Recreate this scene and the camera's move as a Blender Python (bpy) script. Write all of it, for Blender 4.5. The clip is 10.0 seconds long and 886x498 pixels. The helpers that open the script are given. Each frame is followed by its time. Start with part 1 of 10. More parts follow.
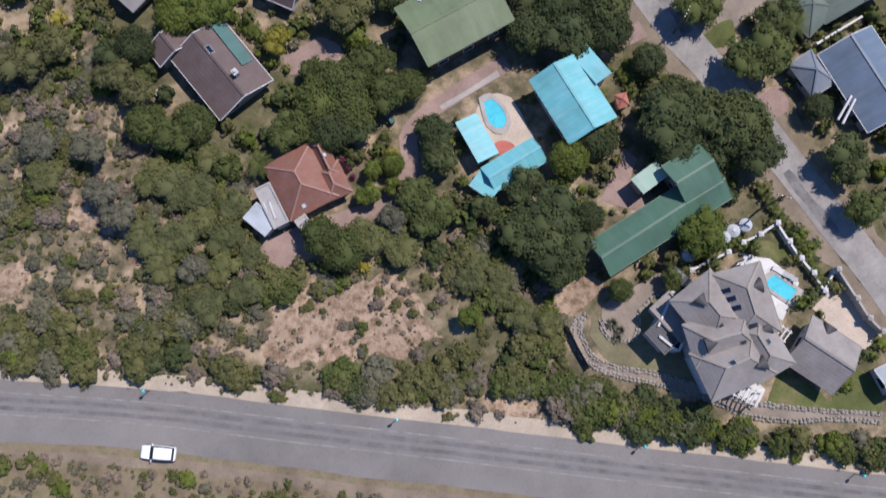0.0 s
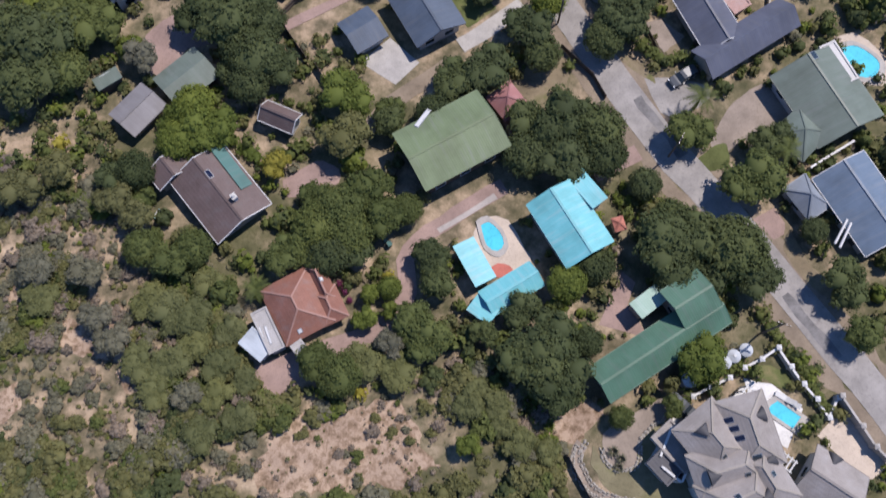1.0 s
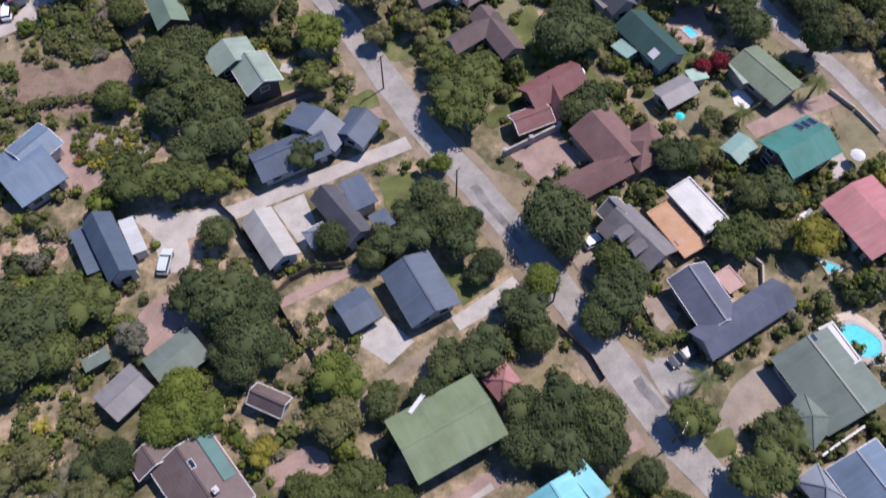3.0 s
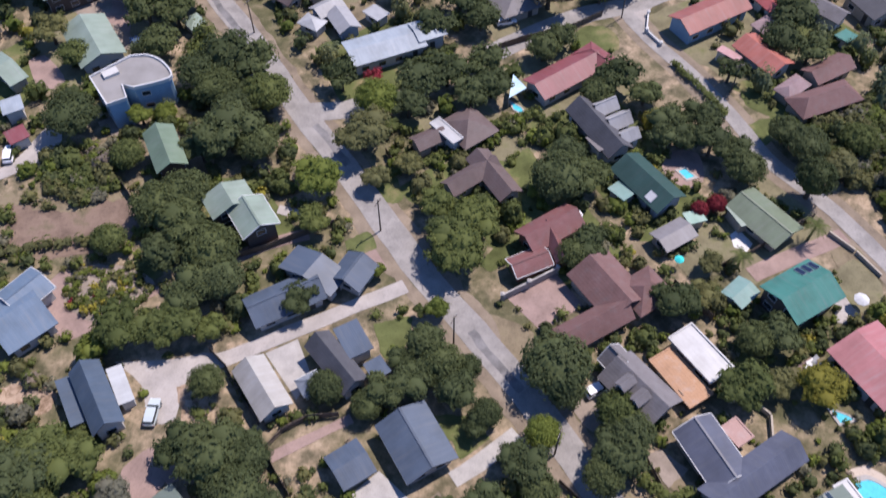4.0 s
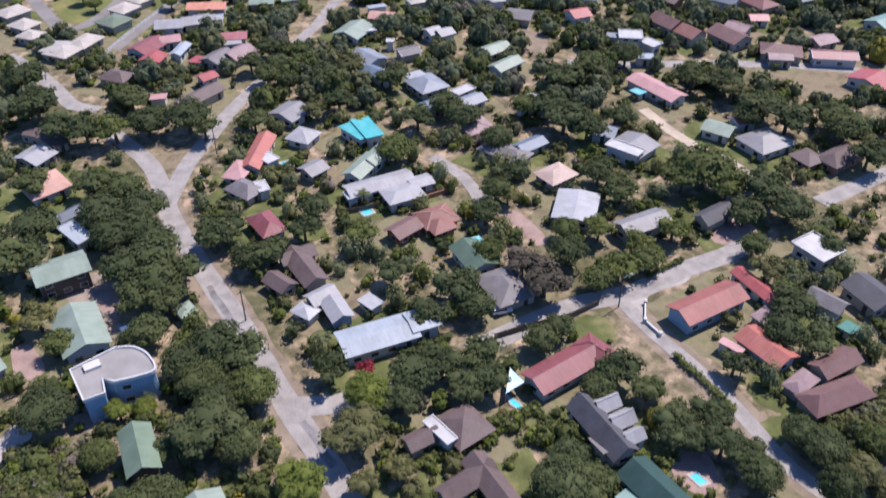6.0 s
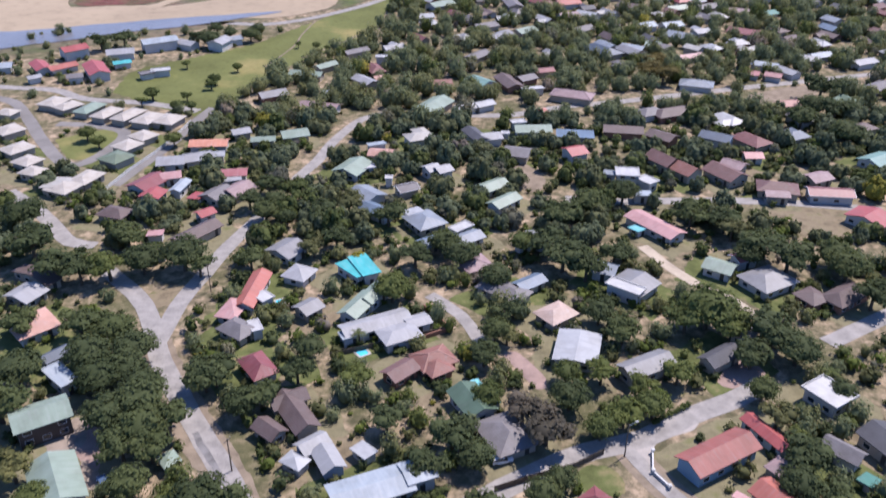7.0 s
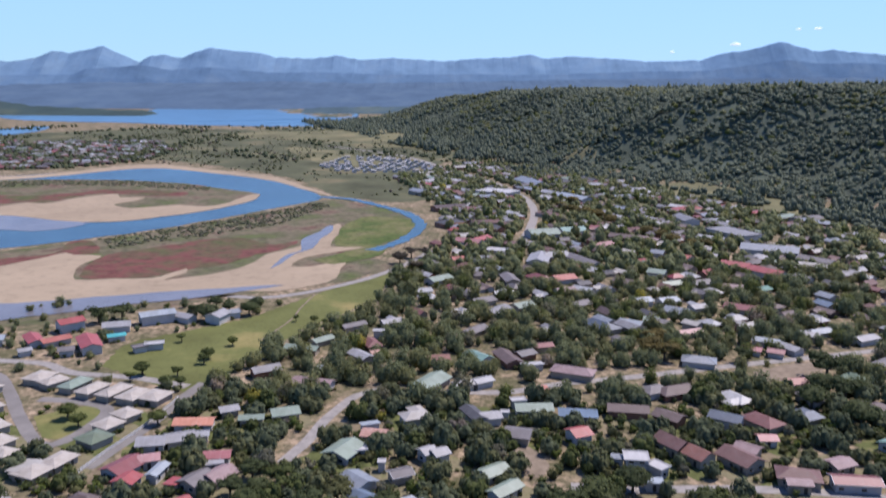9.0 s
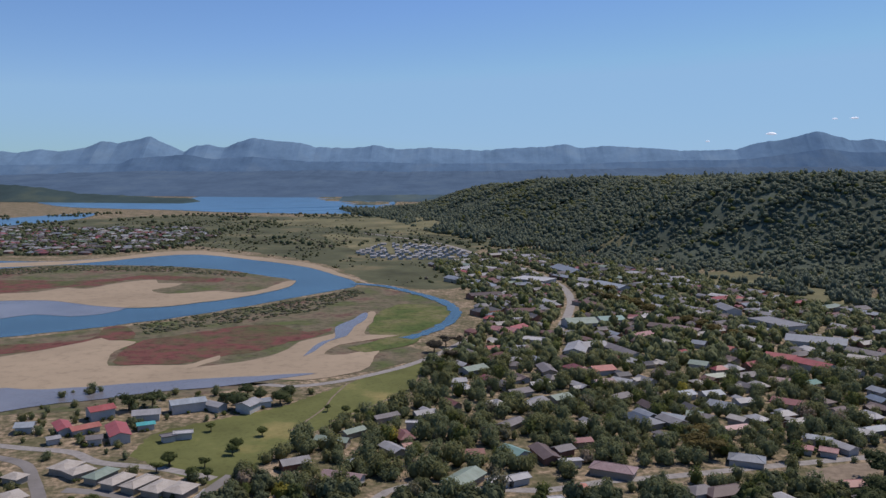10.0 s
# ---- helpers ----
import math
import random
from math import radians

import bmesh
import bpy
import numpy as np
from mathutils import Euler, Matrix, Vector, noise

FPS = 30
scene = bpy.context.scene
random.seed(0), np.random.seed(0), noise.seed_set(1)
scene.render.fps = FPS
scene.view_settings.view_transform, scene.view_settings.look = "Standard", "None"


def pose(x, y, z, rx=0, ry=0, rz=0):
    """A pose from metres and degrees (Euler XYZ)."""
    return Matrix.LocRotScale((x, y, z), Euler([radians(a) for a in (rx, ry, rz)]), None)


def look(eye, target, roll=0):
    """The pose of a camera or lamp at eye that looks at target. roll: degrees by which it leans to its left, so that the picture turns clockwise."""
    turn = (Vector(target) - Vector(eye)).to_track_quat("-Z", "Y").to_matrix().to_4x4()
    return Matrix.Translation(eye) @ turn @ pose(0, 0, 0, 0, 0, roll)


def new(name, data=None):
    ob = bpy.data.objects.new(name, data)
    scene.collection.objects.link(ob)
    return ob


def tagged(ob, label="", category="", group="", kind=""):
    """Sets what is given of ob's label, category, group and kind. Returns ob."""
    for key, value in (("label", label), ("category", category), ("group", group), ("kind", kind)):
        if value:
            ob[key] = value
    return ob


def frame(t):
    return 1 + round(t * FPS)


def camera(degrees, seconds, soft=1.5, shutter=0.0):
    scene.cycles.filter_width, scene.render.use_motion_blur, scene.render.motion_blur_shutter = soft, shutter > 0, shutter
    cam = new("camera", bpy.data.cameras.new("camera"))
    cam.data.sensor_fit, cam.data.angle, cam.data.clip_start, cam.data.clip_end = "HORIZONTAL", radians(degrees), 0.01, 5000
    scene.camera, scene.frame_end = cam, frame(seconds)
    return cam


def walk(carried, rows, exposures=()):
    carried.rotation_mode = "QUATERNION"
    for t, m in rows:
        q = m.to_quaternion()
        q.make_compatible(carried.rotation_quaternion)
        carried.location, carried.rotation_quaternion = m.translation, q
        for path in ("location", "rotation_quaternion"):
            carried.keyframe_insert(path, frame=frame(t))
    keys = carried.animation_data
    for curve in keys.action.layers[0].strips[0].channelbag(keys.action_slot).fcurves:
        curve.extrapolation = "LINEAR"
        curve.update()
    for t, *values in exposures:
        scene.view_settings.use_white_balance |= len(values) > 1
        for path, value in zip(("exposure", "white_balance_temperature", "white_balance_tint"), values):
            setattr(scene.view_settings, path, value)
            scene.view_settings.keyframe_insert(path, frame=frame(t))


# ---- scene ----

# ---- camera path ----
cam = camera(55.57, 10.0, soft=1.45, shutter=0.42)
PATH = [
    (0, (-0.23, -2.23, 109.90), (0.138, 13.099, 11.086), -0.08),
    (0.5, (0.01, 0.53, 110.12), (0.488, 20.440, 12.125), -0.07),
    (1, (0.27, 3.29, 110.33), (0.855, 28.027, 13.436), -0.09),
    (1.5, (0.55, 6.07, 110.53), (1.241, 35.932, 15.095), -0.08),
    (2, (0.84, 8.85, 110.76), (1.643, 44.296, 17.255), -0.12),
    (2.5, (1.15, 11.63, 111.02), (2.035, 52.871, 19.928), -0.15),
    (4, (2.09, 20.00, 111.85), (3.301, 78.265, 30.594), -0.22),
    (4.5, (2.40, 22.76, 112.12), (3.766, 86.563, 35.133), -0.15),
    (5, (2.71, 25.52, 112.37), (4.202, 94.689, 40.161), -0.09),
    (5.5, (3.00, 28.31, 112.59), (4.644, 102.663, 45.742), -0.01),
    (7, (3.87, 36.71, 113.16), (5.831, 123.978, 64.366), 0.17),
    (7.5, (4.13, 39.55, 113.31), (6.205, 130.295, 71.343), 0.22),
    (8, (4.36, 42.42, 113.44), (6.514, 136.148, 78.654), 0.32),
    (8.5, (4.56, 45.30, 113.55), (6.755, 141.483, 86.271), 0.37),
    (9, (4.75, 48.17, 113.59), (6.909, 146.206, 93.998), 0.43),
    (9.1, (4.78, 48.74, 113.58), (6.520, 147.128, 95.797), 0.43),
    (9.2, (4.81, 49.31, 113.57), (6.020, 147.977, 97.370), 0.42),
    (9.3, (4.85, 49.88, 113.56), (5.301, 148.817, 99.063), 0.41),
    (9.4, (4.88, 50.44, 113.55), (4.470, 149.581, 100.450), 0.41),
    (9.5, (4.91, 51.01, 113.55), (3.491, 150.297, 101.685), 0.40),
    (9.6, (4.95, 51.58, 113.52), (2.912, 151.006, 103.039), 0.40),
    (9.7, (4.99, 52.14, 113.49), (2.842, 151.629, 103.615), 0.41),
    (9.8, (5.02, 52.71, 113.47), (2.877, 152.229, 103.957), 0.41),
    (9.9, (5.06, 53.27, 113.44), (2.912, 152.799, 103.998), 0.42),
    (10, (5.09, 53.83, 113.42), (2.948, 153.367, 104.006), 0.42),
]
walk(cam, [(t, look(eye, target, roll)) for t, eye, target, roll in PATH],
     exposures=[(0.0, 0.29, 6700, 16), (1.5, 0.49, 6700, 18), (4.0, 0.62, 6700, 21), (5.5, 0.78, 6700, 21), (7.5, 0.79, 6500, 20), (8.5, 0.74, 6400, 20), (9.0, 0.46, 6700, 21), (9.6, -0.04, 6950, 18), (10.0, -0.20, 7050, 17)])


# ---- sky and sun ----
SUN_AZ, SUN_EL = 52.0, 59.0          # the sun stands ahead and to the right
world = bpy.data.worlds.new("world")
scene.world = world
world.use_nodes = True
wn = world.node_tree.nodes
sky = wn.new("ShaderNodeTexSky")
sky.sky_type = "NISHITA"
sky.sun_disc = False
sky.sun_elevation = radians(SUN_EL)
sky.sun_rotation = radians(SUN_AZ)
sky.altitude = 0
sky.air_density, sky.dust_density, sky.ozone_density = 1.0, 0.0, 8.0
wn["Background"].inputs["Strength"].default_value = 0.12
tint = wn.new("ShaderNodeMix")
tint.data_type, tint.blend_type = "RGBA", "MULTIPLY"
tint.inputs["Factor"].default_value = 1.0
tint.inputs[7].default_value = (0.745, 0.89, 1.065, 1)
world.node_tree.links.new(sky.outputs["Color"], tint.inputs[6])
thin = wn.new("ShaderNodeMix")          # clear dry air: the horizon stays blue
thin.data_type, thin.blend_type = "RGBA", "DARKEN"
thin.inputs["Factor"].default_value = 0.85
thin.inputs[7].default_value = (2.35, 4.5, 7.2, 1)
world.node_tree.links.new(tint.outputs[2], thin.inputs[6])
world.node_tree.links.new(thin.outputs[2], wn["Background"].inputs["Color"])

sun_data = bpy.data.lights.new("sun", "SUN")
sun_data.energy, sun_data.angle, sun_data.color = 4.2, radians(0.55), (1.0, 0.97, 0.93)
sun = new("sun", sun_data)
sun.matrix_world = look((0, 0, 0), (-math.sin(radians(SUN_AZ)) * math.cos(radians(SUN_EL)), -math.cos(radians(SUN_AZ)) * math.cos(radians(SUN_EL)), -math.sin(radians(SUN_EL))))

rng = random.Random(7)


# ---- materials ----
def material(name, base, rough=0.8, metal=0.0, spec=0.3):
    m = bpy.data.materials.new(name)
    m.use_nodes = True
    b = m.node_tree.nodes["Principled BSDF"]
    b.inputs["Base Color"].default_value = (*base, 1)
    b.inputs["Roughness"].default_value = rough
    b.inputs["Metallic"].default_value = metal
    b.inputs["Specular IOR Level"].default_value = spec
    return m


def node(m, kind, **sets):
    n = m.node_tree.nodes.new(kind)
    for k, v in sets.items():
        n.inputs[k].default_value = v
    return n


def link(m, a, ao, b, bi):
    m.node_tree.links.new(a.outputs[ao], b.inputs[bi])


def bsdf(m):
    return m.node_tree.nodes["Principled BSDF"]


def noise_node(m, scale, detail=4.0, rough=0.6, coord="Object", vector=None):
    n = node(m, "ShaderNodeTexNoise", Scale=scale, Detail=detail, Roughness=rough)
    if vector is None:
        c = m.node_tree.nodes.new("ShaderNodeTexCoord")
        link(m, c, coord, n, "Vector")
    else:
        m.node_tree.links.new(vector, n.inputs["Vector"])
    return n


def ramp(m, src, out, stops):
    r = m.node_tree.nodes.new("ShaderNodeValToRGB")
    e = r.color_ramp.elements
    while len(e) < len(stops):
        e.new(0.5)
    for el, (p, c) in zip(e, stops):
        el.position, el.color = p, (*c, 1)
    link(m, src, out, r, "Fac")
    return r


def mix(m, fac_node, fac_out, a, b, mode="MIX"):
    """Mixes two colours; a and b are sockets or rgb triples, fac a socket or number."""
    x = m.node_tree.nodes.new("ShaderNodeMix")
    x.data_type, x.blend_type = "RGBA", mode
    if fac_node is None:
        x.inputs["Factor"].default_value = fac_out
    else:
        link(m, fac_node, fac_out, x, "Factor")
    for s, key in ((a, 6), (b, 7)):
        if isinstance(s, tuple):
            x.inputs[key].default_value = (*s, 1)
        else:
            m.node_tree.links.new(s, x.inputs[key])
    return x.outputs[2]


def set_base(m, socket):
    m.node_tree.links.new(socket, bsdf(m).inputs["Base Color"])


def bump(m, src, out, strength=0.3, dist=0.05):
    b = node(m, "ShaderNodeBump", Strength=strength, Distance=dist)
    link(m, src, out, b, "Height")
    link(m, b, "Normal", bsdf(m), "Normal")


def mul(c, k):
    return tuple(min(1.0, v * k) for v in c)


def speckled(name, base, rough=0.85, scales=(0.15, 2.5), amount=0.35, bumpy=0.4, dist=0.05, spec=0.2, tint=None):
    """A matt surface with stains at one scale and grain at another."""
    m = material(name, base, rough, spec=spec)
    a, b = noise_node(m, scales[0], 4), noise_node(m, scales[1], 6, 0.7)
    ra = ramp(m, a, "Fac", [(0.3, mul(base, 1 - amount)), (0.55, base), (0.75, tint or mul(base, 1 + amount * 0.7))])
    rb = ramp(m, b, "Fac", [(0.25, (0.55, 0.55, 0.55)), (0.5, (1, 1, 1)), (0.8, (1.0, 1.0, 1.0))])
    set_base(m, mix(m, None, 0.7, ra.outputs["Color"], rb.outputs["Color"], "MULTIPLY"))
    bump(m, b, "Fac", bumpy, dist)
    return m


ROOFS = {}


def roof_material(name, base, tiled=False, rough=0.5):
    """Painted corrugated sheets or rows of tiles, faded in streaks down the slope."""
    mean = sum(base) / 3
    base = tuple(0.86 * v + 0.14 * mean for v in base)
    m = material("roof_" + name, base, rough, spec=0.3)
    uv = m.node_tree.nodes.new("ShaderNodeUVMap")
    w = node(m, "ShaderNodeTexWave", Scale=0.62 if tiled else 1.0, Distortion=0.0)
    w.wave_type, w.bands_direction = "BANDS", ("Y" if tiled else "X")
    link(m, uv, "UV", w, "Vector")
    st = node(m, "ShaderNodeMapping")
    st.inputs["Scale"].default_value = (0.7, 0.6, 1) if tiled else (1.3, 0.14, 1)
    link(m, uv, "UV", st, "Vector")
    streak = noise_node(m, 1.0, 5, 0.65, vector=st.outputs["Vector"])
    blotch = noise_node(m, 0.22, 4, 0.6)
    # sheets of 0.76 m lie side by side, each faded a little differently
    br = node(m, "ShaderNodeTexBrick", Scale=1.0)
    br.offset = 0.5 if tiled else 0.0
    br.inputs["Color1"].default_value = (1, 1, 1, 1)
    br.inputs["Color2"].default_value = (0.9, 0.9, 0.9, 1)
    br.inputs["Mortar"].default_value = (0.6, 0.6, 0.6, 1)
    br.inputs["Mortar Size"].default_value = 0.012
    br.inputs["Brick Width"].default_value = 0.3 if tiled else 0.76
    br.inputs["Row Height"].default_value = 0.34 if tiled else 6.0
    link(m, uv, "UV", br, "Vector")
    grey = tuple(0.55 * v + 0.45 * (sum(base) / 3) * 1.15 for v in base)
    c1 = ramp(m, streak, "Fac", [(0.3, mul(base, 0.88)), (0.5, base), (0.78, mul(grey, 1.06))])
    c2 = ramp(m, blotch, "Fac", [(0.32, (0.8, 0.79, 0.77)), (0.55, (1, 1, 1)), (0.8, (1, 1, 1))])
    c = mix(m, None, 1.0, c1.outputs["Color"], c2.outputs["Color"], "MULTIPLY")
    set_base(m, mix(m, None, 0.8 if tiled else 0.35, c, br.outputs["Color"], "MULTIPLY"))
    bump(m, w, "Fac", 0.16 if tiled else 0.16, 0.04)
    ROOFS[name] = m


for name, rgb, tiled in (
    ("brown", (0.125, 0.085, 0.078), True), ("brownred", (0.17, 0.085, 0.075), True), ("redbrown", (0.20, 0.075, 0.07), True),
    ("redtile", (0.25, 0.10, 0.075), True), ("tile", (0.25, 0.10, 0.065), True), ("greybrown", (0.275, 0.245, 0.225), True),
    ("greytile", (0.165, 0.15, 0.152), True), ("charcoal", (0.075, 0.075, 0.085), True), ("salmon", (0.47, 0.25, 0.19), True),
    ("peach", (0.45, 0.32, 0.26), True), ("mauve", (0.29, 0.19, 0.19), True), ("terra", (0.45, 0.15, 0.10), True),
    ("dkteal", (0.045, 0.14, 0.125), False), ("lilac", (0.19, 0.178, 0.178), False), ("olive", (0.14, 0.19, 0.09), False),
    ("olivedk", (0.13, 0.17, 0.105), False), ("dusty", (0.33, 0.14, 0.135), False), ("turq", (0.10, 0.43, 0.47), False),
    ("turqbr", (0.015, 0.36, 0.37), False), ("green", (0.065, 0.155, 0.10), False), ("ltgreen", (0.24, 0.38, 0.30), False),
    ("greendk", (0.075, 0.13, 0.085), False), ("greenmid", (0.125, 0.19, 0.12), False), ("violet", (0.09, 0.10, 0.138), False),
    ("sage", (0.20, 0.265, 0.205), False), ("sagedk", (0.12, 0.155, 0.125), False), ("slate", (0.105, 0.155, 0.22), False),
    ("slatedk", (0.068, 0.095, 0.135), False), ("navy", (0.055, 0.085, 0.125), False), ("bluegrey", (0.19, 0.22, 0.255), False),
    ("bluemid", (0.105, 0.16, 0.225), False), ("bluepale", (0.27, 0.315, 0.35), False), ("ltgrey", (0.36, 0.375, 0.38), False),
    ("creamroof", (0.34, 0.32, 0.285), False), ("ltgreyroof", (0.275, 0.275, 0.28), False), ("grey", (0.195, 0.193, 0.197), False),
    ("white", (0.39, 0.385, 0.375), False), ("whiteblue", (0.36, 0.405, 0.44), False), ("whitegrey", (0.31, 0.32, 0.33), False),
    ("teal", (0.028, 0.175, 0.14), False), ("tealpale", (0.15, 0.28, 0.245), False), ("rose", (0.36, 0.115, 0.12), False),
    ("dkgreen", (0.025, 0.07, 0.06), False), ("maroon", (0.22, 0.055, 0.06), False), ("red", (0.34, 0.062, 0.06), False),
    ("redorange", (0.38, 0.105, 0.075), False), ("redorangedk", (0.29, 0.085, 0.065), False), ("orange", (0.56, 0.22, 0.13), False),
    ("pinkroof", (0.42, 0.215, 0.205), False), ("concrete", (0.36, 0.34, 0.32), True),
    ("stonetile", (0.40, 0.355, 0.30), True), ("decktile", (0.40, 0.20, 0.09), True), ("clay", (0.36, 0.20, 0.165), True),
):
    roof_material(name, rgb, tiled, 0.62 if tiled else 0.5)

WALLS = {k: speckled("wall_" + k, c, 0.85, (0.4, 6.0), 0.12, 0.15, 0.01) for k, c in {
    "white": (0.47, 0.46, 0.435), "cream": (0.36, 0.315, 0.255), "timber": (0.10, 0.075, 0.06), "brick": (0.26, 0.13, 0.09),
    "bluewall": (0.30, 0.35, 0.43), "bluewall2": (0.20, 0.32, 0.42)}.items()}
TRIM = speckled("white_trim", (0.50, 0.50, 0.49), 0.5, (0.5, 8.0), 0.08, 0.05, 0.005)
DARK_TRIM = speckled("dark_trim", (0.06, 0.055, 0.05), 0.5, (0.5, 8.0), 0.1, 0.05, 0.005)
GLASS = material("window_glass", (0.02, 0.028, 0.035), 0.06, spec=0.6)
SOLAR = material("solar_panel", (0.01, 0.013, 0.03), 0.12, spec=0.6)


def ground_material():
    """Sandy coastal soil under dry grass, leaf litter and low green growth."""
    m = material("ground_soil", (0.2, 0.17, 0.11), 0.95, spec=0.1)
    big, mid, small = noise_node(m, 0.045, 5, 0.6), noise_node(m, 0.33, 6, 0.65), noise_node(m, 2.4, 8, 0.75)
    soil = ramp(m, mid, "Fac", [(0.34, (0.085, 0.075, 0.045)), (0.46, (0.16, 0.13, 0.085)), (0.58, (0.31, 0.235, 0.16)), (0.72, (0.44, 0.34, 0.24))])
    green = ramp(m, mid, "Fac", [(0.3, (0.055, 0.058, 0.028)), (0.5, (0.105, 0.098, 0.052)), (0.7, (0.20, 0.165, 0.105))])
    pick = ramp(m, big, "Fac", [(0.40, (0, 0, 0)), (0.56, (1, 1, 1))])
    c = mix(m, pick, "Color", green.outputs["Color"], soil.outputs["Color"])
    grain = ramp(m, small, "Fac", [(0.28, (0.45, 0.45, 0.42)), (0.48, (1, 1, 1)), (0.75, (1.0, 1.0, 1.0))])
    set_base(m, mix(m, None, 0.85, c, grain.outputs["Color"], "MULTIPLY"))
    bump(m, small, "Fac", 0.6, 0.15)
    return m


GROUND = ground_material()
# Floor kept near the crowns' tone, so gaps between trees look less shaded.
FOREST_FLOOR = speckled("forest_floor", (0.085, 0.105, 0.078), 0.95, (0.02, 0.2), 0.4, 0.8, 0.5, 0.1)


def sand_material():
    """Pinkish sand with a net of dry stalks, litter and low tufts."""
    m = material("sandy_soil", (0.36, 0.26, 0.19), 0.95, spec=0.1)
    big, mid, fine = noise_node(m, 0.16, 4), noise_node(m, 0.9, 6, 0.7), noise_node(m, 5.0, 6, 0.7)
    sand = ramp(m, big, "Fac", [(0.3, (0.26, 0.19, 0.14)), (0.55, (0.37, 0.275, 0.20)), (0.75, (0.45, 0.34, 0.24))])
    litter = ramp(m, mid, "Fac", [(0.36, (0.36, 0.33, 0.28)), (0.47, (0.72, 0.68, 0.64)), (0.56, (1, 1, 1))])
    c = mix(m, None, 0.95, sand.outputs["Color"], litter.outputs["Color"], "MULTIPLY")
    grain = ramp(m, fine, "Fac", [(0.3, (0.6, 0.58, 0.55)), (0.5, (1, 1, 1))])
    set_base(m, mix(m, None, 0.8, c, grain.outputs["Color"], "MULTIPLY"))
    bump(m, mid, "Fac", 0.7, 0.15)
    return m


SAND_SOIL = sand_material()
ASPHALT = speckled("asphalt", (0.185, 0.173, 0.162), 0.85, (0.12, 5.0), 0.22, 0.3, 0.02, 0.2)
ASPHALT_PALE = speckled("asphalt_pale", (0.262, 0.245, 0.228), 0.9, (0.35, 3.0), 0.26, 0.3, 0.02, 0.2)
ASPHALT_DARK = speckled("asphalt_dark", (0.152, 0.146, 0.144), 0.85, (0.5, 5.0), 0.3, 0.3, 0.02, 0.2)
VERGE = speckled("sandy_verge", (0.215, 0.172, 0.128), 0.95, (0.3, 3.5), 0.3, 0.5, 0.05, 0.1)
DRY_GRASS = speckled("dry_grass", (0.205, 0.165, 0.108), 0.95, (0.3, 3.0), 0.4, 0.7, 0.08, 0.1, (0.12, 0.12, 0.05))
LAWN = speckled("lawn_grass", (0.105, 0.12, 0.045), 0.95, (0.22, 3.0), 0.45, 0.6, 0.06, 0.1, (0.23, 0.18, 0.10))
DRY_LAWN = speckled("dry_lawn", (0.185, 0.165, 0.10), 0.95, (0.25, 3.0), 0.35, 0.5, 0.06, 0.1, (0.125, 0.13, 0.055))
GRAVEL = speckled("brown_gravel", (0.255, 0.21, 0.172), 0.95, (0.3, 4.0), 0.3, 0.5, 0.04, 0.1)
DRY_FIELD = speckled("dry_field", (0.20, 0.142, 0.108), 0.95, (0.22, 2.2), 0.45, 0.7, 0.1, 0.1, (0.12, 0.105, 0.06))
PARK = speckled("park_grass", (0.125, 0.135, 0.048), 0.95, (0.02, 0.5), 0.35, 0.5, 0.1, 0.1, (0.29, 0.23, 0.10))
BRICK_PAVE = speckled("brick_paving", (0.275, 0.195, 0.168), 0.9, (0.3, 4.0), 0.25, 0.4, 0.02, 0.2)
PALE_PAVE = speckled("pale_paving", (0.345, 0.315, 0.29), 0.9, (0.3, 4.0), 0.2, 0.4, 0.02, 0.2)
BEIGE_PAVE = speckled("beige_paving", (0.46, 0.385, 0.315), 0.9, (0.3, 4.0), 0.15, 0.3, 0.02, 0.2)
WHITE_PAVE = speckled("white_paving", (0.56, 0.55, 0.53), 0.9, (0.4, 3.0), 0.2, 0.3, 0.02, 0.2)
RED_TILE = speckled("red_tiles", (0.42, 0.13, 0.10), 0.7, (0.5, 5.0), 0.2, 0.2, 0.01, 0.2)
SAND_LANE = speckled("sand_lane", (0.40, 0.335, 0.26), 0.95, (0.25, 3.0), 0.22, 0.4, 0.04, 0.1)
CONCRETE = speckled("pale_concrete", (0.35, 0.33, 0.305), 0.9, (0.5, 6.0), 0.2, 0.2, 0.01, 0.2)
STONE = speckled("grey_stone", (0.31, 0.285, 0.25), 0.95, (0.8, 6.0), 0.35, 0.6, 0.05, 0.1)
POOL_WATER = speckled("pool_water", (0.06, 0.46, 0.57), 0.5, (0.4, 2.0), 0.12, 0.25, 0.05, 0.05)
BARK = speckled("bark", (0.12, 0.095, 0.07), 0.95, (1.0, 8.0), 0.3, 0.6, 0.03, 0.1)
METAL = material("grey_metal", (0.35, 0.36, 0.37), 0.4, 0.7)


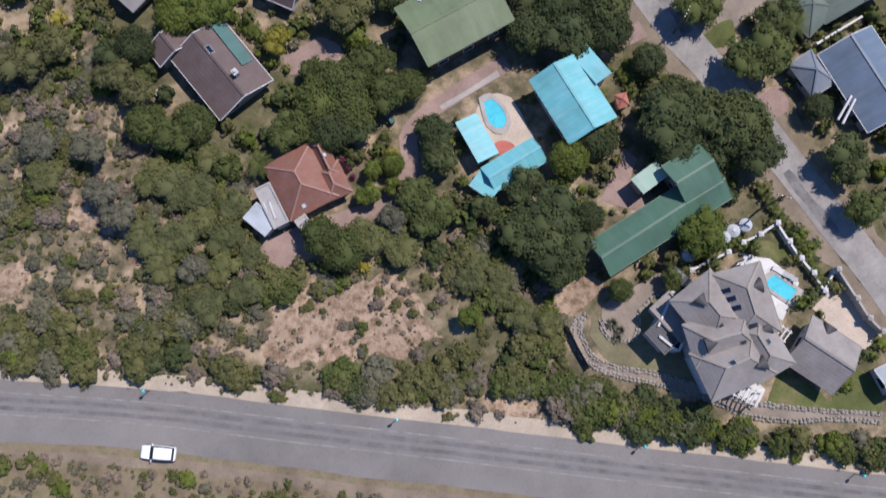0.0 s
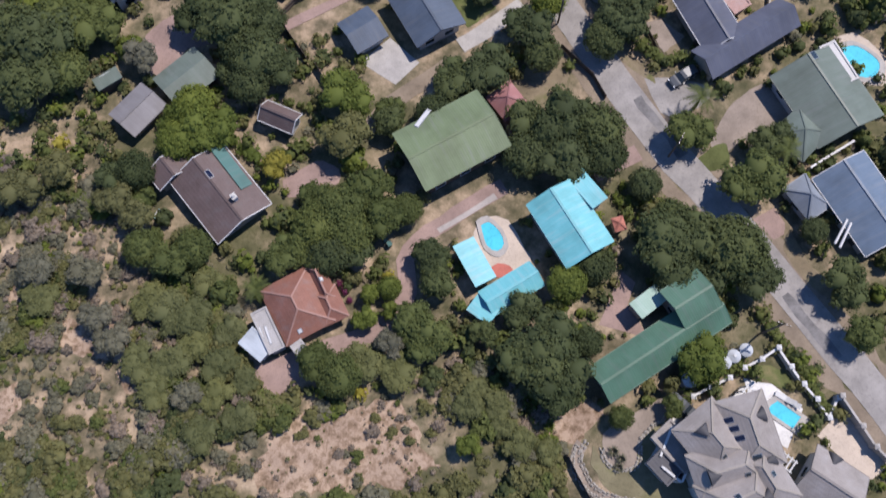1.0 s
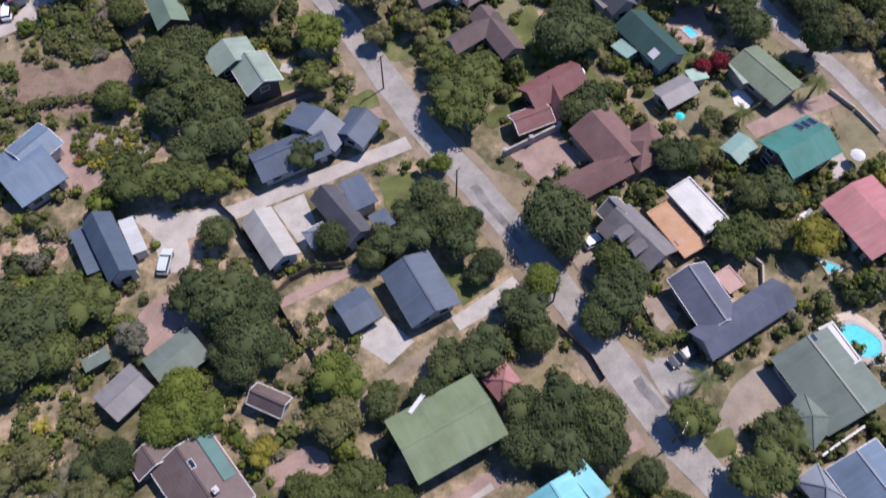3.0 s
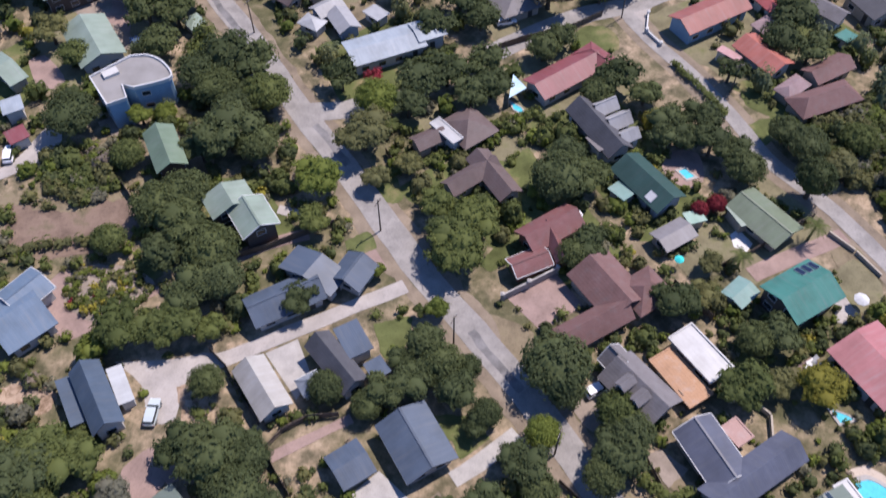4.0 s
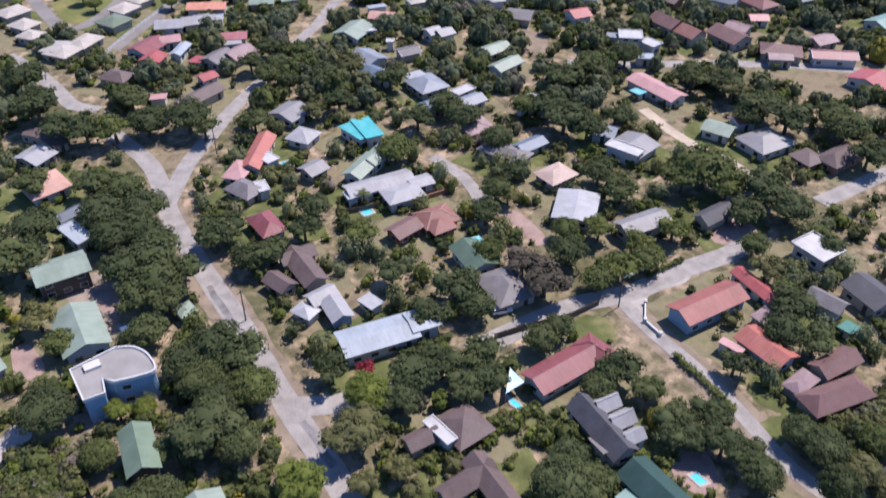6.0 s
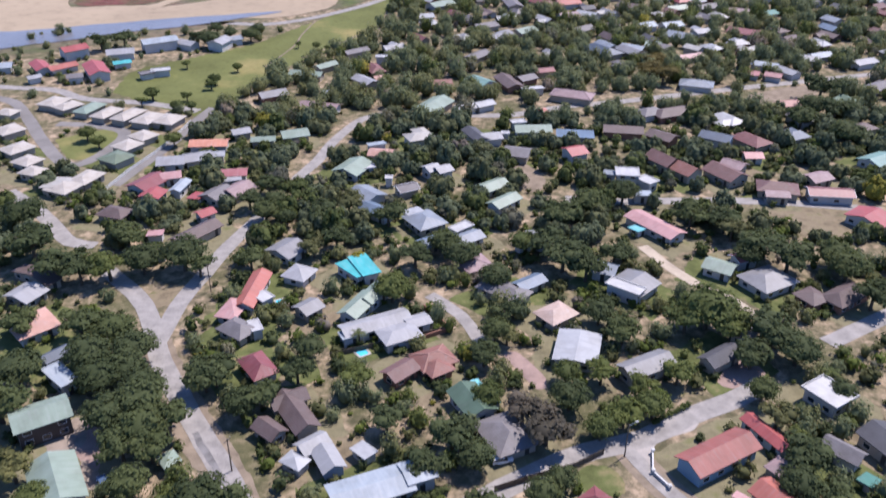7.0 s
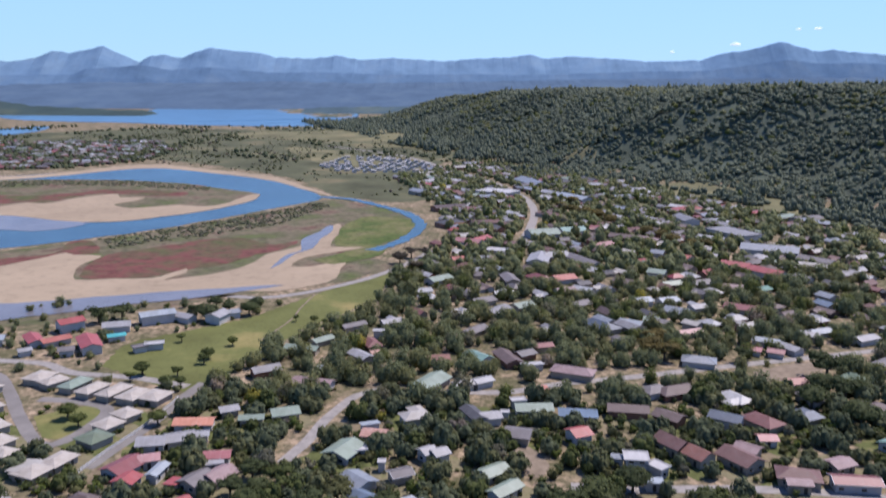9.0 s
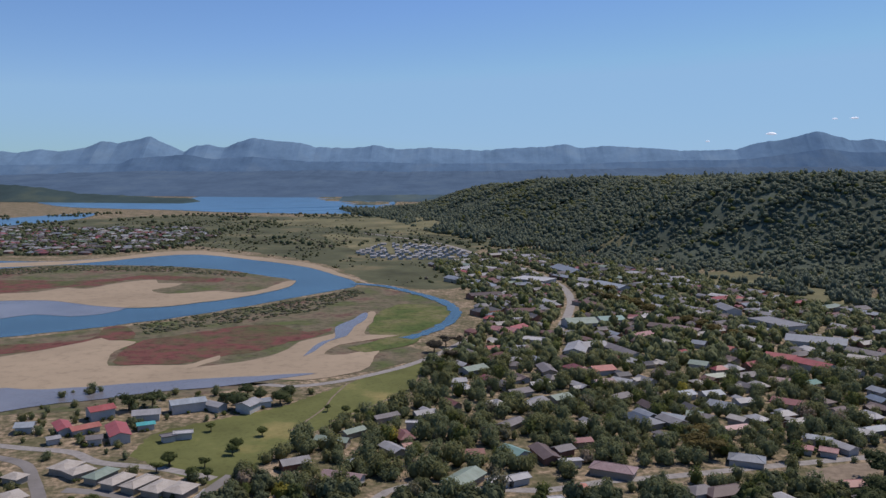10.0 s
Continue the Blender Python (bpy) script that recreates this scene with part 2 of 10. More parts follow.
def leaf_material(name, dark, light, rough=0.7):
    """Foliage: every leaf and every plant in a shade of its own."""
    m = material("leaves_" + name, light, rough, spec=0.12)
    geo, info = m.node_tree.nodes.new("ShaderNodeNewGeometry"), m.node_tree.nodes.new("ShaderNodeObjectInfo")
    a = ramp(m, geo, "Random Per Island", [(0.0, tuple(0.75 * p + 0.25 * q for p, q in zip(dark, light))), (0.55, tuple((p + q) / 2 for p, q in zip(dark, light))), (1.0, tuple(0.2 * p + 0.8 * q for p, q in zip(dark, light)))])
    b = ramp(m, info, "Random", [(0.0, (0.74, 0.77, 0.74)), (0.5, (1, 1, 1)), (1.0, (1.18, 1.14, 1.0))])
    n = noise_node(m, 0.35, 3)
    v = ramp(m, n, "Fac", [(0.3, (0.7, 0.74, 0.7)), (0.7, (1.15, 1.1, 1.0))])
    c = mix(m, None, 1.0, a.outputs["Color"], b.outputs["Color"], "MULTIPLY")
    c = mix(m, None, 0.8, c, v.outputs["Color"], "MULTIPLY")
    set_base(m, c)
    glow = m.node_tree.nodes.new("ShaderNodeBsdfTranslucent")
    m.node_tree.links.new(c, glow.inputs["Color"])
    both = node(m, "ShaderNodeMixShader", Fac=0.45)
    out = m.node_tree.nodes["Material Output"]
    m.node_tree.links.new(bsdf(m).outputs["BSDF"], both.inputs[1])
    m.node_tree.links.new(glow.outputs["BSDF"], both.inputs[2])
    m.node_tree.links.new(both.outputs["Shader"], out.inputs["Surface"])
    return m


LEAVES = {
    "dark": leaf_material("dark", (0.055, 0.073, 0.036), (0.126, 0.154, 0.070)),
    "mid": leaf_material("mid", (0.068, 0.090, 0.034), (0.168, 0.197, 0.070)),
    "bright": leaf_material("bright", (0.082, 0.115, 0.028), (0.205, 0.245, 0.062)),
    "olive": leaf_material("olive", (0.095, 0.102, 0.046), (0.215, 0.212, 0.098)),
    "grey": leaf_material("grey", (0.100, 0.104, 0.074), (0.265, 0.255, 0.195)),
    "yellow": leaf_material("yellow", (0.150, 0.145, 0.026), (0.41, 0.36, 0.078)),
    "dead": leaf_material("dead", (0.150, 0.125, 0.108), (0.360, 0.300, 0.262)),
    "red": leaf_material("red", (0.133, 0.020, 0.027), (0.419, 0.060, 0.085)),
    "pink": leaf_material("pink", (0.10, 0.03, 0.06), (0.34, 0.07, 0.21)),
    "ochre": leaf_material("ochre", (0.13, 0.108, 0.042), (0.26, 0.205, 0.080)),
    "bare": leaf_material("bare", (0.085, 0.075, 0.058), (0.185, 0.155, 0.125)),
    "scrub": leaf_material("scrub", (0.105, 0.118, 0.052), (0.205, 0.216, 0.100)),
    # Blue-green and lightened: haze over the distant ridge is in these leaf colours.
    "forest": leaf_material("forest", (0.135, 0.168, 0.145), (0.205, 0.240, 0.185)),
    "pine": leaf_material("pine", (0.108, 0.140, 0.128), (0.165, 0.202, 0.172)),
    # Paler, greyer leaf colours that stand in for haze over farther trees.
    "far": leaf_material("far", (0.112, 0.138, 0.088), (0.190, 0.220, 0.128)),
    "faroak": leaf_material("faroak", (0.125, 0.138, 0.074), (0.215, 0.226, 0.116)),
}


# ---- geometry helpers ----
def mesh_of(bm, name, mats):
    me = bpy.data.meshes.new(name)
    bm.to_mesh(me)
    bm.free()
    for m in mats if isinstance(mats, (list, tuple)) else [mats]:
        me.materials.append(m)
    return me


def part(name, bm, mats, parent, label=""):
    """Links a bmesh as one mesh object under a thing or under a part."""
    ob = new(name, mesh_of(bm, name, mats))
    ob.parent = parent
    return tagged(ob, label)


def shared(name, me, parent, m):
    ob = new(name, me)
    ob.parent = parent
    ob.matrix_basis = m
    return ob


def empty(name, x, y, z, yaw=0.0):
    ob = new(name)
    ob.empty_display_size = 0.5
    ob.matrix_basis = pose(x, y, z, 0, 0, yaw)
    return ob


def box(bm, x0, y0, z0, x1, y1, z1, m=None, mat=0):
    vs = [bm.verts.new(Vector(c) if m is None else m @ Vector(c)) for c in
          ((x0, y0, z0), (x1, y0, z0), (x1, y1, z0), (x0, y1, z0), (x0, y0, z1), (x1, y0, z1), (x1, y1, z1), (x0, y1, z1))]
    for f in ((3, 2, 1, 0), (4, 5, 6, 7), (0, 1, 5, 4), (1, 2, 6, 5), (2, 3, 7, 6), (3, 0, 4, 7)):
        bm.faces.new([vs[i] for i in f]).material_index = mat
    return vs


def lerp(a, b, t):
    return a + (b - a) * t


def smooth(t):
    t = min(1.0, max(0.0, t))
    return t * t * (3 - 2 * t)


# ---- the lie of the land ----
def plain(y):
    u = min(max(y / 100.0, -2.0), 3.0)
    return 3.7 - 2.83 * u + 0.472 * u * u


def ridge_depth(x, y):
    """How far a spot lies inside the foot of the ridge."""
    return (x - 345) * 0.94 + (y - 725) * 0.34 - 85 * smooth((1070 - y) / 110)


def ridge_height(x, y):
    """The wooded ridge on the right, which runs ahead and ends in a nose at the lagoon."""
    d = ridge_depth(x, y)
    if d <= 0:
        return 0.0
    along = (y - 725) * 0.94 - (x - 345) * 0.34
    top = 106 - 10 * smooth((along - 300) / 700) - 24 * smooth((along - 900) / 600) - 75 * smooth((along - 1560) / 210)
    spur = noise.noise(Vector((along / 230 + d / 900, d / 1500, 0.3)))
    gully = 1 - 2 * abs(noise.noise(Vector((along / 105 + d / 420, d / 700, 2.3))))
    knob = noise.noise(Vector((along / 46, d / 110, 5.1)))
    slope = smooth((d + 105 * spur + 34 * gully) / 330)
    return max(0.0, top * slope * (1 + 0.05 * spur) + (9 * gully + 7 * knob) * smooth(d / 90) * (1 - 0.6 * slope) + 12 * smooth((d - 300) / 900))


def ground_z(x, y):
    return plain(y) + ridge_height(x, y)


def spline(points, step=4.0):
    """A smooth line through points, in even steps."""
    pts = [Vector(p) for p in points]
    out = []
    for i in range(len(pts) - 1):
        p0, p1, p2, p3 = pts[max(i - 1, 0)], pts[i], pts[i + 1], pts[min(i + 2, len(pts) - 1)]
        k = max(2, int((p2 - p1).length / step))
        for j in range(k):
            t = j / k
            out.append(0.5 * ((2 * p1) + (p2 - p0) * t + (2 * p0 - 5 * p1 + 4 * p2 - p3) * t * t + (3 * p1 - p0 - 3 * p2 + p3) * t ** 3))
    out.append(pts[-1])
    return out


def ribbon(name, points, width, mat, lift=0.05, label="", category="road", step=4.0, shift=0.0, ragged=0.0, thick=0.0):
    """A road, path or stripe along a line of points, laid on the ground."""
    line = spline(points, step)
    bm, rows = bmesh.new(), []
    for i, p in enumerate(line):
        d = (line[min(i + 1, len(line) - 1)] - line[max(i - 1, 0)]).normalized()
        n = Vector((-d.y, d.x))
        row = []
        for k, s in enumerate((-0.5, 0.0, 0.5)):
            r = ragged * noise.noise(Vector((p.x / 2.3, p.y / 2.3, k * 5.0))) if k != 1 else 0
            q = p + n * (s * width + shift + r * (1 if k else -1))
            row.append(bm.verts.new((q.x, q.y, ground_z(q.x, q.y) + lift)))
        rows.append(row)
    for a, b in zip(rows, rows[1:]):
        for k in range(2):
            bm.faces.new((a[k], a[k + 1], b[k + 1], b[k]))
    bmesh.ops.recalc_face_normals(bm, faces=bm.faces)
    ob = new(name, mesh_of(bm, name, mat))
    return tagged(ob, label, category, kind="structure")


def patch(name, points, mat, lift=0.06, label="", category="paving", ragged=0.0, step=1.5, curved=False):
    """A yard, lawn or clearing: a closed outline laid on the ground, its edge ragged where it is not paved."""
    if curved:
        line = spline([*points, points[0]], step)[:-1]
    else:
        line, ps = [], [Vector(p) for p in points]
        for a, b in zip(ps, ps[1:] + ps[:1]):
            k = max(1, int((b - a).length / step))
            line += [a.lerp(b, j / k) for j in range(k)]
    bm = bmesh.new()
    vs = []
    for p in line:
        r = Vector((0, 0))
        for s, k in ((4.0, 1.0), (1.5, 0.5), (0.6, 0.25)):
            r += ragged * k * Vector((noise.noise(Vector((p.x / s, p.y / s, 3))), noise.noise(Vector((p.x / s, p.y / s, 9)))))
        q = p + r
        vs.append(bm.verts.new((q.x, q.y, ground_z(q.x, q.y) + lift)))
    f = bm.faces.new(vs)
    bmesh.ops.triangulate(bm, faces=[f])
    bmesh.ops.recalc_face_normals(bm, faces=bm.faces)
    for f in bm.faces:
        if f.normal.z < 0:
            f.normal_flip()
    ob = new(name, mesh_of(bm, name, mat))
    return tagged(ob, label, category, kind="structure")


def ground_sheet():
    """One sheet of land from behind the camera to the far hills."""
    ys = [-160 + 10 * i for i in range(66)] + [500 + 25 * i for i in range(1, 53)] + [1800 + 50 * i for i in range(1, 61)]
    ys = [y for y in ys if y <= 4800]
    bm, grid = bmesh.new(), []
    for y in ys:
        half = 160 + max(0, y + 100) * 0.78
        grid.append([bm.verts.new((x, y, ground_z(x, y))) for x in (half * (i / 70 - 1) for i in range(141))])
    for a, b in zip(grid, grid[1:]):
        for k in range(140):
            bm.faces.new((a[k], a[k + 1], b[k + 1], b[k])).smooth = True
    for f in bm.faces:
        c = f.calc_center_median()
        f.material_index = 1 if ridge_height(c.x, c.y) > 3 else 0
    return tagged(new("ground", mesh_of(bm, "ground", [GROUND, FOREST_FLOOR])), "sandy soil with dry grass and low scrub", "ground", kind="structure")


ground_sheet()


# ---- what already stands where, so that plants keep clear of it ----
MX0, MY0, MW, MH = -420, -70, 900, 1400
taken = np.zeros((MH, MW), bool)


def claim_line(points, width):
    for p in spline(points, 1.0):
        r = width / 2
        x0, x1 = int(p.x - r - MX0), int(p.x + r - MX0) + 1
        y0, y1 = int(p.y - r - MY0), int(p.y + r - MY0) + 1
        if 0 <= x0 and x1 < MW and 0 <= y0 and y1 < MH:
            taken[y0:y1 + 1, x0:x1 + 1] = True


def claim_area(points):
    xs, ys = [p[0] for p in points], [p[1] for p in points]
    gx, gy = np.meshgrid(np.arange(int(min(xs)) - 1, int(max(xs)) + 2), np.arange(int(min(ys)) - 1, int(max(ys)) + 2))
    inside = np.zeros(gx.shape, bool)
    n = len(points)
    for i in range(n):
        (xa, ya), (xb, yb) = points[i], points[(i + 1) % n]
        if ya != yb:
            inside ^= ((gy < ya) != (gy < yb)) & (gx < (xb - xa) * (gy - ya) / (yb - ya) + xa)
    for x, y in zip(gx[inside], gy[inside]):
        if 0 <= x - MX0 < MW and 0 <= y - MY0 < MH:
            taken[y - MY0, x - MX0] = True


def is_free(x, y, r=0.0):
    i, j, k = int(y - MY0), int(x - MX0), max(0, int(r))
    if not (k < i < MH - k - 1 and k < j < MW - k - 1):
        return True
    return not taken[i - k:i + k + 1, j - k:j + k + 1].any()


def inside(points, x, y):
    hit, n = False, len(points)
    for i in range(n):
        (xa, ya), (xb, yb) = points[i], points[(i + 1) % n]
        if (ya > y) != (yb > y) and x < (xb - xa) * (y - ya) / (yb - ya) + xa:
            hit = not hit
    return hit


def road(name, points, width, mat, lift, label):
    ribbon(name, points, width, mat, lift, label, "road", ragged=0.25)
    claim_line(points, width + 1.0)


YARDS = 0


def yard(name, points, mat, ragged, curved, label):
    global YARDS
    YARDS += 1
    patch(name, points, mat, 0.030 + 0.0004 * YARDS, label, name, ragged * 1.6, 0.5 if ragged else 2.0, bool(curved))
    claim_area(points) if name not in ("clearing", "field") else None


def pool(points, curved, label):
    """Water in a basin with a raised pale coping."""
    c = sum((Vector(p) for p in points), Vector((0, 0))) / len(points)
    z = max(ground_z(*p) for p in points)
    base = tagged(empty("swimming_pool", c.x, c.y, z), label, "pool")
    line = spline([*points, points[0]], 0.7)[:-1] if curved else [Vector(p) for p in points]
    bm = bmesh.new()
    vs = [bm.verts.new((p.x - c.x, p.y - c.y, 0.10)) for p in line]
    f = bm.faces.new(vs)
    if f.normal.z < 0:
        f.normal_flip()
    part("water", bm, POOL_WATER, base, "clear turquoise water")
    bm = bmesh.new()
    rings = []
    for k, z1 in ((0.985, 0.0), (0.985, 0.15), (1.0 + 0.9 / max(2.0, (line[0] - c).length), 0.15), (1.0 + 0.9 / max(2.0, (line[0] - c).length), -0.1)):
        rings.append([bm.verts.new(((p.x - c.x) * k, (p.y - c.y) * k, z1)) for p in line])
    n = len(line)
    for a, b in zip(rings, rings[1:]):
        for i in range(n):
            bm.faces.new((a[i], a[(i + 1) % n], b[(i + 1) % n], b[i]))
    bmesh.ops.recalc_face_normals(bm, faces=bm.faces)
    part("coping", bm, CONCRETE, base, "pale stone coping")
    claim_area([tuple(p) for p in points])


# ---- buildings ----
def add_uv(bm):
    uv = bm.loops.layers.uv.new("UVMap")
    for f in bm.faces:
        n = f.normal
        h = Vector((0, 0, 1)).cross(n)
        h = h.normalized() if h.length > 0.02 else Vector((1, 0, 0))
        v = n.cross(h)
        for lo in f.loops:
            lo[uv].uv = (lo.vert.co.dot(h), lo.vert.co.dot(v))


def roof_mesh(kind, L, W, e, r, thick=0.16):
    """The roof over a rectangle: gable, hip, pyramid, single slope or flat with a parapet."""
    bm = bmesh.new()
    a, b = L / 2, W / 2
    if kind == "f":
        t, k = e + max(0.2, r), 0.24
        rings = [[bm.verts.new((sx * p, sy * q, z)) for sx, sy in ((-1, -1), (1, -1), (1, 1), (-1, 1))]
                 for p, q, z in ((a, b, e - 0.1), (a, b, t), (a - k, b - k, t), (a - k, b - k, e + 0.1))]
        for lo, up in zip(rings, rings[1:]):
            for i in range(4):
                bm.faces.new((lo[i], lo[(i + 1) % 4], up[(i + 1) % 4], up[i]))
        bm.faces.new(rings[0])
        bm.faces.new(rings[-1])
    else:
        base = [(-a, -b, e), (a, -b, e), (a, b, e), (-a, b, e)]
        if kind == "g":
            top, faces = [(-a, 0, e + r), (a, 0, e + r)], [(0, 1, 5, 4), (2, 3, 4, 5), (1, 2, 5), (3, 0, 4)]
        elif kind == "m":
            top, faces = [(-a, -b, e + r), (a, -b, e + r)], [(0, 1, 5, 4), (2, 3, 4, 5), (1, 2, 5), (3, 0, 4)]
        elif kind == "p" or abs(L - W) < 0.6:
            top, faces = [(0, 0, e + r)], [(0, 1, 4), (1, 2, 4), (2, 3, 4), (3, 0, 4)]
        elif L > W:
            top, faces = [(-a + b * 0.9, 0, e + r), (a - b * 0.9, 0, e + r)], [(0, 1, 5, 4), (2, 3, 4, 5), (1, 2, 5), (3, 0, 4)]
        else:
            top, faces = [(0, -b + a * 0.9, e + r), (0, b - a * 0.9, e + r)], [(0, 1, 4), (1, 2, 5, 4), (2, 3, 5), (3, 0, 4, 5)]
        # the skin's upper side, and a lower one a hand's width beneath it
        if kind in ("g", "m"):
            slopes = [(0, 1, 5, 4), (2, 3, 4, 5)] if kind == "g" else [(2, 3, 4, 5)]
            up = [bm.verts.new(p) for p in base + top]
            dn = [bm.verts.new((p[0], p[1], p[2] - thick)) for p in base + top]
            for f in slopes:
                bm.faces.new([up[i] for i in f])
                bm.faces.new([dn[i] for i in reversed(f)])
            rim = [(0, 1), (1, 5), (5, 2), (2, 3), (3, 4), (4, 0)] if kind == "g" else [(5, 2), (2, 3), (3, 4), (4, 5)]
            for i, j in rim:
                bm.faces.new((up[i], dn[i], dn[j], up[j]))
        else:
            up = [bm.verts.new(p) for p in base + top]
            dn = [bm.verts.new((p[0], p[1], p[2] - thick)) for p in base]
            for f in faces:
                bm.faces.new([up[i] for i in f])
            bm.faces.new([dn[i] for i in (3, 2, 1, 0)])
            for i in range(4):
                j = (i + 1) % 4
                bm.faces.new((up[i], dn[i], dn[j], up[j]))
    bmesh.ops.recalc_face_normals(bm, faces=bm.faces)
    bm.normal_update()
    return bm


def wall_mesh(kind, L, W, e, r, over):
    bm = bmesh.new()
    a, b, lo = max(0.6, L / 2 - over), max(0.6, W / 2 - over), -0.8
    k = (b / (W / 2)) * r
    hi = e - 0.12 + (r - k if kind in ("g",) else 0) * 0.9
    if kind in ("h", "p"):
        hi = e - 0.17
    v = [bm.verts.new(p) for p in ((-a, -b, lo), (a, -b, lo), (a, b, lo), (-a, b, lo))]
    if kind == "m":
        h1, h2 = e + r - 0.2, e - 0.18 + 0.0
        t = [bm.verts.new(p) for p in ((-a, -b, h1 - 0.1 * r), (a, -b, h1 - 0.1 * r), (a, b, h2), (-a, b, h2))]
    else:
        t = [bm.verts.new(p) for p in ((-a, -b, hi), (a, -b, hi), (a, b, hi), (-a, b, hi))]
    if kind == "g":
        g0, g1 = bm.verts.new((-a, 0, e + r - 0.18)), bm.verts.new((a, 0, e + r - 0.18))
        bm.faces.new((v[1], v[2], t[2], g1, t[1]))
        bm.faces.new((v[3], v[0], t[0], g0, t[3]))
    else:
        bm.faces.new((v[1], v[2], t[2], t[1]))
        bm.faces.new((v[3], v[0], t[0], t[3]))
        bm.faces.new((t[0], t[1], t[2], t[3]))
    bm.faces.new((v[0], v[1], t[1], t[0]))
    bm.faces.new((v[2], v[3], t[3], t[2]))
    bmesh.ops.recalc_face_normals(bm, faces=bm.faces)
    return bm


def window_meshes():
    bm = bmesh.new()
    w, h, f = 0.8, 0.6, 0.09
    rings = [[bm.verts.new((sx * p, y, sz * q)) for sx, sz in ((-1, -1), (1, -1), (1, 1), (-1, 1))]
             for p, q, y in ((w, h, -0.02), (w, h, 0.07), (w - f, h - f, 0.07), (w - f, h - f, 0.02))]
    for lo, up in zip(rings, rings[1:]):
        for i in range(4):
            bm.faces.new((lo[i], lo[(i + 1) % 4], up[(i + 1) % 4], up[i]))
    bmesh.ops.recalc_face_normals(bm, faces=bm.faces)
    frame_me = mesh_of(bm, "window", TRIM)
    bm = bmesh.new()
    box(bm, -w + f, -0.01, -h + f, w - f, 0.03, h - f)
    return frame_me, mesh_of(bm, "pane", GLASS)


WINDOW, PANE = window_meshes()


def door_mesh():
    bm = bmesh.new()
    box(bm, -0.5, -0.02, 0, 0.5, 0.05, 2.05)
    return mesh_of(bm, "door", DARK_TRIM)


DOOR = door_mesh()


def chimney(parent, m, e):
    bm = bmesh.new()
    rings = [[bm.verts.new((sx * p, sy * p * 0.85, e + z)) for sx, sy in ((-1, -1), (1, -1), (1, 1), (-1, 1))]
             for p, z in ((0.35, -0.4), (0.35, 1.0), (0.43, 1.0), (0.43, 1.12), (0.18, 1.12), (0.16, 1.4))]
    for lo, up in zip(rings, rings[1:]):
        for i in range(4):
            bm.faces.new((lo[i], lo[(i + 1) % 4], up[(i + 1) % 4], up[i]))
    bm.faces.new(rings[-1])
    bmesh.ops.recalc_face_normals(bm, faces=bm.faces)
    bm.transform(m)
    part("chimney", bm, WALLS["white"], parent, "rendered chimney stack")


PLANTING = []
CAPS = {"tile": "salmon", "redtile": "salmon", "brown": "brownred", "brownred": "redtile", "greybrown": "stonetile", "greytile": "stonetile"}
WHITE_EDGED = {"brown", "brownred", "redbrown", "sage", "navy", "charcoal", "creamroof", "greytile", "bluemid", "redorange"}


GRASS = 0


def garden_grass(points):
    global GRASS
    GRASS += 1
    mat, words = rng.choice(((LAWN, "green garden lawn round a house"), (LAWN, "green garden lawn round a house"), (DRY_LAWN, "dry garden lawn round a house"), (DRY_LAWN, "dry garden lawn round a house"), (DRY_GRASS, "yellow dry grass round a house")))
    patch("lawn", points, mat, 0.018 + 0.00008 * GRASS, words, "lawn", 1.4, 1.5)


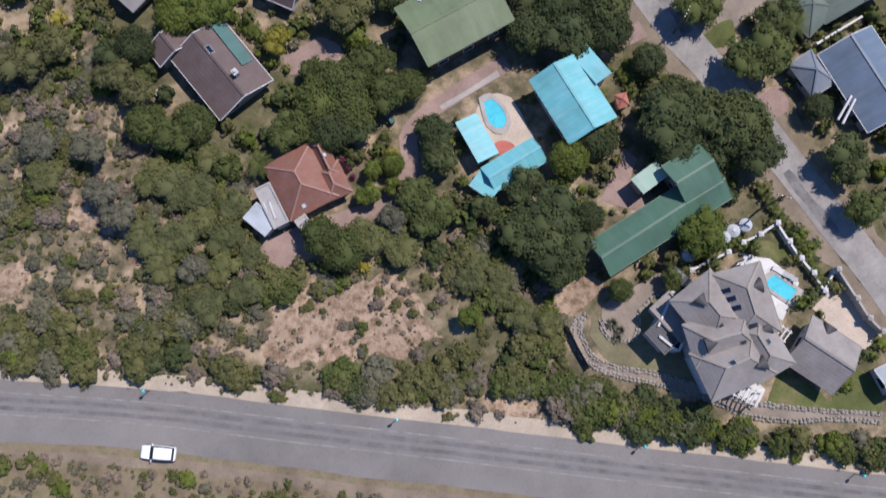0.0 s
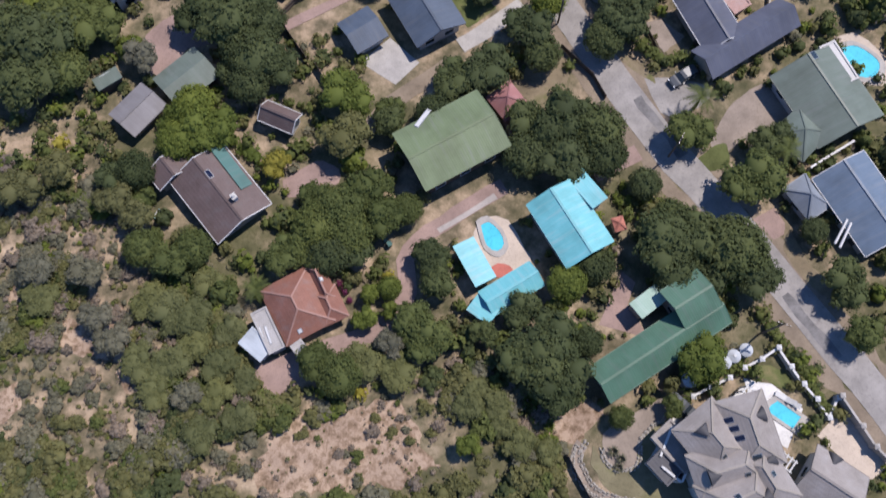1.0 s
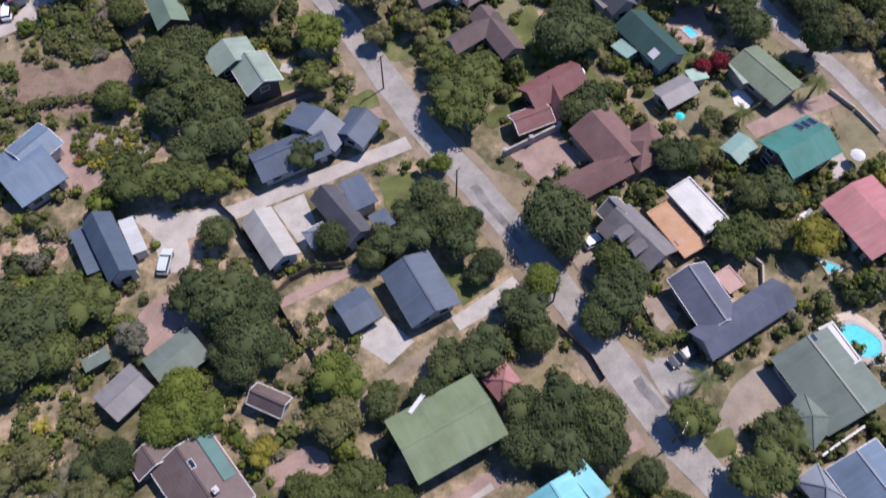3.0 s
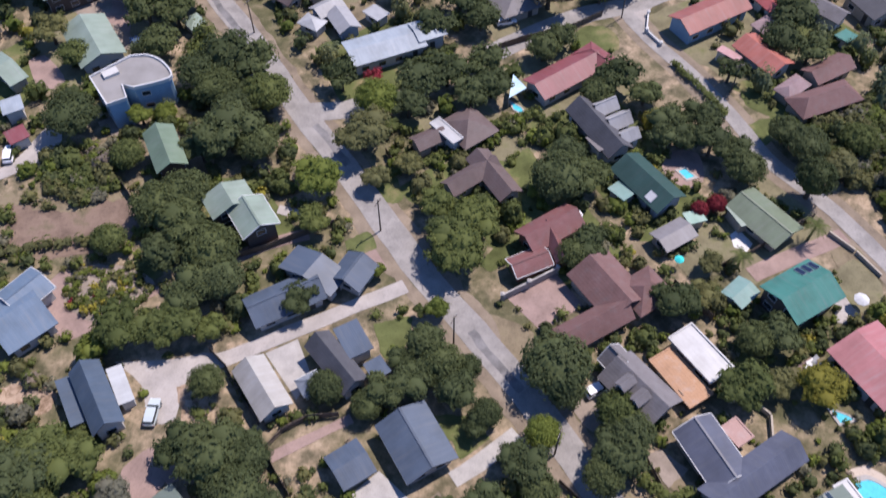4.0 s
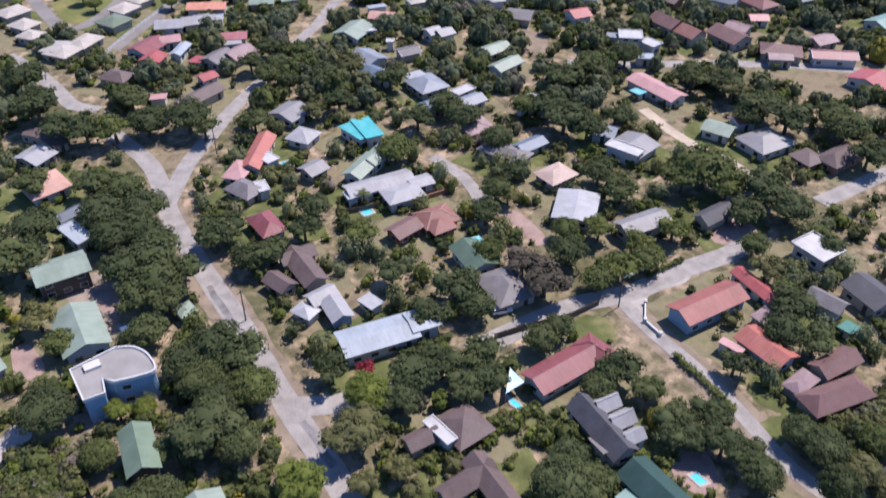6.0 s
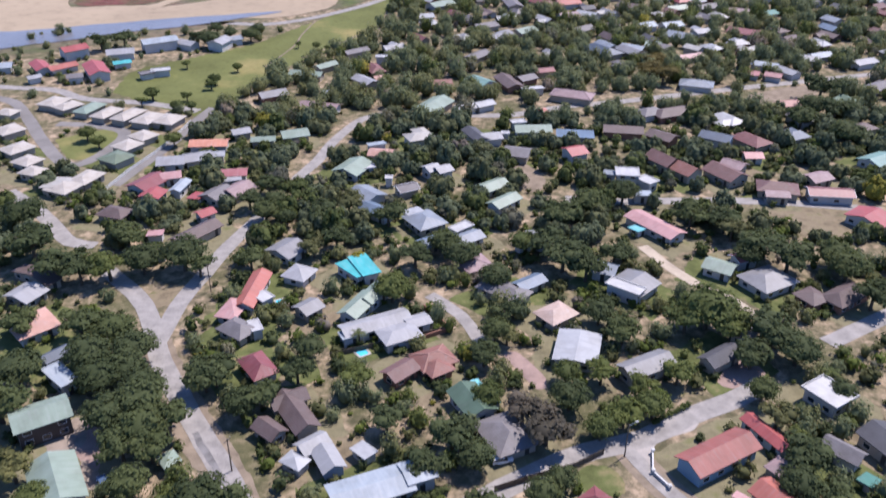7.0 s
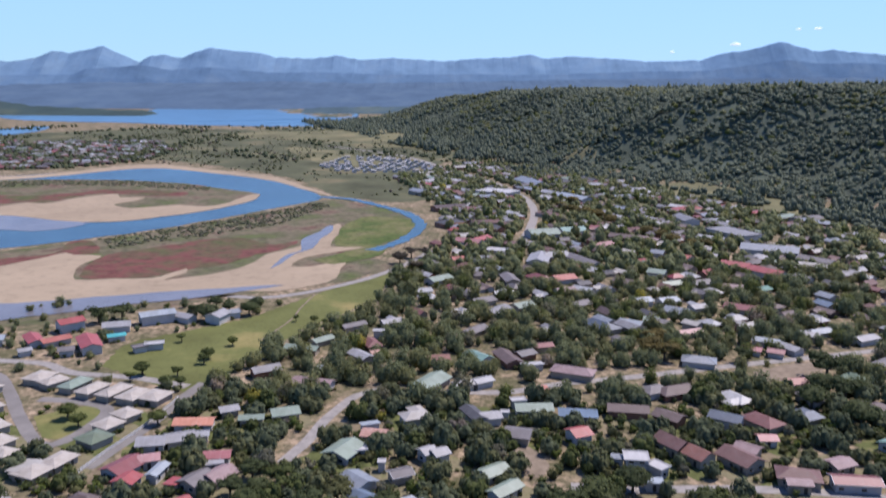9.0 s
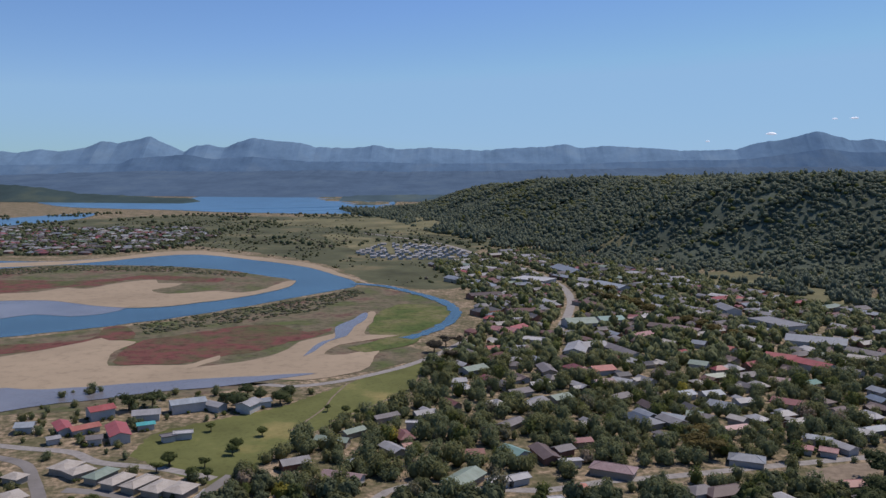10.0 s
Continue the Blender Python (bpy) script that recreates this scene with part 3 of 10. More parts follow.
def building(kind, label, *blocks, detail=2):
    """A house or shed: a rectangle of walls under a roof for each block (x, y, yaw, length, width, eaves, rise, roof kind, roof, wall)."""
    x0, y0 = blocks[0][0], blocks[0][1]
    z0 = ground_z(x0, y0)
    base = tagged(empty(kind, x0, y0, z0), label, kind)
    done = 0
    if kind == "house" and 95 < y0 < 330:
        # the plot's grass round the house
        _, _, yaw, L, W = blocks[0][:5]
        m, a, b = pose(x0, y0, 0, 0, 0, yaw), max(L, W) / 2 + rng.uniform(2.5, 5), min(L, W) / 2 + rng.uniform(4, 7)
        garden_grass([tuple((m @ Vector((sx * a, sy * b, 0))).xy) for sx, sy in ((-1, -1), (1, -1), (1, 1), (-1, 1))])
    for bi, (x, y, yaw, L, W, e, r, k, roof, wall) in enumerate(blocks):
        m = pose(x - x0, y - y0, 0, 0, 0, yaw)
        L, W = max(L, 1.6), max(W, 1.6)
        over = min(0.7, 0.13 * min(L, W))
        claim = [(m @ Vector((sx * (L / 2 + 0.2), sy * (W / 2 + 0.2), 0))) for sx, sy in ((-1, -1), (1, -1), (1, 1), (-1, 1))]
        claim_area([(p.x + x0, p.y + y0) for p in claim])
        e2, r2 = e + 0.013 * bi, r + 0.017 * bi
        bm = roof_mesh(k, L, W, e2, r2)
        add_uv(bm)
        bm.transform(m)
        part("roof", bm, ROOFS[roof], base)
        bm = wall_mesh(k, L, W, e2, r2, over)
        bm.transform(m)
        part("wall", bm, WALLS[wall], base)
        for s in range(int((L + W) * 0.45) if y > 55 else 0):
            # low planting in front of the walls on the garden side
            side = rng.choice((0, 1, 2, 3))
            u, w = rng.uniform(-0.5, 0.5), rng.uniform(0.0, 1.0)
            q = m @ Vector(((u * L, W / 2 + w, 0), (u * L, -W / 2 - w, 0), (L / 2 + w, u * W, 0), (-L / 2 - w, u * W, 0))[side])
            if q.y > m.translation.y - 0.5 or not is_free(q.x + x0, q.y + y0 - 1.0):
                continue
            k = rng.uniform(0.7, 1.5)
            PLANTING.append((q.x + x0, q.y + y0, ground_z(q.x + x0, q.y + y0) + k * 0.6, k, k * rng.uniform(0.8, 1.3), rng.uniform(0, 6.28), rng.randrange(6), rng.choice((0, 1, 1, 4, 4, 5))))
        if detail < 1:
            continue
        trim = TRIM if detail > 1 and (roof in WHITE_EDGED or "white" in label) else ROOFS[roof]
        a, b = L / 2, W / 2
        if k == "g":
            bm = bmesh.new()
            box(bm, -a, -0.16, e2 + r2 - 0.02, a, 0.16, e2 + r2 + 0.05)
            bm.transform(m)
            part("ridge_cap", bm, ROOFS[roof], base)
            for s in (-1, 1):
                bm = bmesh.new()
                prof = [(-b, e2 - 0.16), (0, e2 + r2 - 0.16), (b, e2 - 0.16), (b, e2 + 0.03), (0, e2 + r2 + 0.04), (-b, e2 + 0.03)]
                ends = [[bm.verts.new((s * (a + 0.03) + d, py, pz)) for py, pz in prof] for d in ((-0.07, 0.045) if trim is TRIM else (-0.035, 0.035))]
                for i in range(6):
                    bm.faces.new((ends[0][i], ends[0][(i + 1) % 6], ends[1][(i + 1) % 6], ends[1][i]))
                bm.faces.new(ends[0])
                bm.faces.new(ends[1])
                bmesh.ops.recalc_face_normals(bm, faces=bm.faces)
                bm.transform(m)
                part("barge_board", bm, trim, base)
        if k in ("h", "p") and detail > 0:
            # rounded caps along the ridge and the four hips
            if k == "p" or abs(L - W) < 0.6:
                tops = [(0, 0)] * 4
            elif L > W:
                tops = [(-a + b * 0.9, 0), (a - b * 0.9, 0), (a - b * 0.9, 0), (-a + b * 0.9, 0)]
            else:
                tops = [(0, -b + a * 0.9), (0, -b + a * 0.9), (0, b - a * 0.9), (0, b - a * 0.9)]
            runs = [((sx * a, sy * b, e2), (*q, e2 + r2)) for (sx, sy), q in zip(((-1, -1), (1, -1), (1, 1), (-1, 1)), tops)]
            if tops[0] != tops[2]:
                runs.append(((*tops[0], e2 + r2), (*tops[2], e2 + r2)))
            cap = ROOFS[CAPS.get(roof, roof)]
            for p, q in runs:
                p, q = Vector(p), Vector(q)
                bm = bmesh.new()
                box(bm, 0, -0.11, -0.04, (q - p).length, 0.11, 0.06, m @ Matrix.Translation(p) @ (q - p).to_track_quat("X", "Z").to_matrix().to_4x4())
                part("hip_cap", bm, cap, base)
        if k in ("g", "h", "p"):
            for s in (-1, 1):
                bm = bmesh.new()
                box(bm, -a, s * (b + 0.05) - 0.05, e2 - 0.17, a, s * (b + 0.05) + 0.05, e2 - 0.03)
                bm.transform(m)
                part("gutter", bm, trim, base)
        if detail < 2 or kind == "shed" and bi:
            continue
        wa, wb = max(0.6, a - over), max(0.6, b - over)
        for side, (ln, off, ang) in enumerate(((wa, wb, 0), (wa, wb, 180), (wb, wa, 90), (wb, wa, -90))):
            n = min(4, int(2 * ln / 3.0))
            for lev in ([1.25] if e < 4.1 else [1.3, 3.6]):
                for i in range(n):
                    u = -ln + (i + 0.5) * 2 * ln / n
                    q = m @ pose(0, 0, 0, 0, 0, ang) @ pose(u, off, lev)
                    if rng.random() < 0.2 or done >= 16:
                        continue
                    if lev == 1.25 and i == 0 and side == 1:
                        shared("door", DOOR, base, m @ pose(0, 0, 0, 0, 0, ang) @ pose(u, off, 0.05))
                        continue
                    done += 1
                    win = shared("window", WINDOW, base, q)
                    shared("pane", PANE, win, Matrix.Identity(4))
        if bi == 0 and kind == "house" and k in ("g", "h") and rng.random() < 0.14:
            chimney(base, m @ pose(L * 0.22, W * 0.12, 0), e2 + r2 * 0.75)
    return base


def dormer(house, x, y, z, yaw):
    """A gabled dormer that stands out of the roof's slope: white cheeks, a window, its own small roof."""
    bx, by, _ = house.matrix_basis.translation
    m = pose(x - bx, y - by, z, 0, 0, yaw)
    bm = roof_mesh("g", 2.6, 1.9, 0.9, 0.7, 0.1)
    add_uv(bm)
    bm.transform(m)
    part("dormer_roof", bm, ROOFS["greytile"], house)
    bm = bmesh.new()
    box(bm, -1.2, -0.75, -0.6, 1.05, 0.75, 0.86, m)
    part("dormer", bm, WALLS["white"], house, "white dormer front")
    win = shared("window", WINDOW, house, m @ pose(1.05, 0, 0.25, 0, 0, -90) @ Matrix.Diagonal((0.6, 1, 0.75, 1)))
    shared("pane", PANE, win, Matrix.Identity(4))


def curved_villa(points, height):
    """A two storey block with a rounded end: blue walls, a white parapet round a flat concrete roof."""
    c = sum((Vector(p) for p in points), Vector((0, 0))) / len(points)
    house = tagged(empty("house", c.x, c.y, ground_z(c.x, c.y)), "white flat roofed villa with blue walls and a rounded end", "house")
    claim_area(points)
    line = [Vector(p) - c for p in points]
    arc = spline([line[1], line[2], line[3], line[4], line[5]], 0.8)
    line = [line[0], *arc, *line[6:]]

    def ring(bm, off, z):
        out = []
        n = len(line)
        for i, p in enumerate(line):
            d = (line[(i + 1) % n] - line[i - 1]).normalized()
            q = p + Vector((-d.y, d.x)) * off
            out.append(bm.verts.new((q.x, q.y, z)))
        return out

    def skin(name, levels, mat, label="", floor=False):
        bm = bmesh.new()
        rings = [ring(bm, off, z) for off, z in levels]
        n = len(line)
        for a, b in zip(rings, rings[1:]):
            for i in range(n):
                bm.faces.new((a[i], a[(i + 1) % n], b[(i + 1) % n], b[i]))
        if floor:
            bmesh.ops.triangulate(bm, faces=[bm.faces.new(rings[-1])])
        bmesh.ops.recalc_face_normals(bm, faces=bm.faces)
        part(name, bm, mat, house, label)

    skin("wall", ((-0.3, -0.8), (-0.3, height - 0.05)), WALLS["bluewall2"], "pale blue rendered walls")
    skin("parapet", ((-0.32, height - 0.4), (0.0, height - 0.4), (0.0, height + 0.35), (-0.28, height + 0.35), (-0.28, height)), TRIM, "white parapet")
    bm = bmesh.new()
    bmesh.ops.triangulate(bm, faces=[bm.faces.new(ring(bm, -0.3, height + 0.02))])
    bmesh.ops.recalc_face_normals(bm, faces=bm.faces)
    part("roof", bm, ROOFS["concrete"], house, "flat concrete roof")
    bm = bmesh.new()
    m = pose(-55.4 - c.x, 135.6 - c.y, height, 0, 0, 32)
    box(bm, -1.4, -0.9, 0.0, 1.4, 0.9, 0.6, m)
    part("roof_box", bm, WALLS["white"], house, "white box on the roof")
    for i, (p, q) in enumerate(zip(line, line[1:] + line[:1])):
        d = q - p
        if d.length < 2.2:
            continue
        for z in (1.4, 4.3):
            for k in range(max(1, int(d.length / 2.6))):
                u = p.lerp(q, (k + 0.5) / max(1, int(d.length / 2.6)))
                nrm = Vector((-d.y, d.x)).normalized()
                win = shared("window", WINDOW, house, pose(u.x - nrm.x * 0.3, u.y - nrm.y * 0.3, z, 0, 0, math.degrees(math.atan2(d.y, d.x))))
                shared("pane", PANE, win, Matrix.Identity(4))


TONE = {"creamroof": "cream", "sage": "sage green", "olivedk": "olive", "whitegrey": "white", "redorange": "orange red", "ltgreyroof": "pale grey", "bluepale": "pale blue",
        "turqbr": "turquoise", "greytile": "grey tiled", "ltgreen": "pale green", "pinkroof": "pink", "tealpale": "pale teal", "bluemid": "blue", "greenmid": "green",
        "brownred": "brown red", "stonetile": "stone grey tiled", "bluegrey": "blue grey", "dusty": "dusty red"}
FORM = {"g": "gabled", "h": "hipped", "f": "flat", "m": "single slope", "p": "pyramid"}


WALL_WORDS = {"bluewall": "blue", "bluewall2": "blue", "timber": "dark timber"}


def far_house(*b):
    building("house" if b[3] * b[4] > 24 else "shed", f"{WALL_WORDS.get(b[9], b[9])} walled house with a {TONE.get(b[8], b[8])} {FORM[b[7]]} roof", b, detail=2 if b[1] < 300 else 1 if b[1] < 420 else 0)


# ---- plants: meshes of many small leaves ----
def crown_arrays(seed, clumps, leaves, leaf, flat=0.75, core=0.74, spread=1.0, fine=1.0):
    """A crown of radius 1 round the origin: clumps of leaves round a dark core; returns vertices and triangles."""
    g = np.random.RandomState(seed)
    vs, fs, n0 = [], [], 0
    bm = bmesh.new()
    bmesh.ops.create_icosphere(bm, subdivisions=3 if clumps > 70 else 2 if clumps > 13 else 1, radius=1.0)
    cv = np.array([v.co[:] for v in bm.verts])
    cf = np.array([[v.index for v in f.verts] for f in bm.faces])
    bm.free()
    amp = 0.88 + 0.20 * g.rand(len(cv), 1)
    vs.append(cv * core * amp * (1, 1, flat))
    fs.append(cf)
    n0 += len(cv)
    for c in range(clumps):
        d = g.normal(size=3)
        d[2] = abs(d[2]) * 0.9 - 0.25
        d /= np.linalg.norm(d)
        r = (0.76 + 0.16 * g.rand()) * spread
        centre = d * r * (1, 1, flat)
        size = (0.22 + 0.16 * g.rand()) * (1.6 if clumps < 14 else 1.0) * fine
        q = g.normal(size=(leaves, 3))
        q[:, 2] = np.abs(q[:, 2]) * 1.0 - 0.3
        q /= np.linalg.norm(q, axis=1)[:, None]
        p = centre + q * size * (0.65 + 0.45 * g.rand(leaves, 1))
        out = q + d * 0.6 + (0, 0, 0.35) + g.normal(size=(leaves, 3)) * 0.30
        out /= np.linalg.norm(out, axis=1)[:, None]
        side = np.cross(out, g.normal(size=(leaves, 3)))
        side /= np.linalg.norm(side, axis=1)[:, None]
        up = np.cross(side, out)
        ln = leaf * (0.6 + 0.8 * g.rand(leaves, 1))
        tri = np.stack([p - side * ln * 0.5 - up * ln * 0.4, p + side * ln * 0.5 - up * ln * 0.4, p + up * ln * 0.7], 1).reshape(-1, 3)
        vs.append(tri)
        fs.append(np.arange(leaves * 3).reshape(-1, 3) + n0)
        n0 += leaves * 3
    v = np.concatenate(vs)
    v /= np.percentile(np.hypot(v[:, 0], v[:, 1]), 96)
    return v, np.concatenate(fs)


def mesh_from(name, v, f, mat, mats_index=None):
    me = bpy.data.meshes.new(name)
    me.vertices.add(len(v))
    me.vertices.foreach_set("co", np.asarray(v, np.float32).ravel())
    me.loops.add(len(f) * 3)
    me.loops.foreach_set("vertex_index", np.asarray(f, np.int32).ravel())
    me.polygons.add(len(f))
    me.polygons.foreach_set("loop_start", np.arange(0, len(f) * 3, 3, dtype=np.int32))
    for m in mat if isinstance(mat, list) else [mat]:
        me.materials.append(m)
    if mats_index is not None:
        me.polygons.foreach_set("material_index", np.asarray(mats_index, np.int32))
    me.polygons.foreach_set("use_smooth", np.ones(len(f), bool))
    me.update(calc_edges=True)
    return me


def merged(name, items, protos, mats, label, category):
    """Many plants in one object of kind stuff: items of (x, y, z, radius, height, turn, proto, material)."""
    vs, fs, ms, n0 = [], [], [], 0
    for x, y, z, r, h, a, p, mi in items:
        v, f = protos[p]
        c, s = math.cos(a), math.sin(a)
        w = np.stack([(v[:, 0] * c - v[:, 1] * s) * r + x, (v[:, 0] * s + v[:, 1] * c) * r + y, v[:, 2] * h + z], 1)
        vs.append(w)
        fs.append(f + n0)
        ms.append(np.full(len(f), mi))
        n0 += len(v)
    if not items:
        return
    me = mesh_from(name, np.concatenate(vs), np.concatenate(fs), mats, np.concatenate(ms))
    return tagged(new(name, me), label, category, kind="stuff")


def lobed_arrays(seed, lobes, clumps, leaves, leaf, flat=0.7):
    """An uneven crown of radius 1: several lobes of different size and height that grow into one another."""
    g = np.random.RandomState(seed)
    vs, fs, n0 = [], [], 0
    for i in range(lobes):
        r = 0.36 + 0.22 * g.rand()
        a, d = i * 2.4 + g.rand(), (1.0 - r) * (0.15 + 0.85 * i / (lobes - 1)) ** 0.5
        v, f = crown_arrays(seed * 31 + i, clumps, leaves, leaf / r, flat, 0.78, fine=0.8)
        vs.append(v * r + (d * math.cos(a), d * math.sin(a), (0.28 - 0.42 * d) * flat + 0.10 * g.randn()))
        fs.append(f + n0)
        n0 += len(v)
    v = np.concatenate(vs)
    v /= np.percentile(np.hypot(v[:, 0], v[:, 1]), 96)
    return v, np.concatenate(fs)


BIG = [crown_arrays(10 + i, 150, 24, 0.078, 0.72, 0.80, fine=0.62) for i in range(5)]
MEDIUM = [crown_arrays(90 + i, 16, 22, 0.26, 0.72) for i in range(6)]
SCRAGGLY = [lobed_arrays(310 + i, 7, 7, 9, 0.17, 0.6) for i in range(6)]
BUSH = [crown_arrays(30 + i, 22, 34, 0.22, 0.72) for i in range(5)]
SHRUB = [crown_arrays(110 + i, 6, 9, 0.40, 0.8) for i in range(6)]
SMALL = [crown_arrays(50 + i, 13, 22, 0.20, 0.78, 0.84) for i in range(5)]
TINY = [crown_arrays(70 + i, 7, 3, 0.42, 0.85, 0.97) for i in range(5)]
LOOSE = [crown_arrays(130 + i, 66, 17, 0.115, 0.72, 0.78, fine=0.75) for i in range(5)]
LOBED = [lobed_arrays(210 + i, 9, 24, 13, 0.078) for i in range(5)]
LOBED_FAR = [lobed_arrays(230 + i, 7, 11, 12, 0.125) for i in range(5)]
FIR = [crown_arrays(150 + i, 4, 5, 0.40, 0.9, 1.0) for i in range(5)]
CROWNS = {}


def trunk_mesh():
    """A tapered trunk with four limbs, one unit tall."""
    bm = bmesh.new()

    def limb(a, b, r0, r1, n=7):
        ring = []
        d = (Vector(b) - Vector(a)).normalized()
        s = d.orthogonal().normalized()
        t = d.cross(s)
        for p, r in ((a, r0), (b, r1)):
            ring.append([bm.verts.new(Vector(p) + (s * math.cos(k * 2 * math.pi / n) + t * math.sin(k * 2 * math.pi / n)) * r) for k in range(n)])
        for k in range(n):
            bm.faces.new((ring[0][k], ring[0][(k + 1) % n], ring[1][(k + 1) % n], ring[1][k]))
        bm.faces.new(ring[1])

    limb((0, 0, -0.1), (0.02, 0.01, 0.5), 0.06, 0.042)
    for k in range(4):
        a = k * 1.57 + 0.4
        limb((0.02, 0.01, 0.42 + 0.03 * k), (0.33 * math.cos(a), 0.33 * math.sin(a), 0.85 + 0.05 * k), 0.032, 0.012)
    bmesh.ops.recalc_face_normals(bm, faces=bm.faces)
    return mesh_of(bm, "trunk", BARK)


TRUNK = trunk_mesh()
PLANTED = []
WORDS = {"dark": "dark green broad-crowned tree", "mid": "green leafy tree", "bright": "bright green leafy tree", "olive": "olive green tree with a thin crown",
         "grey": "grey green coastal tree", "yellow": "yellow flowering tree", "dead": "dry brown leafless tree", "red": "dark red leaved tree", "forest": "dark forest tree", "bare": "dry brown half bare tree", "ochre": "brown yellow autumn tree", "scrub": "low olive green coastal thicket"}


def tree(x, y, r, tone="dark", tall=1.0):
    """A broad tree: trunk with limbs and a crown of leaves."""
    z = ground_z(x, y)
    height = (1.25 * r + 1.4) * (0.62 if tone == "scrub" else tall)
    base = tagged(empty("tree", x, y, z, rng.uniform(0, 360)), WORDS[tone] + " beside houses and gardens", "tree", "trees of the suburb")
    shared("trunk", TRUNK, base, Matrix.Diagonal((height, height, height * 0.8, 1)))
    k, dome = rng.randrange(5), tone not in ("scrub", "olive", "grey") and rng.random() < 0.45
    far = (y > 135, dome)
    if (tone, k, far) not in CROWNS:
        CROWNS[tone, k, far] = mesh_from("crown", *{(True, True): LOOSE, (True, False): LOBED_FAR, (False, True): BIG, (False, False): LOBED}[far][k], LEAVES[tone])
    shared("crown", CROWNS[tone, k, far], base, pose(0, 0, height * 0.60) @ Matrix.Diagonal((r, r, height * 0.52, 1)))
    PLANTED.append((x, y, r))
    return base


# ---- river, marsh, lagoon ----
def water_material(name, deep, rough):
    m = material(name, deep, rough, spec=0.28)
    a, b = noise_node(m, 0.012, 4), noise_node(m, 0.35, 4)
    c = ramp(m, a, "Fac", [(0.3, mul(deep, 0.8)), (0.7, mul(deep, 1.25))])
    set_base(m, c.outputs["Color"])
    bump(m, b, "Fac", 0.9, 0.45)
    return m


WATER = water_material("river_water", (0.034, 0.085, 0.125), 0.24)
LAGOON = water_material("lagoon_water", (0.06, 0.15, 0.24), 0.3)
SHALLOW = water_material("shallow_water", (0.15, 0.15, 0.165), 0.26)
SANDBANK = speckled("river_sand", (0.31, 0.246, 0.174), 0.95, (0.012, 0.12), 0.16, 0.2, 0.1, 0.1)


def marsh_material(name, tones, scale):
    """Salt marsh plants in drifts of several tones, with dark tufts between."""
    m = material(name, tones[1], 0.95, spec=0.1)
    a, b, c = noise_node(m, scale, 7, 0.66), noise_node(m, scale * 7, 5, 0.7), noise_node(m, 0.5, 5, 0.7)
    ra = ramp(m, a, "Fac", [(0.36, tones[0]), (0.46, tones[1]), (0.54, tones[2]), (0.64, tones[3])])
    rb = ramp(m, b, "Fac", [(0.34, (0.5, 0.5, 0.5)), (0.5, (1, 1, 1)), (0.7, (1.15, 1.12, 1.05))])
    set_base(m, mix(m, None, 0.85, ra.outputs["Color"], rb.outputs["Color"], "MULTIPLY"))
    bump(m, c, "Fac", 0.8, 0.4)
    return m


MARSH = marsh_material("marsh_plants", ((0.085, 0.105, 0.040), (0.105, 0.10, 0.06), (0.15, 0.125, 0.085), (0.12, 0.07, 0.055)), 0.022)
MARSH_GREEN = marsh_material("marsh_green", ((0.065, 0.095, 0.028), (0.08, 0.105, 0.035), (0.11, 0.12, 0.045), (0.15, 0.14, 0.07)), 0.03)
MARSH_RED = marsh_material("red_samphire", ((0.078, 0.088, 0.038), (0.108, 0.074, 0.048), (0.148, 0.056, 0.052), (0.098, 0.082, 0.045)), 0.02)
FIELD = speckled("far_meadow", (0.15, 0.145, 0.08), 0.95, (0.012, 0.08), 0.4, 0.5, 0.4, 0.1, (0.25, 0.205, 0.115))


FLATS_MAT = speckled("river_flats", (0.092, 0.098, 0.056), 0.95, (0.012, 0.09), 0.45, 0.6, 0.4, 0.1, (0.19, 0.155, 0.09))


def flat(name, points, mat, lift, label, category, ragged=4.0, step=9.0):
    line = spline([*points, points[0]], step)[:-1]
    bm = bmesh.new()
    vs = []
    for p in line:
        s = ragged
        q = p + s * Vector((noise.noise(Vector((p.x / 23, p.y / 23, 3))), noise.noise(Vector((p.x / 23, p.y / 23, 9)))))
        vs.append(bm.verts.new((q.x, q.y, ground_z(q.x, q.y) + lift)))
    bmesh.ops.triangulate(bm, faces=[bm.faces.new(vs)])
    for f in bm.faces:
        f.normal_update()
        if f.normal.z < 0:
            f.normal_flip()
    return tagged(new(name, mesh_of(bm, name, mat)), label, category, kind="structure")


flat("river_flats", [(-643, 1112), (-482, 1127), (-395, 1265), (-255, 1163), (-152, 1039), (-84, 894), (-9, 851), (17, 947), (-7, 1150), (55, 1424), (-153, 2070), (-417, 2029), (-688, 2036), (-918, 1564)], FLATS_MAT, 0.05, "olive green river flats with low growth", "ground", 8.0)
flat("marsh", [(-319, 578), (-270, 614), (-203, 679), (-124, 800), (-91, 857), (-45, 823), (-7, 757), (-2, 713), (-13, 654), (-38, 601), (-14, 574), (-20, 552), (-50, 514), (-89, 492), (-227, 426)], MARSH, 0.1, "dark olive tidal marsh plants", "marsh", 5.0)
flat("water", [(-323, 584), (-274, 622), (-245, 647), (-206, 689), (-167, 746), (-127, 813), (-97, 868), (-121, 936), (-179, 1037), (-256, 1106), (-363, 1168), (-433, 1097), (-483, 1053), (-577, 1002)], WATER, 0.16, "blue river curving round sandbanks", "river", 3.0)
flat("river_bank", [(-564, 981), (-539, 1029), (-456, 1068), (-373, 1199), (-261, 1126), (-180, 1061), (-119, 951), (-81, 874), (-116, 927), (-176, 1020), (-251, 1087), (-356, 1146), (-442, 1038), (-515, 985)], SANDBANK, 0.24, "narrow pale sand bank along the river", "sand", 2.0)
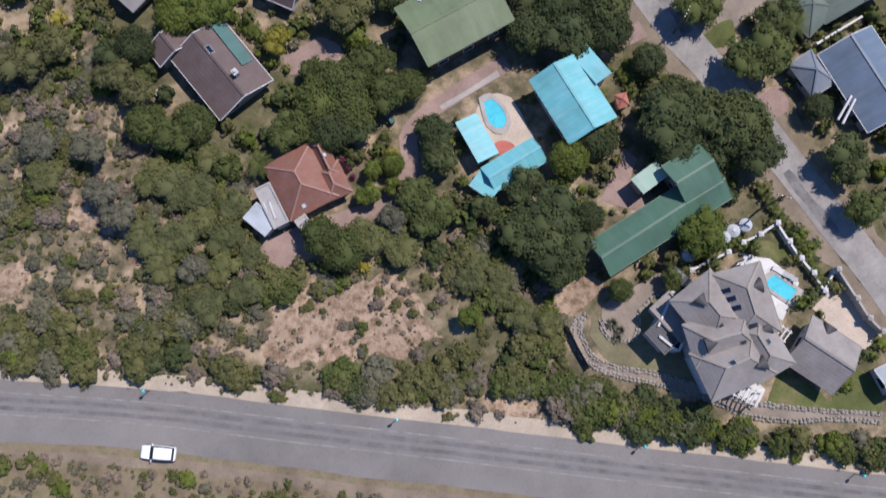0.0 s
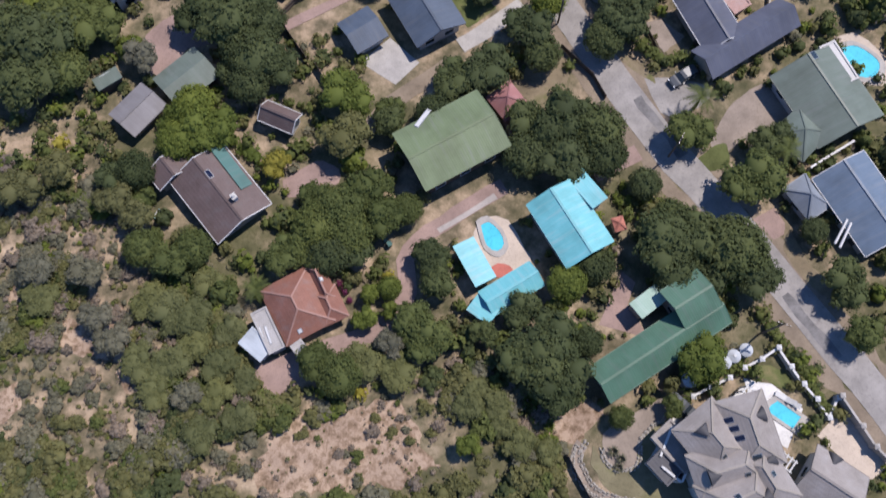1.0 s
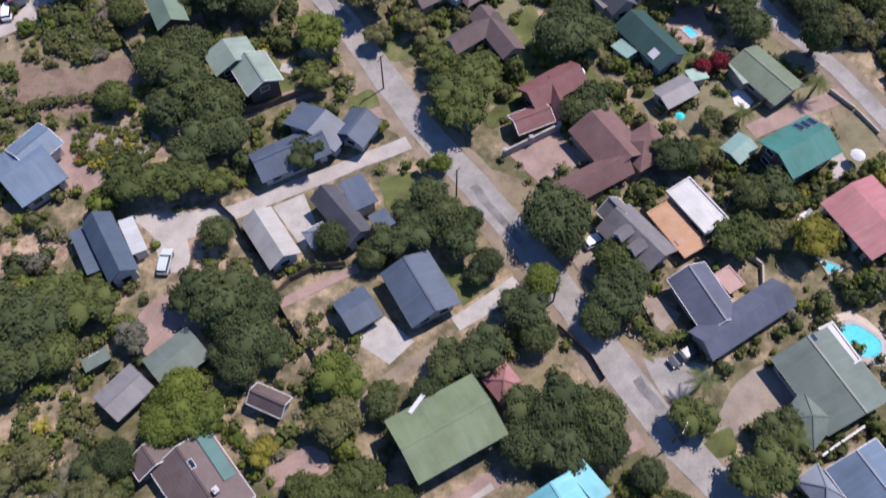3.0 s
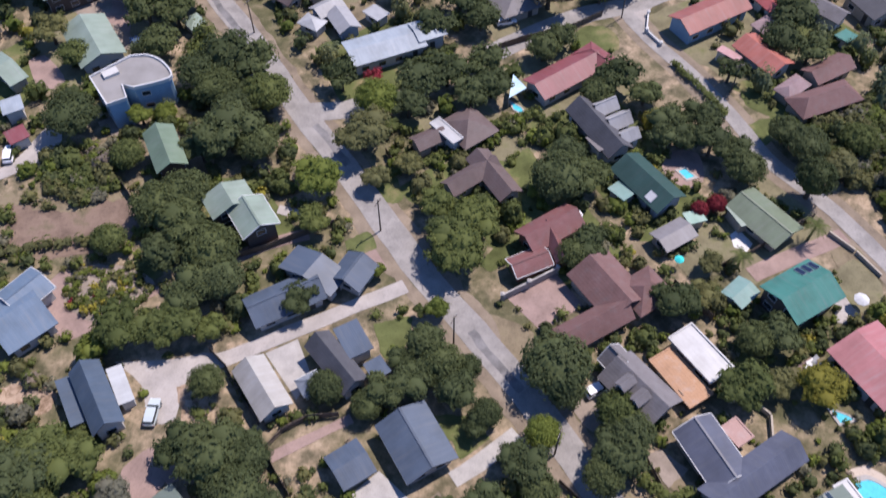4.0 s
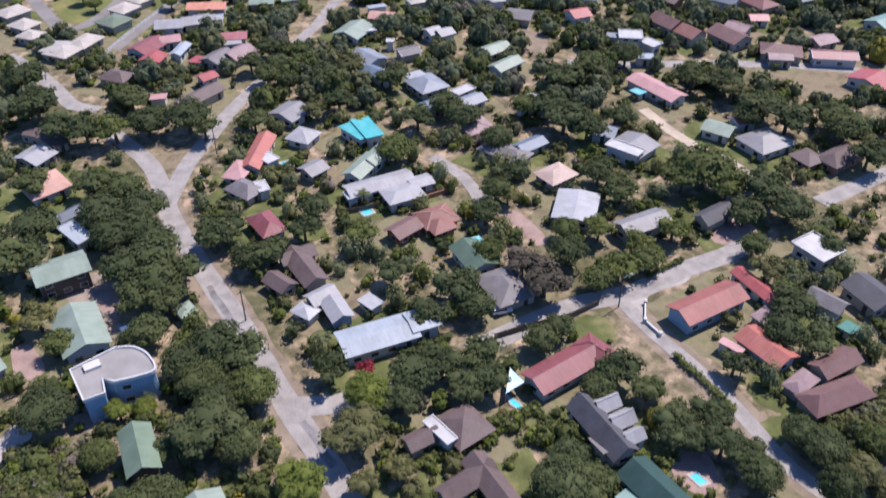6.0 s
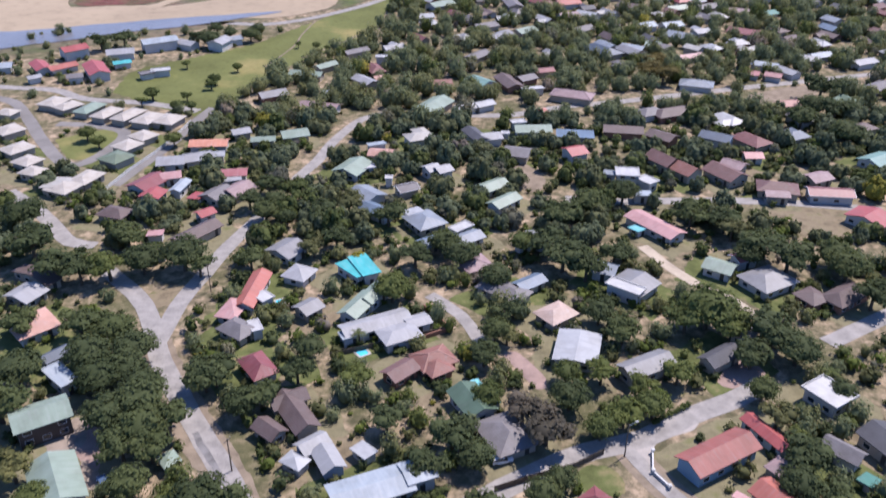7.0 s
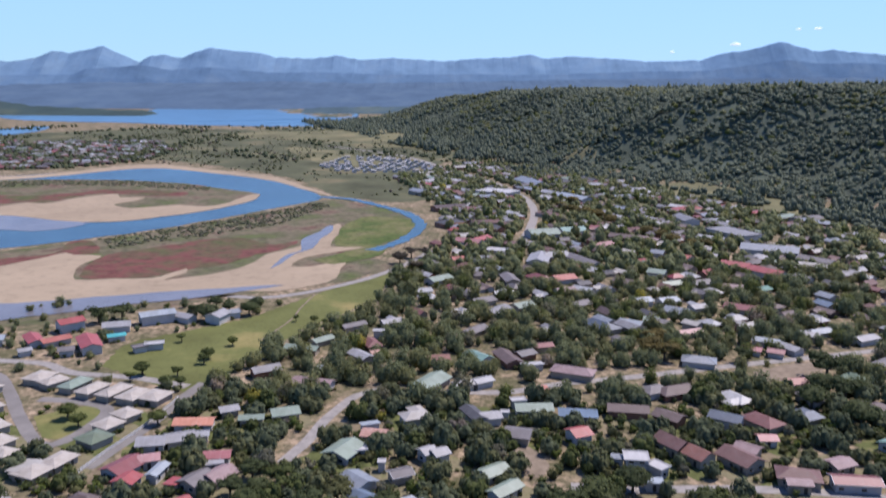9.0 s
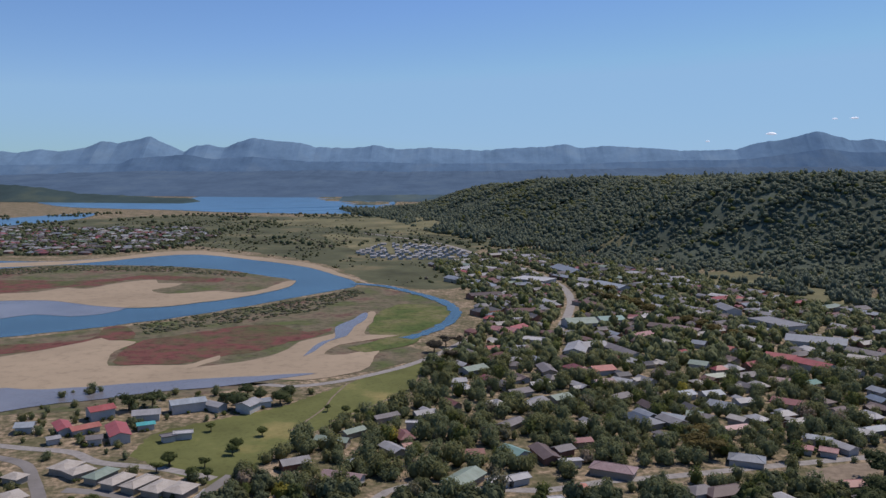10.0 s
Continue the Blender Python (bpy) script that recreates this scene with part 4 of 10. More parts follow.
flat("marsh_island", [(-552, 961), (-509, 975), (-464, 1012), (-400, 1018), (-332, 1012), (-272, 990), (-217, 948), (-180, 918), (-163, 897), (-164, 855), (-192, 785), (-218, 755), (-247, 729), (-305, 734), (-359, 757), (-425, 753)], MARSH, 0.26, "low green and brown island in the river", "marsh", 3.0)
flat("samphire", [(-481, 864), (-456, 878), (-425, 885), (-388, 879), (-351, 900), (-327, 929), (-283, 923), (-237, 909), (-241, 882), (-274, 888), (-326, 897), (-338, 870), (-352, 837), (-373, 836), (-396, 808), (-440, 794)], MARSH_RED, 0.32, "red brown salt plants", "marsh", 5.0)
flat("sandbank", [(-425, 769), (-407, 790), (-382, 802), (-366, 833), (-347, 826), (-335, 862), (-321, 884), (-304, 894), (-293, 870), (-269, 872), (-271, 840), (-282, 824), (-258, 801), (-223, 821), (-194, 812), (-180, 843), (-174, 887), (-163, 901), (-160, 864), (-167, 832), (-191, 782), (-217, 752), (-246, 726), (-289, 729), (-349, 755), (-412, 747)], SANDBANK, 0.38, "pale sandbank on the island", "sand", 3.0)
flat("samphire", [(-201, 536), (-206, 588), (-183, 619), (-156, 650), (-133, 656), (-104, 636), (-85, 646), (-90, 625), (-104, 597), (-123, 568), (-137, 555), (-155, 533), (-185, 527)], MARSH_RED, 0.22, "red brown salt marsh plants", "marsh", 8.0)
flat("samphire", [(-300, 558), (-288, 576), (-264, 584), (-243, 596), (-240, 616), (-249, 640), (-234, 645), (-215, 602), (-231, 593), (-246, 578), (-259, 561), (-291, 543)], MARSH_RED, 0.24, "red brown salt marsh plants beside the river", "marsh", 6.0)
flat("marsh_meadow", [(-61, 663), (-50, 754), (-7, 742), (-4, 702), (-17, 654), (-39, 622), (-55, 627)], MARSH_GREEN, 0.2, "green marsh meadow in the river bend", "marsh", 4.0)
flat("sandbank", [(-286, 524), (-270, 543), (-252, 568), (-240, 589), (-234, 604), (-227, 594), (-207, 591), (-209, 563), (-205, 543), (-197, 526), (-178, 526), (-153, 529), (-148, 539), (-141, 554), (-139, 542), (-145, 525), (-126, 537), (-110, 556), (-97, 605), (-83, 625), (-83, 654), (-71, 693), (-67, 719), (-60, 709), (-61, 663), (-59, 626), (-37, 624), (-60, 603), (-73, 588), (-78, 561), (-66, 562), (-46, 576), (-48, 544), (-50, 519), (-78, 497), (-121, 497), (-174, 476), (-228, 466), (-247, 459)], SANDBANK, 0.28, "wide pale tidal sandbank", "sand", 3.0)
flat("marsh_meadow", [(-67, 580), (-43, 616), (-22, 633), (-26, 594), (-40, 580), (-53, 567)], MARSH_GREEN, 0.34, "green reed patch on the sand", "marsh", 3.0)
flat("water", [(-90, 554), (-89, 573), (-86, 600), (-80, 610), (-84, 650), (-77, 685), (-71, 713), (-66, 698), (-71, 651), (-73, 618), (-81, 602), (-85, 570)], SHALLOW, 0.36, "shallow tidal pool on the sand", "water", 2.0)
flat("water", [(-395, 755), (-376, 789), (-334, 799), (-269, 725), (-283, 684), (-323, 687), (-350, 672)], SHALLOW, 0.3, "pale shallows over a sunken sandbar", "water", 6.0)
flat("water", [(-240, 428), (-234, 470), (-205, 470), (-177, 481), (-143, 494), (-117, 502), (-75, 513), (-112, 486), (-143, 472), (-177, 453), (-199, 438), (-222, 420)], SHALLOW, 0.4, "shallow dark water along the shore", "water", 3.0)
flat("water", [(-1369, 2729), (-1349, 3050), (-1047, 3006), (-1007, 3131), (-1203, 5380), (-830, 5529), (-654, 5599), (-437, 5685), (-190, 2340), (-305, 2175), (-602, 2210), (-781, 2300), (-949, 2335), (-1139, 2440)], LAGOON, 0.5, "wide blue lagoon before far hills", "lagoon", 12.0)
flat("water", [(-1019, 1769), (-980, 1920), (-908, 2103), (-839, 1919), (-852, 1719), (-907, 1580)], LAGOON, 0.5, "narrow tidal channel", "lagoon", 8.0)
flat("water", [(-2280, 3891), (-2335, 4615), (-2088, 4425), (-2008, 3977), (-2089, 3570)], LAGOON, 0.6, "far arm of the lagoon", "lagoon", 8.0)
flat("meadow", [(-409, 1780), (-339, 2041), (-258, 2268), (-65, 1905), (40, 1583), (9, 1476), (-113, 1565), (-231, 1667)], FIELD, 0.4, "yellow green flat meadow", "field", 10.0)
flat("meadow", [(-254, 1548), (-162, 1457), (-39, 1224), (-83, 1180), (-154, 1254)], FIELD, 0.4, "dry green flat meadow", "field", 10.0)
flat("meadow", [(238, 965), (314, 1020), (362, 955), (385, 850), (372, 768), (345, 735), (322, 800), (288, 880), (225, 804), (208, 838)], FIELD, 0.3, "dry brown clearing below the ridge", "field", 10.0)
flat("meadow", [(183, 1288), (229, 1226), (227, 1072), (190, 1094)], FIELD, 0.3, "dry field beside the forest", "field", 8.0)
ribbon("water", [(-103, 880), (-70, 866), (-34, 817), (-10, 772), (1, 723), (-2, 685), (-15, 641), (-31, 612)], 9.5, WATER, 0.42, "narrow side channel of the river", "river", ragged=3.0)


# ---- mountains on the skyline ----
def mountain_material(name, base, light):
    """Far slopes: scrub, rock and plantations in patches, their colours blued for distance haze."""
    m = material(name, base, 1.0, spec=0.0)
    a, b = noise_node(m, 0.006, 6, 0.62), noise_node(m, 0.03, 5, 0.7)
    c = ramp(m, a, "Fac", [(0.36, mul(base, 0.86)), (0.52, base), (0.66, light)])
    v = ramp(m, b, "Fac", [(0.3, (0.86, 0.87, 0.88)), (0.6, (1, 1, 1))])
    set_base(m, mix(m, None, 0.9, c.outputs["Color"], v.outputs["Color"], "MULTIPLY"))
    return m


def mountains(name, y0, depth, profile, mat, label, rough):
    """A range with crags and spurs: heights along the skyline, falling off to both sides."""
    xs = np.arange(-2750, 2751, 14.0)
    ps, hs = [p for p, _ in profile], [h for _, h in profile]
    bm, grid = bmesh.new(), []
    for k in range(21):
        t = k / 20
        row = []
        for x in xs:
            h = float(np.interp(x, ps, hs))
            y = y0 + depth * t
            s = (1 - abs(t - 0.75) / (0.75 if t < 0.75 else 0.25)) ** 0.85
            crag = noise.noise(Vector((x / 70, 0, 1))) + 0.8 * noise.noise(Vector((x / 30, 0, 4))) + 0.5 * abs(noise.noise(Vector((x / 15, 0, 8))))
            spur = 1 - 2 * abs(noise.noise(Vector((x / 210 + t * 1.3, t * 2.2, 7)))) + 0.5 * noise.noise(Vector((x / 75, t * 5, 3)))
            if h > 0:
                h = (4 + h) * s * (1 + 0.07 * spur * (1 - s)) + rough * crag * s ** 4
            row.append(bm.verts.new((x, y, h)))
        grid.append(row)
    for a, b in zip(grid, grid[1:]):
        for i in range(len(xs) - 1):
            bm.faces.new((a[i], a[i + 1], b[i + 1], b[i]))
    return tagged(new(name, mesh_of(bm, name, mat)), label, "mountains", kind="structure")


# Base colours carry the haze: paler and bluer the farther the range.
mountains("mountain_range", 4380, 380, [(-2800, 178), (-2524, 192), (-2447, 183), (-2307, 205), (-2214, 192), (-2059, 214), (-1982, 251), (-1889, 239), (-1780, 261), (-1703, 279), (-1641, 248), (-1517, 196), (-1455, 230), (-1377, 236), (-1300, 217), (-1222, 248), (-1145, 273), (-1005, 258), (-881, 248), (-788, 227), (-602, 220), (-478, 239), (-354, 217), (-168, 227), (-44, 220), (111, 214), (266, 227), (421, 233), (576, 251), (638, 230), (762, 242), (979, 236), (1196, 220), (1475, 227), (1599, 264), (1754, 285), (1878, 320), (1930, 329), (2002, 310), (2095, 282), (2219, 289), (2336, 276), (2600, 262)], mountain_material("hazy_mountain", (0.175, 0.285, 0.395), (0.195, 0.30, 0.395)), "hazy blue mountain range on the skyline", 5.0)
mountains("foothills", 4250, 260, [(-2700, 112), (-2434, 115), (-1986, 124), (-1791, 127), (-1717, 157), (-1537, 169), (-1433, 178), (-1298, 154), (-1089, 169), (-879, 151), (-760, 145), (-521, 148), (-162, 139), (257, 145), (556, 142), (855, 154), (1154, 166), (1423, 169), (1602, 190), (1871, 229), (2051, 211), (2254, 217), (2500, 205)], mountain_material("hazy_foothill", (0.125, 0.21, 0.305), (0.15, 0.23, 0.31)), "dim blue foothills below the mountains", 3.0)
# The wood's blue-green holds a little distance haze in its colour.
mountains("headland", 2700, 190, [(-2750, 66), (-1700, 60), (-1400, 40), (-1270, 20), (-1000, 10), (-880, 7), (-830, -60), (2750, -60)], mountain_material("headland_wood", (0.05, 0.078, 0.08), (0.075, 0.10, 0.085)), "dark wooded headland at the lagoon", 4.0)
mountains("wooded_hills", 3350, 1070, [(-2470, 47), (-2246, 66), (-1911, 79), (-1523, 93), (-1137, 90), (-697, 102), (-314, 96), (230, 106), (771, 121), (1308, 130), (2215, 142)], mountain_material("hazy_wooded_hill", (0.08, 0.128, 0.188), (0.092, 0.142, 0.196)), "dark wooded hills behind the lagoon", 5.0)
# Blue of the haze mixed into this wood's colour.
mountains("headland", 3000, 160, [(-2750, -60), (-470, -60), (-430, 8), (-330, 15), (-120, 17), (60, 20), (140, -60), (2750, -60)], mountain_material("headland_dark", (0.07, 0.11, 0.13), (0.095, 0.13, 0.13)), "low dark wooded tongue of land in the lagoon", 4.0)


# ---- roads, yards and lawns ----
STREET = [(62.0, -1.5), (55.9, 8.6), (51.5, 15.4), (45.8, 23.9), (38.7, 34.8), (33.0, 42.4), (27.4, 51.2), (20.9, 63.0), (14.6, 73.6), (7.8, 83.8), (1.2, 93.2), (-5.6, 104.6), (-13.0, 117.6), (-19.2, 127.6), (-25.0, 137.4), (-32.6, 151.2), (-41.4, 165.4), (-48.8, 177.6), (-55.2, 188.8), (-58.6, 196.4)]
road("main_road", [(-72.9, -3.2), (-59.4, -4.8), (-55.2, -5.4), (-37.7, -6.8), (-20.2, -9.3), (-0.5, -12.0), (21.2, -15.1), (53.0, -19.5), (68.7, -21.6)], 6.0, ASPHALT, 0.07, "grey asphalt through road with worn tyre tracks")
road("residential_road", STREET, 4.7, ASPHALT_PALE, 0.07, "worn grey residential street with patched asphalt")
road("residential_road", [(-58.2, 195.0), (-57.2, 212.5), (-54.4, 226.6), (-51.1, 242.2), (-46.3, 257.4), (-42.3, 271.7)], 4.6, ASPHALT_PALE, 0.08, "worn grey street branching at a fork")
road("residential_road", [(-57.8, 195.0), (-65.4, 211.8), (-72.8, 221.2), (-80.4, 229.3)], 4.6, ASPHALT_PALE, 0.09, "worn grey street branching to the river side")
road("side_street", [(-20.1, 131.3), (-13.4, 131.6), (-8.2, 134.0)], 4.5, ASPHALT_PALE, 0.08, "pale side street between gardens")
road("cross_street", [(11.2, 144.5), (14.4, 146.5), (25.3, 153.4), (35.1, 158.2), (46.2, 161.6), (55.7, 167.5), (68.0, 173.2), (75.5, 178.2)], 5.0, ASPHALT_PALE, 0.07, "pale grey cross street with wide verges")
road("verge", [(42.2, 158.4), (46.3, 149.4), (51.7, 140.2), (57.1, 128.6), (59.7, 120.8), (62.2, 115.4), (67.3, 108.3), (70.9, 102.3), (74.5, 94.4), (80.0, 82.2)], 6.4, VERGE, 0.03, "bare sandy verges of the lane")
road("lane", [(42.2, 158.4), (46.3, 149.4), (51.7, 140.2), (57.1, 128.6), (59.7, 120.8), (62.2, 115.4), (67.3, 108.3), (70.9, 102.3), (74.5, 94.4), (80.0, 82.2)], 3.1, ASPHALT_PALE, 0.08, "narrow pale lane between gardens")
road("lane", [(64.1, 240.4), (69.0, 227.6), (74.3, 218.5), (79.8, 211.9), (83.3, 204.6)], 3.4, SAND_LANE, 0.08, "sandy lane between hedges")
road("side_street", [(96.0, 193.1), (108.3, 200.2), (119.4, 206.5), (142.6, 218.5)], 4.5, ASPHALT_PALE, 0.08, "pale street at the gardens' edge")
road("lane", [(4.5, 215.8), (12.1, 206.2), (16.6, 193.6)], 3.4, ASPHALT_PALE, 0.08, "worn grey access lane")
road("cross_street", [(47.0, 271.1), (64.0, 268.8), (90.2, 269.3), (115.7, 267.3), (142.1, 261.6)], 4.5, ASPHALT_PALE, 0.08, "pale grey street through the houses")
road("cross_street", [(-0.8, 343.4), (14.6, 346.3), (36.5, 346.0), (60.0, 355.5), (86.3, 361.9), (122.1, 372.9), (173.8, 387.6), (220.4, 400.2)], 4.6, ASPHALT_PALE, 0.08, "pale grey street below the shops")
road("lane", [(-38.4, 286.8), (-32.9, 302.8), (-28.9, 320.6), (-20.2, 342.4), (-11.8, 348.5)], 4.0, ASPHALT_PALE, 0.08, "grey lane dropping to the river side")
road("complex_road", [(-179.8, 371.9), (-162.9, 364.8), (-150.2, 348.3), (-131.9, 319.3), (-117.4, 300.6), (-110.9, 302.4), (-107.2, 313.7), (-105.6, 326.0), (-109.9, 332.8), (-123.6, 337.6), (-134.7, 338.9)], 4.6, ASPHALT, 0.08, "grey loop road among terraced cottages")
road("river_street", [(-96.0, 283.3), (-92.3, 297.4), (-87.7, 314.5), (-83.8, 338.3), (-79.6, 355.8)], 4.6, ASPHALT, 0.08, "grey street beside a white fence")
road("river_street", [(-191.7, 386.8), (-170.5, 382.0), (-150.0, 378.1), (-134.4, 367.2), (-107.5, 361.4), (-84.9, 351.9)], 4.6, ASPHALT_PALE, 0.08, "pale street in front of the river houses")
road("river_road", [(-222, 426), (-191, 449), (-144, 475), (-107, 488), (-82, 485), (-60, 496), (-35, 522), (-20, 544), (-7, 570), (11, 615)], 5.0, ASPHALT_PALE, 0.10, "pale road along the river bank")
road("side_street", [(-127.5, 279.5), (-114.6, 267.4), (-103.8, 255.0), (-96.0, 245.5), (-88.1, 243.0)], 4.5, ASPHALT_PALE, 0.08, "grey street winding under trees")
road("town_street", [(73, 638), (89, 708), (103, 796), (104, 888), (85, 1003), (38, 1154), (-26, 1342), (-105, 1463), (-279, 1693)], 7.0, ASPHALT_PALE, 0.12, "pale main street of the town centre")
road("town_street", [(208, 838), (222, 717), (244, 659), (289, 612)], 6.0, ASPHALT_PALE, 0.12, "pale street below the ridge")
road("driveway", [(-18.5, 16.6), (-13.2, 18.3), (-9.5, 19.4), (-5.8, 21.6), (-3.7, 25.0), (-4.1, 29.2), (-2.3, 31.9), (1.1, 34.3), (5.0, 36.8), (9.4, 39.3)], 2.3, BRICK_PAVE, 0.08, "brick paved curving driveway")
road("driveway", [(0.4, 33.2), (4.4, 35.6), (8.2, 37.9)], 0.7, PALE_PAVE, 0.086, "pale paved strip along the brick drive")
road("driveway", [(-32.6, 78.8), (-28.5, 79.9), (-20.1, 84.0), (-9.8, 88.6), (-2.3, 92.1)], 2.6, PALE_PAVE, 0.08, "pale cobbled lane beside a fence")
road("driveway", [(52.2, 92.8), (59.2, 96.0), (69.4, 100.2)], 3.0, BRICK_PAVE, 0.08, "brick paved drive")
road("driveway", [(4.1, 60.5), (7.8, 62.8), (13.3, 66.9)], 2.4, CONCRETE, 0.08, "pale concrete drive")
road("driveway", [(-20.7, 64.2), (-15.5, 66.9), (-9.8, 69.8)], 1.5, BRICK_PAVE, 0.08, "narrow brick path along a fence")
road("driveway", [(-31.1, 97.0), (-25.3, 100.7), (-18.2, 102.8)], 2.4, BRICK_PAVE, 0.08, "reddish brick drive between hedges")
road("driveway", [(-9.1, 48.0), (-5.9, 51.7), (-0.4, 55.5), (2.9, 58.0)], 2.4, VERGE, 0.08, "sandy drive between hedges")
road("driveway", [(21.5, 40.6), (24.7, 42.2), (27.9, 43.7)], 2.4, BRICK_PAVE, 0.08, "brick path to the street")
road("foot_path", [(-68.3, 409.9), (-60.0, 442.4), (-58.6, 463.5), (-54.8, 492.6)], 0.9, VERGE, 0.09, "pale path through the park")
road("foot_path", [(-53.4, 423.1), (-38.4, 447.3), (-25.8, 471.0)], 1.2, VERGE, 0.09, "pale path at the park's edge")
yard("yard", [(-23.5, 15.7), (-19.0, 17.5), (-15.3, 18.6), (-17.2, 15.9), (-17.7, 13.2), (-20.4, 11.0), (-22.3, 12.5)], BRICK_PAVE, 0.0, 0, "red brick paved yard")
yard("patio", [(5.0, 32.9), (6.6, 35.0), (9.7, 34.5), (11.7, 30.5), (12.4, 28.6), (8.2, 26.6), (5.8, 28.4)], BEIGE_PAVE, 0.0, 1, "beige paved pool terrace")
yard("patio", [(20.7, 20.1), (24.2, 27.1), (25.9, 25.6), (24.6, 22.6), (27.1, 18.1)], BRICK_PAVE, 0.0, 0, "brick terrace beside the green roof")
yard("clearing", [(-23.3, 6.3), (-13.2, 10.0), (-4.6, 9.0), (-0.4, 2.8), (-6.1, 1.2), (-13.2, -0.0), (-22.4, 0.2)], SAND_SOIL, 1.5, 1, "open sandy soil with tufts of scrub")
yard("clearing", [(-52.0, 22.4), (-42.5, 23.1), (-38.8, 21.0), (-37.7, 16.1), (-34.8, 14.5), (-35.4, 11.3), (-39.1, 11.6), (-40.0, 15.0), (-46.7, 18.2)], SAND_SOIL, 1.5, 1, "bare sand between thorny bushes")
yard("clearing", [(-56.5, 12.9), (-52.2, 13.5), (-54.1, 9.9), (-59.1, 9.3)], SAND_SOIL, 1.0, 1, "bare sand track below the bushes")
yard("clearing", [(13.8, 9.6), (17.8, 11.1), (20.6, 9.1), (16.4, 5.2), (14.3, 5.7)], SAND_SOIL, 1.0, 1, "bare planted slope of sandy soil")
yard("clearing", [(3.7, -2.9), (7.9, -2.3), (11.6, -5.9), (9.1, -7.5), (5.7, -6.4)], SAND_SOIL, 1.0, 1, "sandy gap above the road")
yard("clearing", [(18.0, -4.7), (19.3, -4.0), (19.9, -7.8), (22.6, -10.2), (17.4, -9.8)], SAND_SOIL, 1.0, 1, "sandy gully beside the hedge")
yard("clearing", [(-56.0, 27.1), (-50.2, 29.6), (-48.6, 26.1), (-54.3, 24.0)], SAND_SOIL, 1.0, 1, "trampled sandy patch")
yard("clearing", [(-41.7, 5.3), (-32.4, 4.4), (-33.1, 3.3), (-40.9, 3.9)], SAND_SOIL, 1.0, 1, "narrow sandy strip in the scrub")
yard("lawn", [(19.8, 5.2), (23.0, 1.9), (26.7, 3.9), (29.2, -0.8), (35.9, -5.1), (31.4, -4.2), (23.4, -2.4), (19.4, 0.9)], DRY_LAWN, 0.3, 1, "worn lawn of the villa garden")
yard("lawn", [(22.3, 2.2), (24.4, 6.1), (28.8, 8.5), (31.0, 8.5), (26.7, 3.6)], LAWN, 0.2, 1, "green lawn strip beside the villa")
yard("lawn", [(39.3, -6.6), (42.2, -1.8), (47.8, -6.1), (51.1, -1.3), (54.2, -4.9), (53.9, -7.6)], LAWN, 0.2, 0, "green lawn below the garage")
yard("lawn", [(39.0, 13.4), (41.3, 14.4), (44.1, 13.2), (44.2, 11.0), (41.1, 12.6)], LAWN, 0.2, 1, "small lawn beside the pool")
yard("court", [(46.7, 5.5), (50.3, 8.7), (55.2, 1.8), (52.0, -0.3)], BEIGE_PAVE, 0.0, 0, "beige paved drive court")
yard("pool_terrace", [(38.4, 12.8), (40.4, 12.2), (41.9, 12.0), (45.4, 8.8), (42.8, 4.0), (40.5, 5.7), (39.3, 9.0)], WHITE_PAVE, 0.0, 0, "pale stone pool terrace")
yard("yard", [(-20.5, 40.9), (-16.0, 43.6), (-14.4, 43.2), (-12.9, 42.3), (-12.9, 40.3), (-15.9, 39.1), (-19.7, 38.4)], BRICK_PAVE, 0.0, 1, "brick paved turning circle")
yard("yard", [(-40.7, 63.1), (-36.9, 66.2), (-34.3, 63.4), (-35.0, 60.3), (-38.3, 56.4), (-40.4, 58.2)], BRICK_PAVE, 0.3, 1, "brick paved drive under trees")
yard("yard", [(9.8, 52.2), (13.2, 57.7), (18.0, 58.1), (19.0, 55.0), (14.8, 50.8), (13.0, 47.0)], DRY_GRASS, 0.4, 1, "bare brown garden soil")
yard("yard", [(9.6, 48.8), (13.2, 50.8), (14.3, 48.7), (10.7, 45.8)], BRICK_PAVE, 0.0, 0, "brick terrace behind the pavilion")
yard("yard", [(29.7, 54.7), (32.8, 54.8), (37.9, 53.6), (38.4, 51.5), (34.6, 49.0), (31.5, 49.5)], ASPHALT_PALE, 0.0, 1, "grey asphalt parking apron")
yard("yard", [(37.7, 45.1), (41.9, 50.9), (47.8, 53.8), (50.6, 48.6), (43.5, 45.4), (38.6, 43.0)], GRAVEL, 0.2, 1, "brown gravel drive")
yard("yard", [(-10.1, 58.3), (-5.8, 62.0), (-1.7, 58.0), (-5.1, 54.7)], CONCRETE, 0.0, 0, "pale concrete yard")
yard("lawn", [(3.2, 67.9), (7.3, 69.6), (9.6, 66.4), (5.4, 63.5)], LAWN, 0.3, 0, "green lawn beside the slate roof")
yard("lawn", [(35.1, 42.3), (39.6, 44.7), (40.0, 41.8), (36.9, 41.0)], LAWN, 0.3, 1, "green lawn at the roadside")
yard("lawn", [(25.5, 61.9), (29.1, 57.3), (31.2, 53.8), (29.7, 54.7), (24.5, 60.1)], DRY_GRASS, 0.3, 1, "dry grass verge")
yard("lawn", [(31.3, 63.5), (34.5, 63.9), (35.3, 59.8), (33.6, 58.5)], DRY_GRASS, 0.3, 1, "dry grass island in a hedge")
yard("pool_terrace", [(56.2, 59.7), (60.0, 61.2), (63.5, 57.8), (64.4, 53.8), (60.3, 53.0)], BEIGE_PAVE, 0.0, 1, "beige pool terrace")
